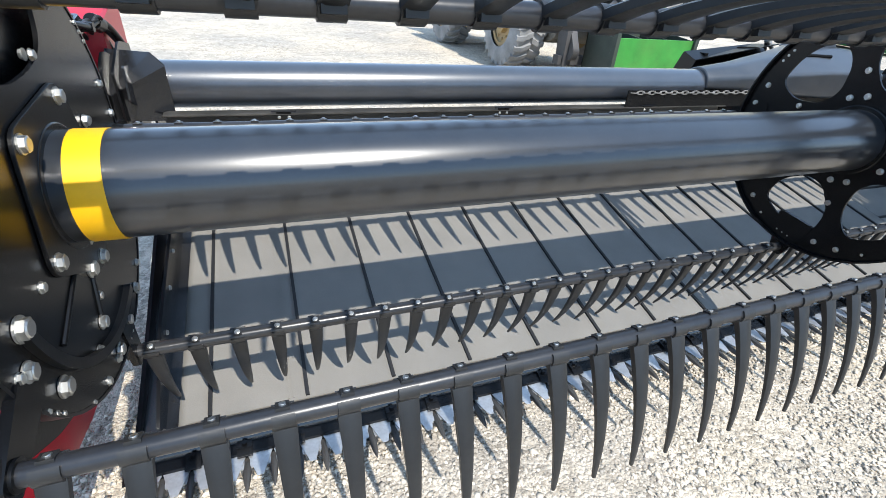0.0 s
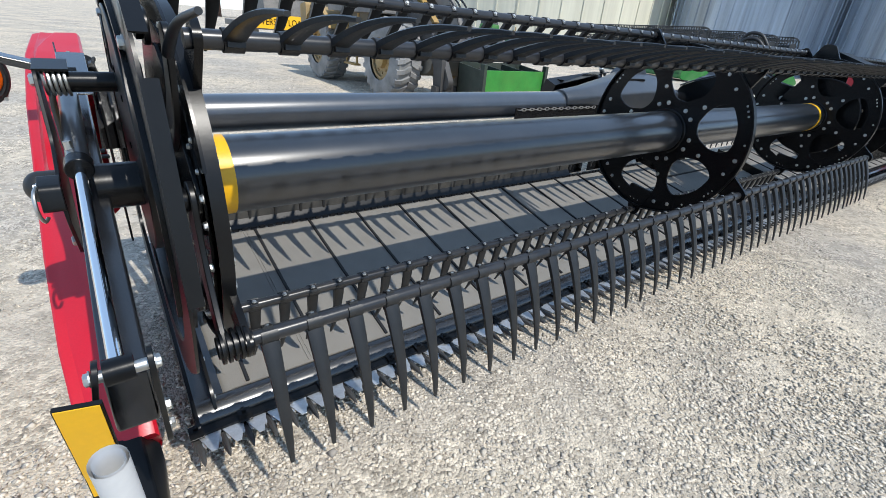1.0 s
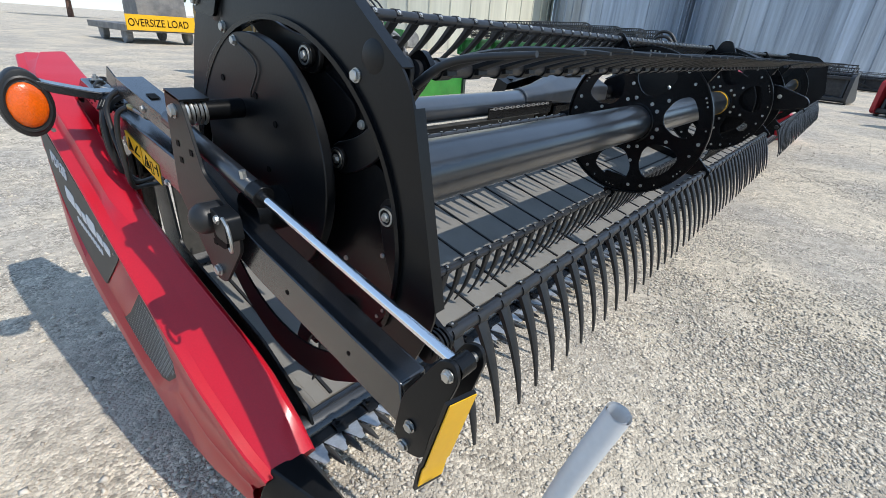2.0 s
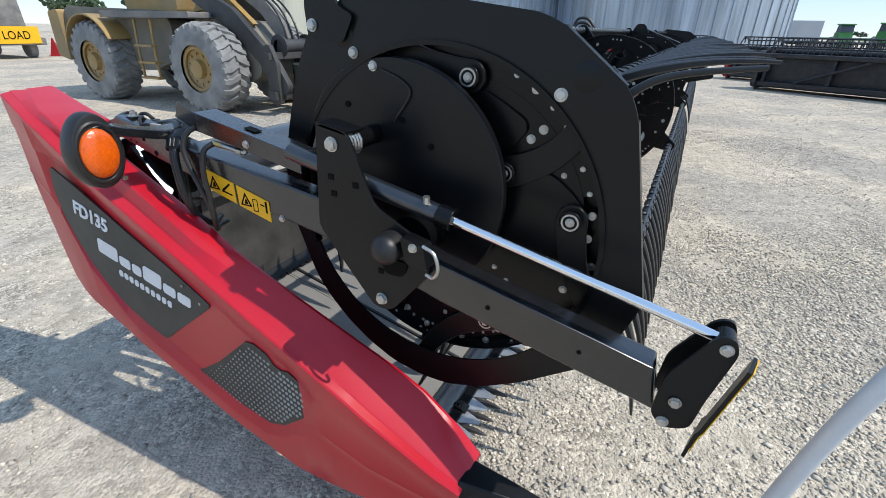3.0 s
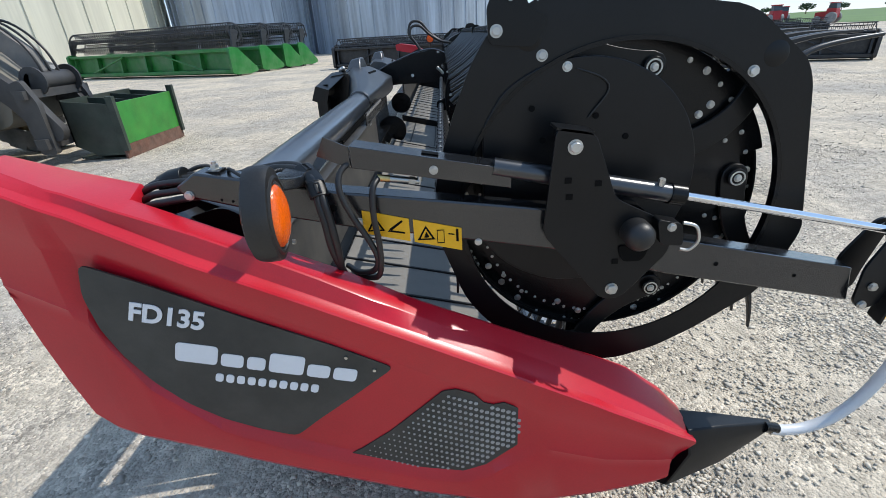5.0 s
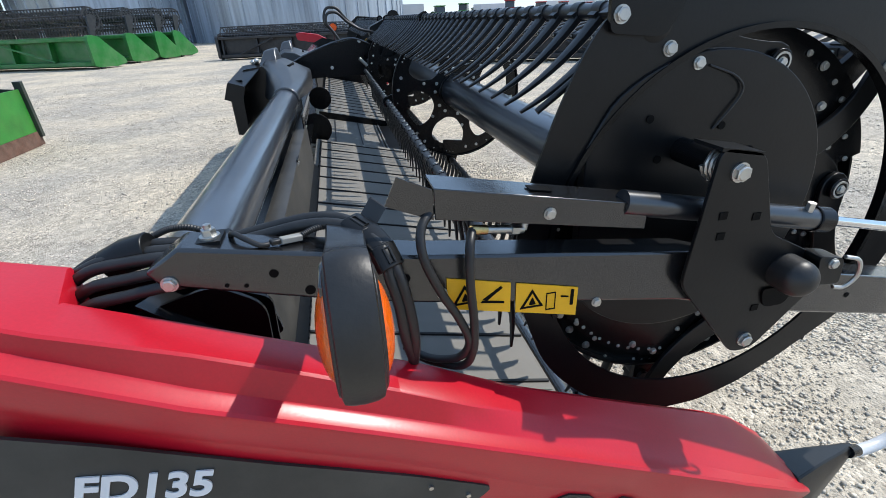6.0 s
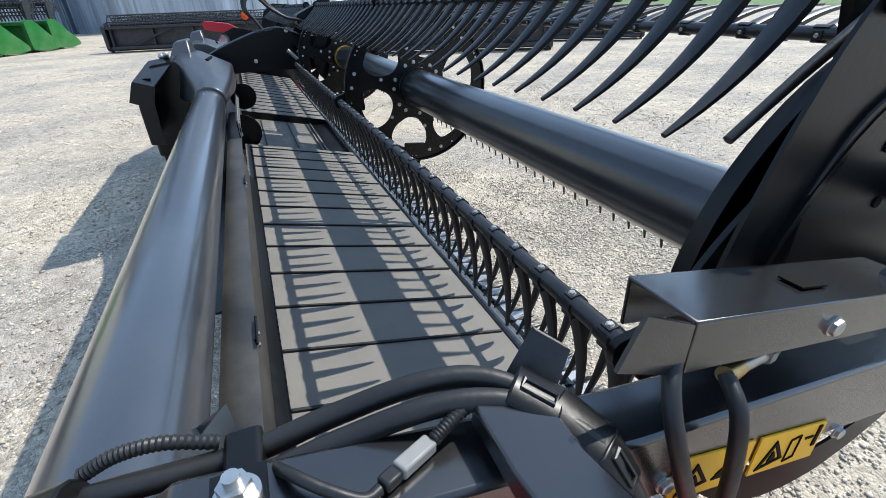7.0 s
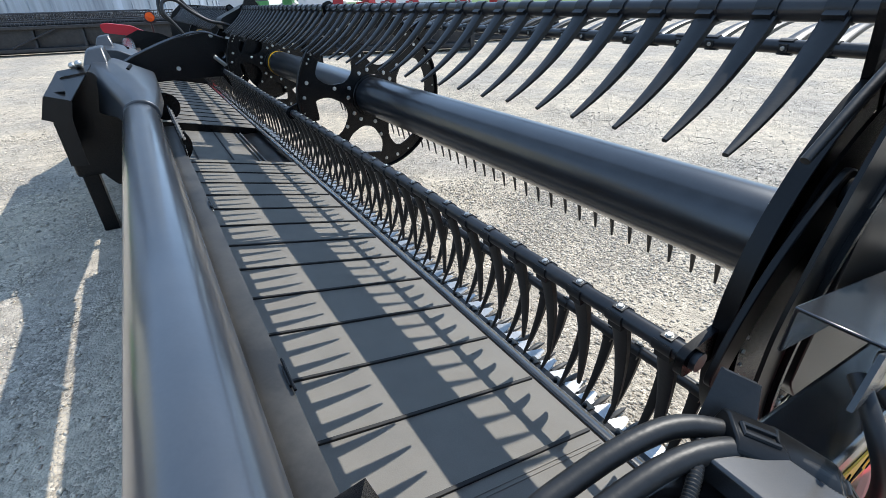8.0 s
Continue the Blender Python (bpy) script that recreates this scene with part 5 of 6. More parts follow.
def fittings():
    t = thing("hose_fitting", "plated elbow fitting with a brass sleeve under the channel", "pipe fitting")
    bm = bmesh.new()
    cyl(bm, (-0.632, 0.872, 1.180), (-0.625, 0.845, 1.174), 0.0085, seg=16)
    part("sleeve", bm, BRASS, t, "brass crimp sleeve")
    bm = bmesh.new()
    cyl(bm, (-0.625, 0.845, 1.174), (-0.612, 0.775, 1.160), 0.0075, seg=16)
    cyl(bm, (-0.617, 0.800, 1.165), (-0.614, 0.785, 1.162), 0.0105, seg=6)
    cyl(bm, (-0.612, 0.775, 1.160), (-0.610, 0.768, 1.188), 0.007, seg=14)
    part("elbow", bm, ZINC, t)
    c = thing("hose_clamp", "black clamp with a zinc bolt holding hoses to the arm", "clamp")
    bm = bmesh.new()
    prism(bm, rounded([(1.278, 1.163), (1.278, 1.194), (1.250, 1.194), (1.250, 1.163)], 0.006), -0.592, -0.533)
    part("strap", bm, SATIN, c, bevel=0.003)
    bm = bmesh.new()
    cyl(bm, (-0.606, 1.263, 1.212), (-0.606, 1.263, 1.216), 0.0145, seg=24)
    cyl(bm, (-0.606, 1.263, 1.216), (-0.606, 1.263, 1.226), 0.0105, seg=6)
    cyl(bm, (-0.606, 1.263, 1.226), (-0.606, 1.263, 1.233), 0.0055, seg=12)
    part("bolt", bm, ZINC, c)
    bm = bmesh.new()
    box(bm, -0.624, -0.585, 1.246, 1.280, 1.203, 1.2125)
    part("tab", bm, SATIN, c)
    cuff = thing("hose_sleeve", "grey moulded cuff round the hose bundle", "sleeve")
    bm = bmesh.new()
    sweep(bm, [(-0.560, 1.365, 1.187), (-0.558, 1.40, 1.180), (-0.556, 1.43, 1.166)], 0.027, 14)
    part("cuff", bm, SATIN, cuff, bevel=0.002)
    s = thing("cable_connector", "grey plastic cable connector lying on the arm", "connector")
    bm = bmesh.new()
    m = Matrix.Translation((-0.612, 1.154, 1.196)) @ Matrix.Rotation(radians(29), 4, "Z") @ Matrix.Rotation(radians(8), 4, "X")
    v = box(bm, -0.0065, 0.0065, -0.021, 0.013, -0.005, 0.005)
    bmesh.ops.transform(bm, matrix=m, verts=v)
    part("plug", bm, PLUG, s, bevel=0.002)
    bm = bmesh.new()
    v = box(bm, -0.0058, 0.0058, 0.0135, 0.028, -0.0042, 0.0042)
    bmesh.ops.transform(bm, matrix=m, verts=v)
    part("socket", bm, HOSE, s, bevel=0.002)
    v = thing("velcro_strap", "black woven hook strap sticking up from the hoses", "strap")
    bm = bmesh.new()
    vs = [bm.verts.new(p) for p in ((-0.563, 1.048, 1.188), (-0.595, 1.024, 1.187), (-0.580, 1.000, 1.214), (-0.558, 1.021, 1.226))]
    f = bm.faces.new(vs)
    e = bmesh.ops.extrude_face_region(bm, geom=[f])
    bmesh.ops.translate(bm, vec=(0.004, 0.001, 0.002), verts=[q for q in e["geom"] if isinstance(q, bmesh.types.BMVert)])
    part("webbing", bm, HOSE, v)
    w = thing("hose_wrap", "black moulded wrap round the paired hoses", "strap")
    bm = bmesh.new()
    path = [Vector(p) for p in ((-0.588, 1.058, 1.200), (-0.612, 1.036, 1.190), (-0.646, 1.018, 1.176), (-0.662, 1.008, 1.152))]
    for q, r in zip(path, path[1:]):
        d = (r - q).normalized()
        side = d.cross(Vector((0, 0, 1))).normalized()
        up = side.cross(d)
        o = [bm.verts.new(p + side * i * 0.022 + up * j * 0.0125) for p in (q - d * 0.004, r + d * 0.004) for i, j in ((-1, -0.6), (-0.6, -1), (0.6, -1), (1, -0.6), (1, 0.6), (0.6, 1), (-0.6, 1), (-1, 0.6))]
        for k in range(8):
            bm.faces.new((o[k], o[(k + 1) % 8], o[8 + (k + 1) % 8], o[8 + k]))
        bm.faces.new(o[:8])
        bm.faces.new(o[8:])
    part("sleeve", bm, SATIN, w, bevel=0.002)
    for q, r in ((path[0], path[1]), (path[2], path[3])):
        d = (r - q).normalized()
        side = d.cross(Vector((0, 0, 1))).normalized()
        up = side.cross(d)
        up = up if up.z > 0 else -up
        bm = bmesh.new()
        loop = [q + d * a * (r - q).length + side * b + up * 0.0135 for a, b in ((0.1, -0.004), (0.9, -0.004), (0.9, 0.006), (0.1, 0.006), (0.1, -0.004))]
        sweep(bm, loop, 0.0022, 6)
        part("buckle", bm, PLASTIC, w)
    e = thing("frame_gusset", "black folded gusset joining back tube and end frame", "bracket")
    bm = bmesh.new()
    prism(bm, rounded([(1.52, 1.02), (1.24, 1.06), (1.22, 0.94), (1.42, 0.86), (1.52, 0.86)], 0.01), -0.48, -0.472)
    A, B, C, D, E, F = (-0.362, 1.345, 1.048), (-0.362, 1.368, 0.83), (-0.575, 1.235, 0.865), (-0.57, 1.24, 0.945), (-0.56, 1.42, 1.09), (-0.392, 1.30, 1.098)
    for loop, off in (((A, B, C, D), (0, 0.005, 0)), ((A, D, E, F), (0, 0, -0.005))):
        f = bm.faces.new([bm.verts.new(p) for p in loop])
        ex = bmesh.ops.extrude_face_region(bm, geom=[f])
        bmesh.ops.translate(bm, vec=off, verts=[q for q in ex["geom"] if isinstance(q, bmesh.types.BMVert)])
    part("plate", bm, ARM, e)
    bm = bmesh.new()
    prism(bm, rounded([(1.22, 1.04), (1.24, 0.62), (1.56, 0.62), (1.56, 1.09), (1.40, 1.12)], 0.02), -0.512, -0.504)
    part("web_plate", bm, BLACK, e)
    bm = bmesh.new()
    prism(bm, rounded([(1.25, 0.55), (1.225, 1.05), (1.30, 1.10), (1.52, 1.04), (1.54, 0.45), (1.26, 0.42)], 0.03), -0.548, -0.540)
    part("inner_web", bm, BLACK, e)


fittings()


# ---- centre of the header ----
def centre():
    t = thing("centre_reel_arm", "black humped centre arm between the two reels", "machine arm")
    bm = bmesh.new()
    prism(bm, rounded([(1.52, 1.08), (1.366, 1.152), (1.06, 1.259), (0.81, 1.300), (0.64, 1.235), (0.40, 1.19), (0.10, 1.19), (-0.15, 1.22), (-0.42, 1.13), (-0.45, 1.05), (-0.12, 0.98), (0.28, 0.91), (0.62, 0.905), (0.80, 0.915), (1.29, 0.915), (1.52, 0.88)], 0.05), 4.38, 4.47, [ring_outline(0.695, 1.100, 0.032, 16)])
    beam = part("beam", bm, BLACK, t, bevel=0.006)
    for y, z in ((1.09, 1.013), (0.755, 1.272), (0.571, 1.111), (0.590, 1.021), (0.62, 1.06), (0.45, 1.05), (0.2, 1.05), (0.48, 0.98), (0.0, 1.10), (-0.2, 1.12)):
        bolt(beam, 4.38, y, z, -1, 1.6)
    # folded top edge, with the hoses that lie along it
    for dx in (4.365, 4.478):
        bm = bmesh.new()
        sweep(bm, spline([(dx, 1.50, 1.095), (dx, 1.366, 1.158), (dx, 1.06, 1.265), (dx, 0.83, 1.302), (dx, 0.66, 1.245)], 6), 0.008, 8)
        part("top_edge", bm, ARM, t)
    bm = bmesh.new()
    sweep(bm, [(4.30, 0.78, 1.10), (4.30, 0.62, 0.93)], 0.018, 10)
    part("stay_rod", bm, ZINC, t, "zinc plated stay rod")
    bm = bmesh.new()
    prism(bm, ring_outline(*AXIS, 0.30, 40), 4.26, 4.30)
    part("drive_cover", bm, BLACK, t, bevel=0.01)
    bm = bmesh.new()
    cyl(bm, (4.22, *AXIS), (4.86, *AXIS), 0.07, seg=24)
    part("drive_shaft", bm, BLACK, t)
    bm = bmesh.new()
    prism(bm, rounded([(0.48, 1.40), (0.40, 1.56), (0.32, 1.56), (0.24, 1.42), (0.30, 1.05), (0.42, 1.05)], 0.03), 4.34, 4.37)
    part("top_bracket", bm, BLACK, t)
    bm = bmesh.new()
    prism(bm, rounded([(-0.05, 1.38), (0.35, 1.52), (0.62, 1.40), (0.62, 1.30), (0.30, 1.38), (-0.05, 1.28)], 0.03), 4.50, 4.80)
    part("reel_shroud", bm, SATIN, t, bevel=0.01)
    bm = bmesh.new()
    for d in (0.0, 0.045):
        sweep(bm, spline([(4.42 + d, 0.96, 1.27), (4.42 + d, 1.02, 1.37), (4.42 + d, 1.085 + d * 0.4, 1.47), (4.44 + d, 1.06 + d * 0.3, 1.555 + d), (4.46 + d, 0.96, 1.56 + d), (4.48 + d, 0.86, 1.47 + d * 0.5), (4.50 + d, 0.72, 1.385), (4.50 + d, 0.55, 1.335), (4.50 + d, 0.45, 1.18)], 6), 0.015, 10)
    part("hose_loop", bm, HOSE, t)
    l = thing("marker_light", "amber marker light on a stalk at the far end", "marker light")
    bm = bmesh.new()
    prism(bm, rounded([(1.075, 1.245), (0.905, 1.245), (0.895, 1.35), (0.92, 1.445), (1.06, 1.445), (1.085, 1.35)], 0.04), 10.35, 10.41)
    part("housing", bm, HOSE, l, bevel=0.01)
    bm = bmesh.new()
    prism(bm, ring_outline(0.99, 1.35, 0.078, 28), 10.32, 10.36)
    part("lens", bm, ORANGE, l, "amber lens", bevel=0.01)
    bm = bmesh.new()
    sweep(bm, [(10.38, 0.99, 0.98), (10.38, 0.99, 1.26)], 0.02, 10)
    part("stalk", bm, HOSE, l)
    far_end = thing("end_shield", "red moulded end shield at the header's far end", "machine panel")
    bm = bmesh.new()
    prism(bm, rounded([(1.80, 1.27), (1.70, 1.285), (1.33, 1.225), (0.88, 0.975), (0.30, 0.62), (-0.10, 0.34), (-0.10, 0.10), (0.20, 0.0), (0.70, 0.0), (0.95, 0.70), (1.36, 1.06), (1.78, 1.14)], 0.04, 4), 9.972, 10.34)
    part("panel", bm, RED, far_end, bevel=0.03)
    wall = thing("reel_end_shield", "large black steel plate at the far end of the reel", "machine guard")
    bm = bmesh.new()
    prism(bm, rounded([(0.735, 0.94), (0.714, 1.21), (0.637, 1.41), (0.46, 1.548), (0.013, 1.507), (-0.17, 1.38), (-0.279, 0.93), (-0.20, 0.735), (0.08, 0.545), (0.385, 0.522), (0.672, 0.765)], 0.03, 3), 9.93, 9.94)
    part("plate", bm, SATIN, wall)
    bm = bmesh.new()
    prism(bm, rounded([(0.24, 0.07), (1.42, 0.28), (1.56, 0.90), (1.50, 1.05), (1.25, 1.16), (0.90, 1.08), (0.60, 0.90), (0.30, 0.40)], 0.04), 9.95, 9.97)
    part("end_frame", bm, BLACK, wall)
    def hood(flip, label):
        at = lambda x: 9.05 - x if flip else x
        h = thing("drive_hood", label, "machine cover", "drive hoods at the header's centre")
        bm = bmesh.new()
        rings = []
        for x, loop in ((2.45, ((1.350, 0.95), (1.357, 1.015), (1.400, 1.053), (1.455, 1.064), (1.515, 1.042), (1.557, 0.95))),
                        (2.68, ((1.332, 0.95), (1.334, 1.028), (1.390, 1.080), (1.475, 1.092), (1.545, 1.050), (1.588, 0.94))),
                        (3.08, ((1.310, 0.92), (1.311, 1.045), (1.445, 1.132), (1.560, 1.146), (1.622, 1.095), (1.675, 0.90))),
                        (3.45, ((1.304, 0.90), (1.304, 1.062), (1.540, 1.190), (1.660, 1.200), (1.715, 1.162), (1.765, 0.88))),
                        (3.82, ((1.300, 0.90), (1.300, 1.058), (1.530, 1.180), (1.655, 1.192), (1.718, 1.155), (1.770, 0.88))),
                        (4.02, ((1.310, 0.90), (1.310, 1.045), (1.525, 1.155), (1.640, 1.168), (1.700, 1.130), (1.750, 0.88)))):
            rings.append([bm.verts.new((at(x), y, z)) for y, z in rounded(loop, 0.022, 4)])
        n = len(rings[0])
        for q, r in zip(rings, rings[1:]):
            for k in range(n):
                bm.faces.new((q[k], q[(k + 1) % n], r[(k + 1) % n], r[k]))
        bm.faces.new(rings[0])
        bm.faces.new(rings[-1])
        part("hood", bm, HOOD, h, bevel=0.006)
        # a raised block at the crown, and the slot beside it
        bm = bmesh.new()
        low = [(at(3.40), 1.715, 1.165), (at(3.40), 1.560, 1.165), (at(3.80), 1.545, 1.165), (at(3.80), 1.715, 1.165)]
        top = [(at(3.50), 1.672, 1.268), (at(3.50), 1.572, 1.284), (at(3.72), 1.572, 1.284), (at(3.72), 1.672, 1.268)]
        lo, hi = [bm.verts.new(p) for p in low], [bm.verts.new(p) for p in top]
        for k in range(4):
            bm.faces.new((lo[k], lo[(k + 1) % 4], hi[(k + 1) % 4], hi[k]))
        bm.faces.new(lo)
        bm.faces.new(hi)
        part("crown_block", bm, HOOD, h, bevel=0.014)
        bm = bmesh.new()
        sweep(bm, [(at(3.28), 1.462, 1.143), (at(3.58), 1.440, 1.141)], 0.011, 8)
        part("slot", bm, INK, h)
        return h

    hood(False, "satin grey-black moulded hood over the header's centre drive")
    hood(True, "satin grey-black moulded hood at the start of the far back tube")
    c = thing("header_chain", "dull grey link chain on a black strip beside the back tube", "chain")
    for i in range(22):
        x = 1.88 + 0.040 * i
        flat = i % 2 == 0
        ring = [(x + 0.026 * math.cos(a), 1.299 + (0.009 * math.sin(a) if flat else 0.0), 0.945 + (0.0 if flat else 0.009 * math.sin(a))) for a in (math.tau * k / 12 for k in range(13))]
        bm = bmesh.new()
        sweep(bm, ring, 0.0032, 6)
        part("link", bm, LOADER_GREY, c)
    bm = bmesh.new()
    prism(bm, [(1.302, 0.862), (1.302, 0.958), (1.308, 0.958), (1.308, 0.862)], 1.84, 2.80)
    part("backing_strip", bm, BLACK, c)
    # ---- the open box behind the hood ----
    f = thing("float_module", "black open-sided steel box behind the hood", "machine frame")
    x0, x1 = 2.76, 3.35
    bm = bmesh.new()
    prism(bm, [(1.772, 1.045), (1.888, 1.085), (1.936, 0.966), (1.888, 0.944), (1.890, 0.684), (1.812, 0.674), (1.812, 0.745), (1.803, 0.948)], x0, x0 + 0.006)
    part("front_flange", bm, SATIN, f)

    def sheet(loop, off, material, name):
        bm = bmesh.new()
        face = bm.faces.new([bm.verts.new(p) for p in loop])
        ex = bmesh.ops.extrude_face_region(bm, geom=[face])
        bmesh.ops.translate(bm, vec=off, verts=[q for q in ex["geom"] if isinstance(q, bmesh.types.BMVert)])
        return part(name, bm, material, f)

    lid = sheet([(x0, 1.775, 1.046), (x0, 1.888, 1.085), (x1, 1.855, 1.155), (x1, 1.66, 1.180)], (0, 0, 0.006), SATIN, "lid")
    bm = bmesh.new()
    box(bm, x0 + 0.10, x0 + 0.13, 1.80, 1.85, 1.078, 1.092)
    part("lid_slot", bm, INK, lid)
    sheet([(x0, 1.888, 1.085), (x0, 1.936, 0.966), (x1, 1.92, 0.98), (x1, 1.855, 1.155)], (0, 0.006, 0), SATIN, "side_sheet")
    sheet([(x0, 1.890, 0.944), (x0, 1.892, 0.684), (x1, 1.88, 0.684), (x1, 1.88, 0.96)], (0, 0.006, 0), SATIN, "side_sheet")
    bm = bmesh.new()
    prism(bm, rounded([(1.52, 0.40), (1.56, 0.93), (1.66, 1.16), (1.84, 1.14), (1.90, 0.95), (1.87, 0.60), (1.74, 0.40)], 0.03), 3.18, 3.22)
    part("rear_wall", bm, BLACK, f)
    bm = bmesh.new()
    for q in ((3.30, 1.722, 1.200), (3.37, 1.765, 1.185)):
        ball(bm, q, 0.022, 12, 8)
        cyl(bm, q, (q[0] + 0.05, q[1] - 0.01, q[2] - 0.04), 0.014, seg=10)
    part("coupler", bm, ZINC, f, "pair of plated hose couplers")
    bm = bmesh.new()
    sweep(bm, spline([(3.30, 1.722, 1.19), (3.36, 1.76, 1.14), (3.36, 1.74, 1.08), (3.36, 1.70, 1.0)], 6), 0.012, 8)
    part("hose_tail", bm, HOSE, f)
    bm = bmesh.new()
    box(bm, 3.35, 5.30, 1.55, 1.98, 0.45, 0.98)
    part("frame", bm, BLACK, f, bevel=0.02)
    for x in (3.4, 5.1):
        for y in (1.62, 1.86):
            bm = bmesh.new()
            box(bm, x, x + 0.12, y, y + 0.1, 0.0, 0.50)
            part("leg", bm, BLACK, f, bevel=0.006)
    g = thing("gauge_shoe", "black skid shoe that rests the header on the ground", "skid shoe")
    for x in (-0.46, 9.7):
        bm = bmesh.new()
        prism(bm, rounded([(0.42, 0.14), (0.9, 0.22), (1.38, 0.32), (1.30, 0.02), (0.9, 0.0), (0.55, 0.03)], 0.03), x, x + 0.05)
        part("shoe", bm, SATIN, g)


centre()


# ---- the yard behind ----
def tyre_mesh(r, w, rim_r):
    bm = bmesh.new()
    prof = [(-0.5, rim_r), (-0.52, rim_r + 0.06), (-0.5, r - 0.12), (-0.42, r - 0.035), (-0.3, r - 0.03), (0.3, r - 0.03), (0.42, r - 0.035), (0.5, r - 0.12), (0.52, rim_r + 0.06), (0.5, rim_r)]
    seg = 48
    rings = [[bm.verts.new((x * w, rr * math.cos(a), rr * math.sin(a))) for x, rr in prof] for a in (math.tau * k / seg for k in range(seg))]
    for k in range(seg):
        q, s = rings[k], rings[(k + 1) % seg]
        for i in range(len(prof) - 1):
            bm.faces.new((q[i], q[i + 1], s[i + 1], s[i]))
    # chevron lugs
    n = 24
    for k in range(n):
        for side in (-1, 1):
            a0 = math.tau * (k + (0.5 if side > 0 else 0)) / n
            pts = [(0.0, 0.0), (0.28, 0.10), (0.49, 0.13)]
            for i in range(2):
                (x0, d0), (x1, d1) = pts[i], pts[i + 1]
                lo, hi = r - 0.06, r + 0.012
                cor = []
                for rr, ww in ((lo, 0.055), (hi, 0.04)):
                    for x, d in ((x0, d0), (x1, d1)):
                        rx = rr if x < 0.4 else rr - 0.05
                        for s in (-1, 1):
                            a = a0 + d + s * ww / r * (1.15 if rr == lo else 1)
                            cor.append(bm.verts.new((side * x * w, rx * math.cos(a), rx * math.sin(a))))
                for f in ((0, 1, 3, 2), (4, 6, 7, 5), (0, 4, 5, 1), (2, 3, 7, 6), (0, 2, 6, 4), (1, 5, 7, 3)):
                    bm.faces.new([cor[j] for j in f])
    return bm


def wheel(parent, x, y, r, w, side):
    """A wheel with its axle along x; side: which way its dish faces."""
    at = Matrix.Translation((x, y, r)) @ Matrix.Rotation(random.uniform(0, 1), 4, "X")
    t = part("tyre", tyre_mesh(r, w, r * 0.52), TYRE, parent, "dusty lugged loader tyre", at=at)
    bm = bmesh.new()
    cyl(bm, (-0.36 * w, 0, 0), (0.36 * w, 0, 0), r * 0.53, seg=40)
    for s, d in ((0.37, 0.53), (0.39, 0.49)):
        prism(bm, ring_outline(0, 0, r * d, 40), side * s * w, side * (s + 0.05) * w, [ring_outline(0, 0, r * (d - 0.06), 40)])
    cyl(bm, (side * 0.3 * w, 0, 0), (side * 0.50 * w, 0, 0), r * 0.24, r * 0.2, seg=24)
    for k in range(10):
        a = math.tau * k / 10
        cyl(bm, (side * 0.36 * w, r * 0.34 * math.cos(a), r * 0.34 * math.sin(a)), (side * 0.41 * w, r * 0.34 * math.cos(a), r * 0.34 * math.sin(a)), 0.022, seg=6)
    rim = part("rim", bm, LOADER_YELLOW, t, "faded yellow rim")
    rim.matrix_parent_inverse = Matrix()
    return t


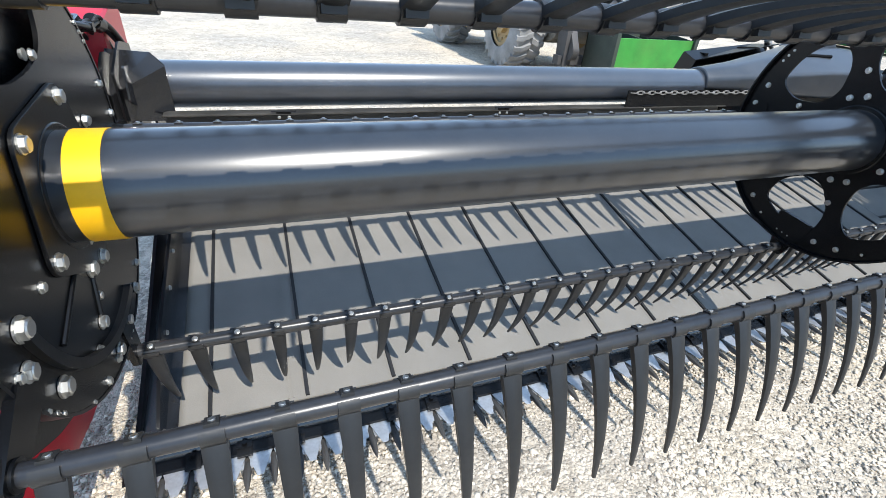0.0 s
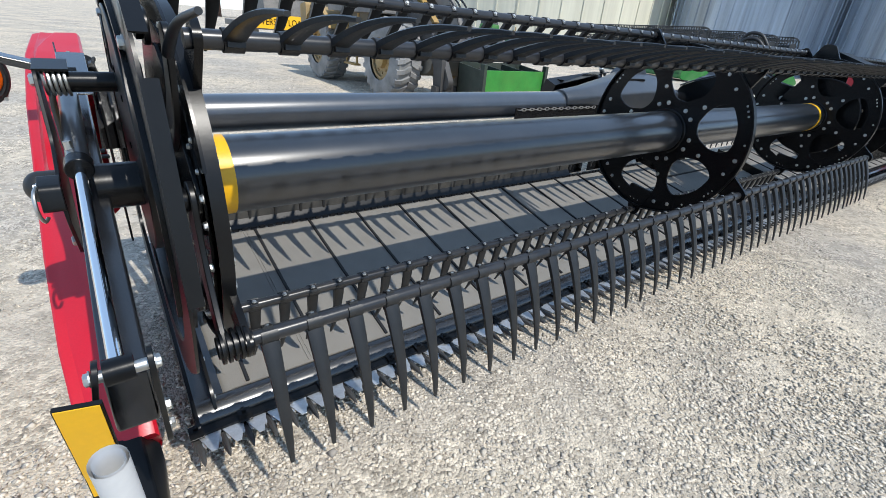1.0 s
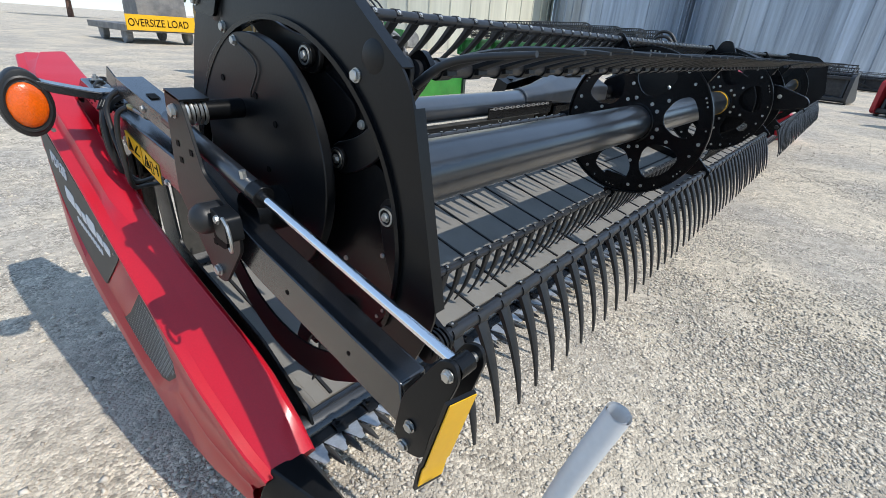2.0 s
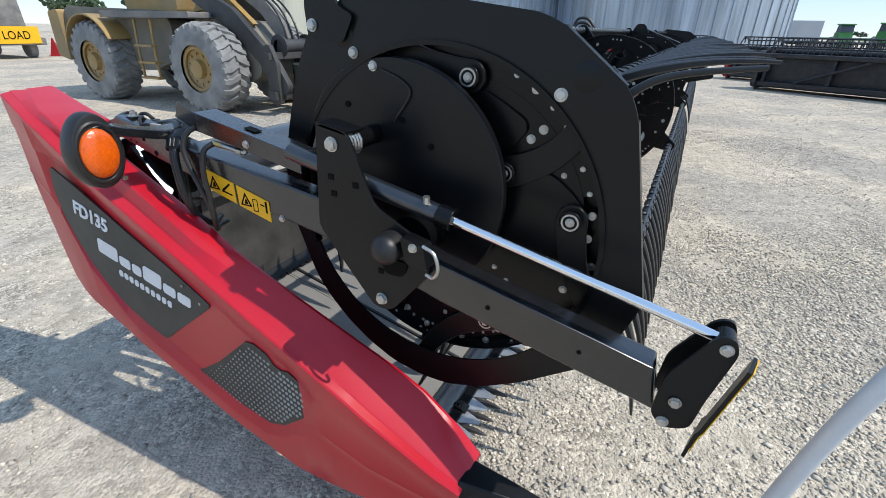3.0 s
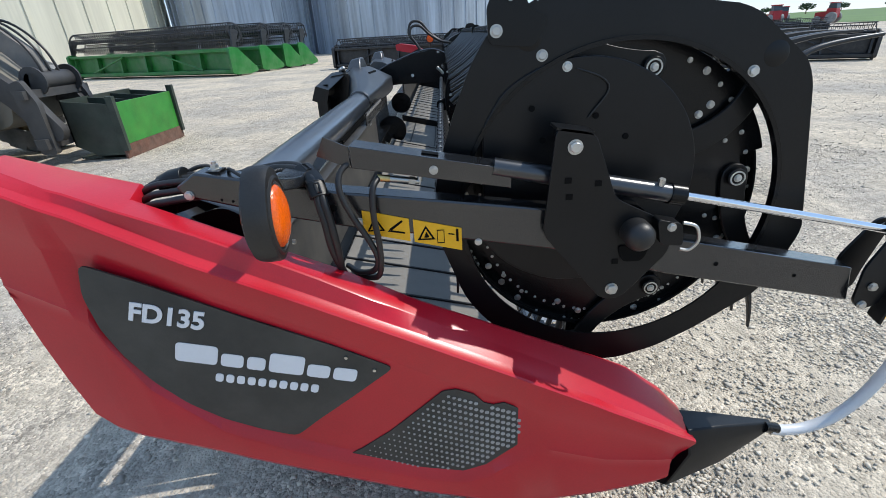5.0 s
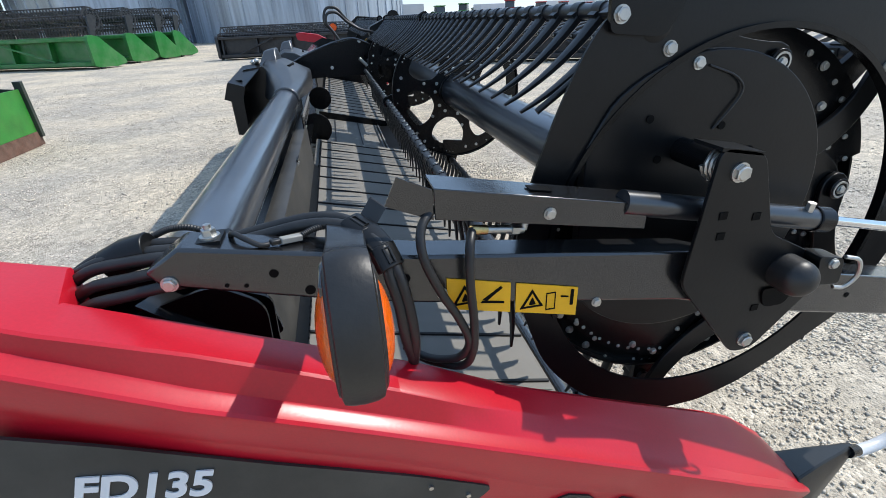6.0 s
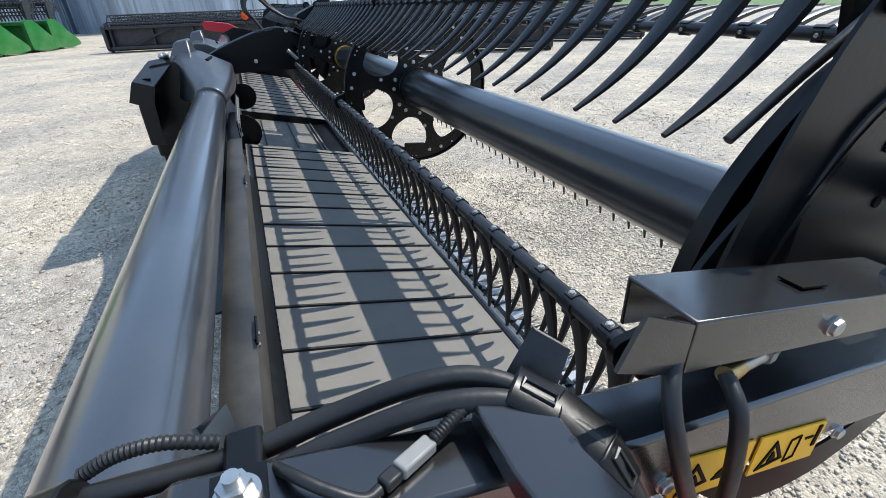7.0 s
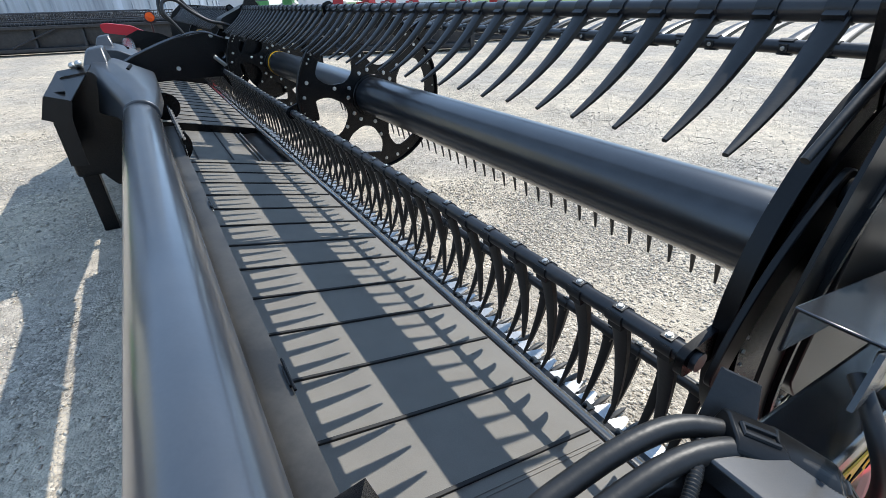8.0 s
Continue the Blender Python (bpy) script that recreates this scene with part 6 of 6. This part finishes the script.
def wheel_loader():
    t = thing("wheel_loader", "dusty faded yellow articulated wheel loader with grey tyres", "wheel loader")
    cx, r, w = 5.30, 0.76, 0.58
    for y in (7.62, 10.85):
        wheel(t, cx - 0.80, y, r, w, -1)
        wheel(t, cx + 0.95, y, r, w, 1)
    bm = bmesh.new()
    for y in (7.62, 10.85):
        cyl(bm, (cx - 0.6, y, r), (cx + 0.7, y, r), 0.20, seg=20)
    part("axle", bm, LOADER_GREY, t)
    bm = bmesh.new()
    prism(bm, rounded([(6.75, 0.62), (6.6, 1.1), (7.1, 1.55), (8.2, 1.6), (8.6, 1.35), (9.0, 1.35), (9.0, 0.62), (8.4, 0.5), (7.2, 0.5)], 0.1), cx - 0.45, cx + 0.55)
    part("front_frame", bm, LOADER_DUSTY, t, bevel=0.02)
    bm = bmesh.new()
    prism(bm, rounded([(8.75, 0.85), (8.75, 1.55), (9.2, 1.72), (12.2, 1.80), (12.45, 1.6), (12.45, 0.75), (11.7, 0.62), (9.6, 0.62)], 0.12), cx - 0.62, cx + 0.72)
    part("engine_body", bm, LOADER_DUSTY, t, bevel=0.03)
    bm = bmesh.new()
    prism(bm, rounded([(12.35, 0.7), (12.35, 1.75), (12.75, 1.70), (12.8, 0.8)], 0.08), cx - 0.75, cx + 0.85)
    part("counterweight", bm, LOADER_YELLOW, t, bevel=0.03)
    bm = bmesh.new()
    prism(bm, rounded([(8.65, 1.68), (8.55, 2.2), (8.75, 3.2), (10.1, 3.25), (10.25, 2.2), (10.2, 1.7)], 0.08), cx - 0.5, cx + 0.6)
    part("cab", bm, LOADER_YELLOW, t, bevel=0.03)
    bm = bmesh.new()
    prism(bm, rounded([(8.7, 2.25), (8.85, 3.1), (9.35, 3.12), (9.35, 2.25)], 0.05), cx - 0.512, cx - 0.50)
    part("side_window", bm, GLASS_DARK, t)
    bm = bmesh.new()
    prism(bm, rounded([(7.75, 1.58), (10.4, 1.58), (10.4, 1.70), (7.75, 1.68)], 0.02), cx - 0.95, cx + 1.05)
    part("running_board", bm, LOADER_GREY, t, bevel=0.01)
    for y in (8.95, 9.45):
        bm = bmesh.new()
        sweep(bm, [(cx - 0.88, y, 1.55), (cx - 0.92, y, 0.95), (cx - 0.92, y, 0.50)], 0.025, 10)
        part("ladder_rail", bm, LOADER_YELLOW, t)
    for z in (0.52, 0.80, 1.10):
        bm = bmesh.new()
        box(bm, cx - 0.98, cx - 0.84, 8.93, 9.47, z - 0.02, z + 0.02)
        part("ladder_step", bm, LOADER_YELLOW, t)
    # mudguards
    for y, a0, a1 in ((10.85, 30, 150),):
        bm = bmesh.new()
        prism(bm, arc(y, r, r + 0.13, a0, a1, 16) + arc(y, r, r + 0.10, a1, a0, 16), cx - 1.08, cx - 0.52)
        part("mudguard", bm, LOADER_YELLOW, t)
    # lift arms, tilt link, rams
    for x in (cx - 0.42, cx + 0.42):
        bm = bmesh.new()
        prism(bm, rounded([(8.35, 1.95), (8.15, 2.15), (7.2, 1.75), (6.35, 0.98), (6.05, 0.50), (6.15, 0.34), (6.42, 0.48), (6.70, 0.88), (7.35, 1.40)], 0.08), x - 0.06, x + 0.06)
        part("lift_arm", bm, LOADER_BLACK, t, bevel=0.012)
        bm = bmesh.new()
        cyl(bm, (x + 0.13, 7.9, 1.05), (x + 0.13, 7.1, 1.25), 0.075, seg=18)
        cyl(bm, (x + 0.13, 7.1, 1.25), (x + 0.13, 6.75, 1.02), 0.04, seg=14)
        part("lift_ram", bm, LOADER_GREY, t)
    bm = bmesh.new()
    prism(bm, rounded([(7.5, 2.25), (7.0, 2.05), (6.45, 1.55), (6.35, 1.25), (6.55, 1.22), (6.95, 1.68), (7.55, 2.05)], 0.06), cx - 0.06, cx + 0.08)
    part("bell_crank", bm, LOADER_GREY, t, bevel=0.012)
    bm = bmesh.new()
    cyl(bm, (cx, 8.6, 1.95), (cx, 7.8, 2.15), 0.08, seg=18)
    cyl(bm, (cx, 7.8, 2.15), (cx, 7.2, 2.1), 0.045, seg=14)
    part("tilt_ram", bm, LOADER_GREY, t)
    bm = bmesh.new()
    for dx in (-0.1, 0.05, 0.2):
        sweep(bm, spline([(cx + dx, 7.4, 1.9), (cx + dx + 0.05, 6.9, 1.95), (cx + dx, 6.45, 1.6), (cx + dx, 6.3, 1.1)], 6), 0.018, 8)
    part("hose_set", bm, HOSE, t)
    bm = bmesh.new()
    for x in (cx - 0.55, cx + 0.45):
        prism(bm, rounded([(6.45, 0.2), (6.52, 1.15), (6.35, 1.2), (6.22, 0.9), (6.22, 0.2)], 0.05), x, x + 0.09)
    box(bm, cx - 0.62, cx + 0.62, 6.26, 6.42, 0.28, 0.42)
    box(bm, cx - 0.62, cx + 0.62, 6.30, 6.42, 0.95, 1.06)
    part("coupler", bm, LOADER_BLACK, t, bevel=0.01)
    bm = bmesh.new()
    cyl(bm, (cx - 0.28, 6.38, 1.16), (cx + 0.40, 6.38, 1.16), 0.12, seg=20)
    for x in (cx - 0.28, cx + 0.37):
        cyl(bm, (x, 6.38, 1.16), (x + 0.03, 6.38, 1.16), 0.19, seg=24)
    part("winch_drum", bm, LOADER_BLACK, t, "black drum on the coupler")
    bm = bmesh.new()
    prism(bm, rounded([(8.5, 1.7), (8.0, 2.05), (7.5, 1.95), (6.9, 1.5), (7.1, 1.45), (7.8, 1.75)], 0.05), cx - 0.30, cx - 0.18)
    part("boom_cheek", bm, LOADER_YELLOW, t, bevel=0.012)


wheel_loader()


def ballast_box():
    t = thing("push_bucket", "scuffed green steel push bucket with a rusty lower edge", "loader bucket")
    x0, x1, y0, y1 = 5.16, 6.78, 5.52, 6.25
    bm = bmesh.new()
    box(bm, x0, x1, y0, y0 + 0.02, 0.20, 0.80)
    part("front_plate", bm, WORN_GREEN, t, bevel=0.004)
    bm = bmesh.new()
    box(bm, x0 - 0.012, x1 + 0.012, y0 - 0.008, y0 + 0.03, 0.0, 0.20)
    part("wear_edge", bm, RUST, t, "rust-brown scraped wear edge", bevel=0.004)
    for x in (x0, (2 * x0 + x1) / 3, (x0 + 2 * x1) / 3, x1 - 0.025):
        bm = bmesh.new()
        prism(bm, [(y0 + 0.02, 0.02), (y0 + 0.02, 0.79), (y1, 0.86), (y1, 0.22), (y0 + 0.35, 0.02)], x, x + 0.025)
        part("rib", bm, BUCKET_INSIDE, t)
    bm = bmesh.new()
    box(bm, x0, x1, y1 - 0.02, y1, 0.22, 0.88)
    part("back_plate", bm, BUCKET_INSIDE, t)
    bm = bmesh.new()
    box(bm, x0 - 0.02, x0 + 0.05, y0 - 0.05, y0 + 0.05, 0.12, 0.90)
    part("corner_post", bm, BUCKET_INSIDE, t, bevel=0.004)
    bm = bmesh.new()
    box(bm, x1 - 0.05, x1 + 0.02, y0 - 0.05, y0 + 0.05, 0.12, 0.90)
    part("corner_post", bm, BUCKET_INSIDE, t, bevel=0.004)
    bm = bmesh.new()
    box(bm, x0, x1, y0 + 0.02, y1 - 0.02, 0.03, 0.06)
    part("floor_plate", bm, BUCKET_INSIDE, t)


ballast_box()


def parked_header(length, body, end_paint, label, group, lift=1.30, tall=1.25):
    """A parked crop header along +x, its back to +y; origin at one end on the ground. lift: height of the reel's axis."""
    t = thing("parked_header", label, "header", group)
    bm = bmesh.new()
    prism(bm, rounded([(-0.26, 0.22), (-0.26, tall - 0.10), (-0.32, tall - 0.08), (-0.36, 0.20), (-0.9, 0.06), (-1.1, 0.06), (-1.1, 0.02), (-0.42, 0.08)], 0.02), 0.12, length - 0.12)
    part("back_sheet", bm, body, t)
    bm = bmesh.new()
    box(bm, 0.08, length - 0.08, -0.34, 0.10, tall - 0.14, tall)
    part("top_beam", bm, body, t, bevel=0.02)
    bm = bmesh.new()
    box(bm, 0.08, length - 0.08, -0.40, 0.10, 0.14, 0.32)
    part("low_beam", bm, body, t, bevel=0.03)
    n = max(3, int(length / 2.1))
    for i in range(n + 1):
        x = 0.3 + (length - 0.6) * i / n
        bm = bmesh.new()
        prism(bm, [(-0.255, 0.30), (-0.255, tall - 0.12), (-0.06, tall - 0.12), (0.04, 0.30)], x - 0.05, x + 0.05)
        part("upright", bm, body, t)
    for x0, x1 in ((length * 0.62, length * 0.84), (length * 0.38, length * 0.16)):
        bm = bmesh.new()
        sweep(bm, [(x0, 0.10, tall - 0.16), (x1, 0.16, 0.34)], 0.045, 8)
        part("brace", bm, body, t)
    for x in (0.0, length - 0.16):
        bm = bmesh.new()
        prism(bm, rounded([(0.22, 0.16), (0.20, tall - 0.02), (0.02, tall + 0.10), (-0.40, tall + 0.02), (-0.95, tall * 0.62), (-1.50, 0.34), (-1.55, 0.14), (-1.0, 0.05), (0.0, 0.08)], 0.14, 4), x, x + 0.16)
        part("end_panel", bm, end_paint, t, bevel=0.04)
        bm = bmesh.new()
        prism(bm, rounded([(-0.10, tall - 0.05), (-0.22, lift + 0.10), (-0.50, lift + 0.16), (-0.72, lift + 0.02), (-0.60, lift - 0.12), (-0.25, tall - 0.10)], 0.08), x + 0.04, x + 0.12)
        part("reel_arm", bm, DARK_MACHINE, t)
        bm = bmesh.new()
        box(bm, x + 0.03, x + 0.13, -0.30, -0.10, 0.0, 0.12)
        part("skid", bm, DARK_MACHINE, t)
    bm = bmesh.new()
    cyl(bm, (0.2, -0.62, lift), (length - 0.2, -0.62, lift), 0.09, seg=14)
    part("reel_tube", bm, DARK_MACHINE, t)
    bm = bmesh.new()
    for k in range(6):
        a = math.tau * k / 6 + 0.3
        y, z = -0.62 + 0.46 * math.cos(a), lift + 0.46 * math.sin(a)
        cyl(bm, (0.2, y, z), (length - 0.2, y, z), 0.025, seg=8)
        x = 0.25
        while x < length - 0.2:
            box(bm, x - 0.012, x + 0.012, y - 0.05, y + 0.01, z - 0.24, z)
            x += 0.17
    for i in range(4):
        x = 0.25 + (length - 0.5) * i / 3
        prism(bm, ring_outline(-0.62, lift, 0.46, 20), x, x + 0.02, [ring_outline(-0.62, lift, 0.38, 20)])
    part("reel", bm, DARK_MACHINE, t, "dark tined reel")
    return t


def put(t, x, y, heading):
    t.matrix_basis = pose(x, y, 0, 0, 0, heading)
    return t


green_header = parked_header(13.0, GREEN, GREEN, "parked green crop header with a raised dark tined reel", "row of green headers", 2.0, 1.28)
put(green_header, 22.9, 11.1, 67)
for x, y, h in ((25.7, 10.6, 67), (27.6, 9.9, 67), (29.3, 9.5, 67)):
    copy_thing(green_header, pose(x, y, 0, 0, 0, h))
dark_header = parked_header(8.6, DARK_MACHINE, DARK_MACHINE, "parked black crop header on the gravel yard", "row of black headers")
dark_header.matrix_basis = pose(12.4, -7.9, 0, 0, 0, 62) @ Matrix.Scale(0.80, 4)
for x, y, h, s in ((22.6, -0.45, 80, 1.0), (27.6, 0.2, 79, 1.0), (33.0, 0.6, 77, 1.0), (13.5, -12.6, 62, 0.76), (17.0, -13.2, 62, 0.76), (20.0, -12.0, 60, 0.76), (23.2, -14.6, 61, 0.76), (26.5, -13.4, 60, 0.76), (30.0, -16.0, 60, 0.76), (34.0, -15.0, 60, 0.76), (28.0, -22.0, 58, 0.76), (33.0, -24.0, 58, 0.76)):
    copy_thing(dark_header, pose(x, y, 0, 0, 0, h) @ Matrix.Scale(s, 4))
red_header = parked_header(8.5, DARK_MACHINE, FAR_RED, "parked black crop header with dark red end panels", "row of red headers")
red_header.matrix_basis = pose(16.0, -7.2, 0, 0, 0, 62) @ Matrix.Scale(0.80, 4)
for x, y, h in ((36.5, -2.0, 76), (38.0, -16.0, 60), (40.0, -25.0, 58), (46.0, -20.0, 58)):
    copy_thing(red_header, pose(x, y, 0, 0, 0, h) @ Matrix.Scale(0.76, 4))


def silo(name, label, cx, cy, r, height, material, ribs, corrugated):
    t = thing(name, label, "grain bin", kind="")
    bm = bmesh.new()
    seg, rows = ribs * 4, 2
    if corrugated:
        rows = int(height / 0.28)
    rings = []
    for j in range(rows + 1):
        z = height * j / rows
        rr = r + (0.02 * (j % 2) if corrugated else 0)
        rings.append([bm.verts.new((cx + rr * math.cos(math.tau * k / seg), cy + rr * math.sin(math.tau * k / seg), z)) for k in range(seg)])
    for q, s in zip(rings, rings[1:]):
        for k in range(seg):
            bm.faces.new((q[k], q[(k + 1) % seg], s[(k + 1) % seg], s[k]))
    part("wall", bm, material, t)
    bm = bmesh.new()
    cyl(bm, (cx, cy, height), (cx, cy, height + r * 0.45), r + 0.2, 0.6, seg=seg)
    part("roof", bm, material, t)
    mid = math.atan2(-cy, -cx)
    for k in range(ribs):
        a = math.tau * k / ribs
        if math.cos(a - mid) < 0.05:
            continue
        bm = bmesh.new()
        m = Matrix.Translation((cx, cy, 0)) @ Matrix.Rotation(a, 4, "Z")
        v = box(bm, r - 0.02, r + 0.09, -0.05, 0.05, 0, height)
        bmesh.ops.transform(bm, matrix=m, verts=v)
        part("stiffener", bm, material, t)
    return t


def polar(az, d):
    return d * math.cos(radians(az)) - 1.5, d * math.sin(radians(az)) + 0.3


silo("beige_storage_tank", "huge round beige sheet-metal tank with vertical ribs", *polar(42.5, 62), 15.0, 18.0, BEIGE, 48, False)
silo("grain_bin", "tall galvanised corrugated grain bin with vertical stiffeners", *polar(21.5, 58), 6.8, 19.0, GALV, 40, True)
silo("grain_bin", "wide galvanised corrugated grain bin with vertical stiffeners", *polar(4.0, 62), 12.2, 21.0, GALV, 56, True)


def far_tractor(x, y, h, material, label, s=1.0):
    t = thing("far_tractor", label, "tractor")
    bm = bmesh.new()
    prism(bm, rounded([(-1.6, 0.6), (-1.6, 1.5), (-0.2, 1.6), (-0.2, 0.6)], 0.1), -0.45, 0.45)
    part("hood", bm, material, t, bevel=0.05)
    bm = bmesh.new()
    prism(bm, rounded([(-0.2, 0.7), (-0.1, 2.0), (1.1, 2.0), (1.3, 0.7)], 0.1), -0.6, 0.6)
    part("cab_base", bm, material, t, bevel=0.05)
    bm = bmesh.new()
    prism(bm, rounded([(0.0, 1.95), (0.1, 2.65), (1.0, 2.65), (1.1, 1.95)], 0.08), -0.55, 0.55)
    part("cab_glass", bm, GLASS_DARK, t, bevel=0.04)
    bm = bmesh.new()
    box(bm, -0.65, 0.65, 0.0, 1.1, 2.65, 2.78)
    part("roof", bm, material, t, bevel=0.04)
    for xx in (-0.75, 0.75):
        for yy, r in ((-1.1, 0.5), (0.75, 0.75)):
            bm = bmesh.new()
            cyl(bm, (xx - 0.2, yy, r), (xx + 0.2, yy, r), r, seg=22)
            part("tyre", bm, TYRE, t, bevel=0.06)
    t.matrix_basis = pose(x, y, 0, 0, 0, h) @ Matrix.Scale(s, 4)
    return t


far_tractor(33.5, 33.0, 60, LOADER_YELLOW, "distant yellow tractor beside the storage tank")
far_tractor(38.0, 18.5, 110, LOADER_YELLOW, "distant yellow loader tractor near the grain bins")
far_tractor(28.0, 31.0, 20, GREEN, "distant green tractor beside the storage tank")
far_tractor(58.0, -11.6, 100, GREEN, "distant green tractor with yellow wheels on the far yard", 0.9)
far_tractor(66.0, -17.0, 60, GREEN, "distant green combine on the far yard", 1.0)
for x, y, h, k in ((58.0, -20.5, 70, 1.0), (60.0, -25.0, 110, 0.9), (66.0, -31.0, 100, 0.9), (70.0, -37.0, 95, 0.85), (64.0, -42.0, 80, 0.85), (74.0, -50.0, 60, 0.8), (60.0, -46.0, 120, 0.8)):
    far_tractor(x, y, h, FAR_RED, "distant red machine in the row on the far yard", k)


def box_trailer(x, y, heading, length):
    t = thing("box_trailer", "pale box trailer parked on the far yard", "trailer", "pale trailers on the far yard")
    bm = bmesh.new()
    box(bm, 0, length, -1.2, 1.2, 0.9, 2.9)
    part("box_body", bm, TRAILER, t, bevel=0.04)
    for wx in (length * 0.12, length * 0.78, length * 0.90):
        for wy in (-1.0, 1.0):
            bm = bmesh.new()
            cyl(bm, (wx, wy - 0.14, 0.48), (wx, wy + 0.14, 0.48), 0.48, seg=18)
            part("tyre", bm, TYRE, t, bevel=0.04)
    bm = bmesh.new()
    box(bm, 0.2, length - 0.2, -0.5, 0.5, 0.6, 0.9)
    part("chassis", bm, DARK_MACHINE, t)
    put(t, x, y, heading)


box_trailer(64.0, -6.6, -84, 4.2)
box_trailer(80.0, -34.0, -70, 9.0)
box_trailer(86.0, -46.0, -60, 8.0)
box_trailer(84.0, -24.0, -75, 7.0)


def sign_trailer():
    t = thing("oversize_load_sign", "yellow OVERSIZE LOAD banner board on a low grey trailer", "sign")
    bm = bmesh.new()
    box(bm, 6.95, 10.1, 25.98, 26.02, 0.62, 1.30)
    part("board", bm, YELLOW, t)
    font = bpy.data.curves.new("sign_words", "FONT")
    font.body, font.size, font.extrude = "OVERSIZE LOAD", 0.46, 0.004
    tmp = new("sign_curve", font)
    bpy.context.view_layer.update()
    me = bpy.data.meshes.new_from_object(tmp.evaluated_get(bpy.context.evaluated_depsgraph_get()))
    bpy.data.objects.remove(tmp)
    me.materials.append(INK)
    w = new("sign_words", me)
    w.parent = t
    w.matrix_basis = pose(7.02, 25.97, 0.80, 90, 0, 0) @ Matrix.Diagonal((0.80, 1, 1, 1))
    bm = bmesh.new()
    box(bm, 6.9, 10.3, 26.03, 32.0, 0.55, 0.85)
    part("trailer_bed", bm, LOADER_GREY, t, bevel=0.02)
    for x in (7.2, 10.0):
        for y in (27.0, 30.5):
            bm = bmesh.new()
            cyl(bm, (x - 0.15, y, 0.4), (x + 0.15, y, 0.4), 0.4, seg=20)
            part("tyre", bm, TYRE, t, bevel=0.04)
    bm = bmesh.new()
    prism(bm, rounded([(26.2, 0.85), (26.3, 2.6), (28.0, 2.6), (28.2, 0.85)], 0.1), 7.6, 9.8)
    part("cab", bm, LOADER_GREY, t, bevel=0.05)
    c = thing("safety_cone", "small red warning cone standing on the gravel", "cone")
    bm = bmesh.new()
    cyl(bm, (11.2, 27.5, 0.02), (11.2, 27.5, 0.80), 0.28, 0.03, seg=4)
    cyl(bm, (11.2, 27.5, 0.0), (11.2, 27.5, 0.03), 0.32, seg=16)
    part("body", bm, FAR_RED, c)


sign_trailer()


def tree(x, y, h, seed):
    rng = random.Random(seed)
    t = thing("tree", "far green shade tree on the horizon", "tree", "trees on the horizon")
    bm = bmesh.new()
    sweep(bm, [(x, y, 0), (x + 0.1, y, h * 0.3), (x, y, h * 0.6)], 0.3, 8, radii=[0.045 * h, 0.032 * h, 0.015 * h])
    for k in range(5):
        a = rng.uniform(0, 6.28)
        sweep(bm, [(x, y, h * 0.35), (x + math.cos(a) * h * 0.2, y + math.sin(a) * h * 0.2, h * 0.65)], 0.1, 6, radii=[0.018 * h, 0.007 * h])
    part("trunk", bm, RUST, t)
    bm = bmesh.new()
    for k in range(240):
        a, b, rr = rng.uniform(0, 6.28), rng.uniform(-0.6, 1), rng.random() ** 0.5
        c = Vector((x + math.cos(a) * rr * h * 0.62, y + math.sin(a) * rr * h * 0.62, h * (0.55 + 0.42 * b * (1 - 0.6 * rr))))
        v = bmesh.ops.create_icosphere(bm, subdivisions=1, radius=h * rng.uniform(0.03, 0.065), matrix=Matrix.Translation(c))["verts"]
        for q in v:
            q.co += Vector((rng.uniform(-1, 1), rng.uniform(-1, 1), rng.uniform(-1, 1))) * h * 0.018
    part("crown", bm, LEAF, t)


for i in range(34):
    az = -7 - i * 2.1 + random.uniform(-1, 1)
    tree(*polar(az, random.uniform(300, 420)), random.uniform(3.0, 6.5), 100 + i)
for i in range(5):
    tree(*polar(56 + i * 7, random.uniform(90, 140)), random.uniform(7, 11), 200 + i)
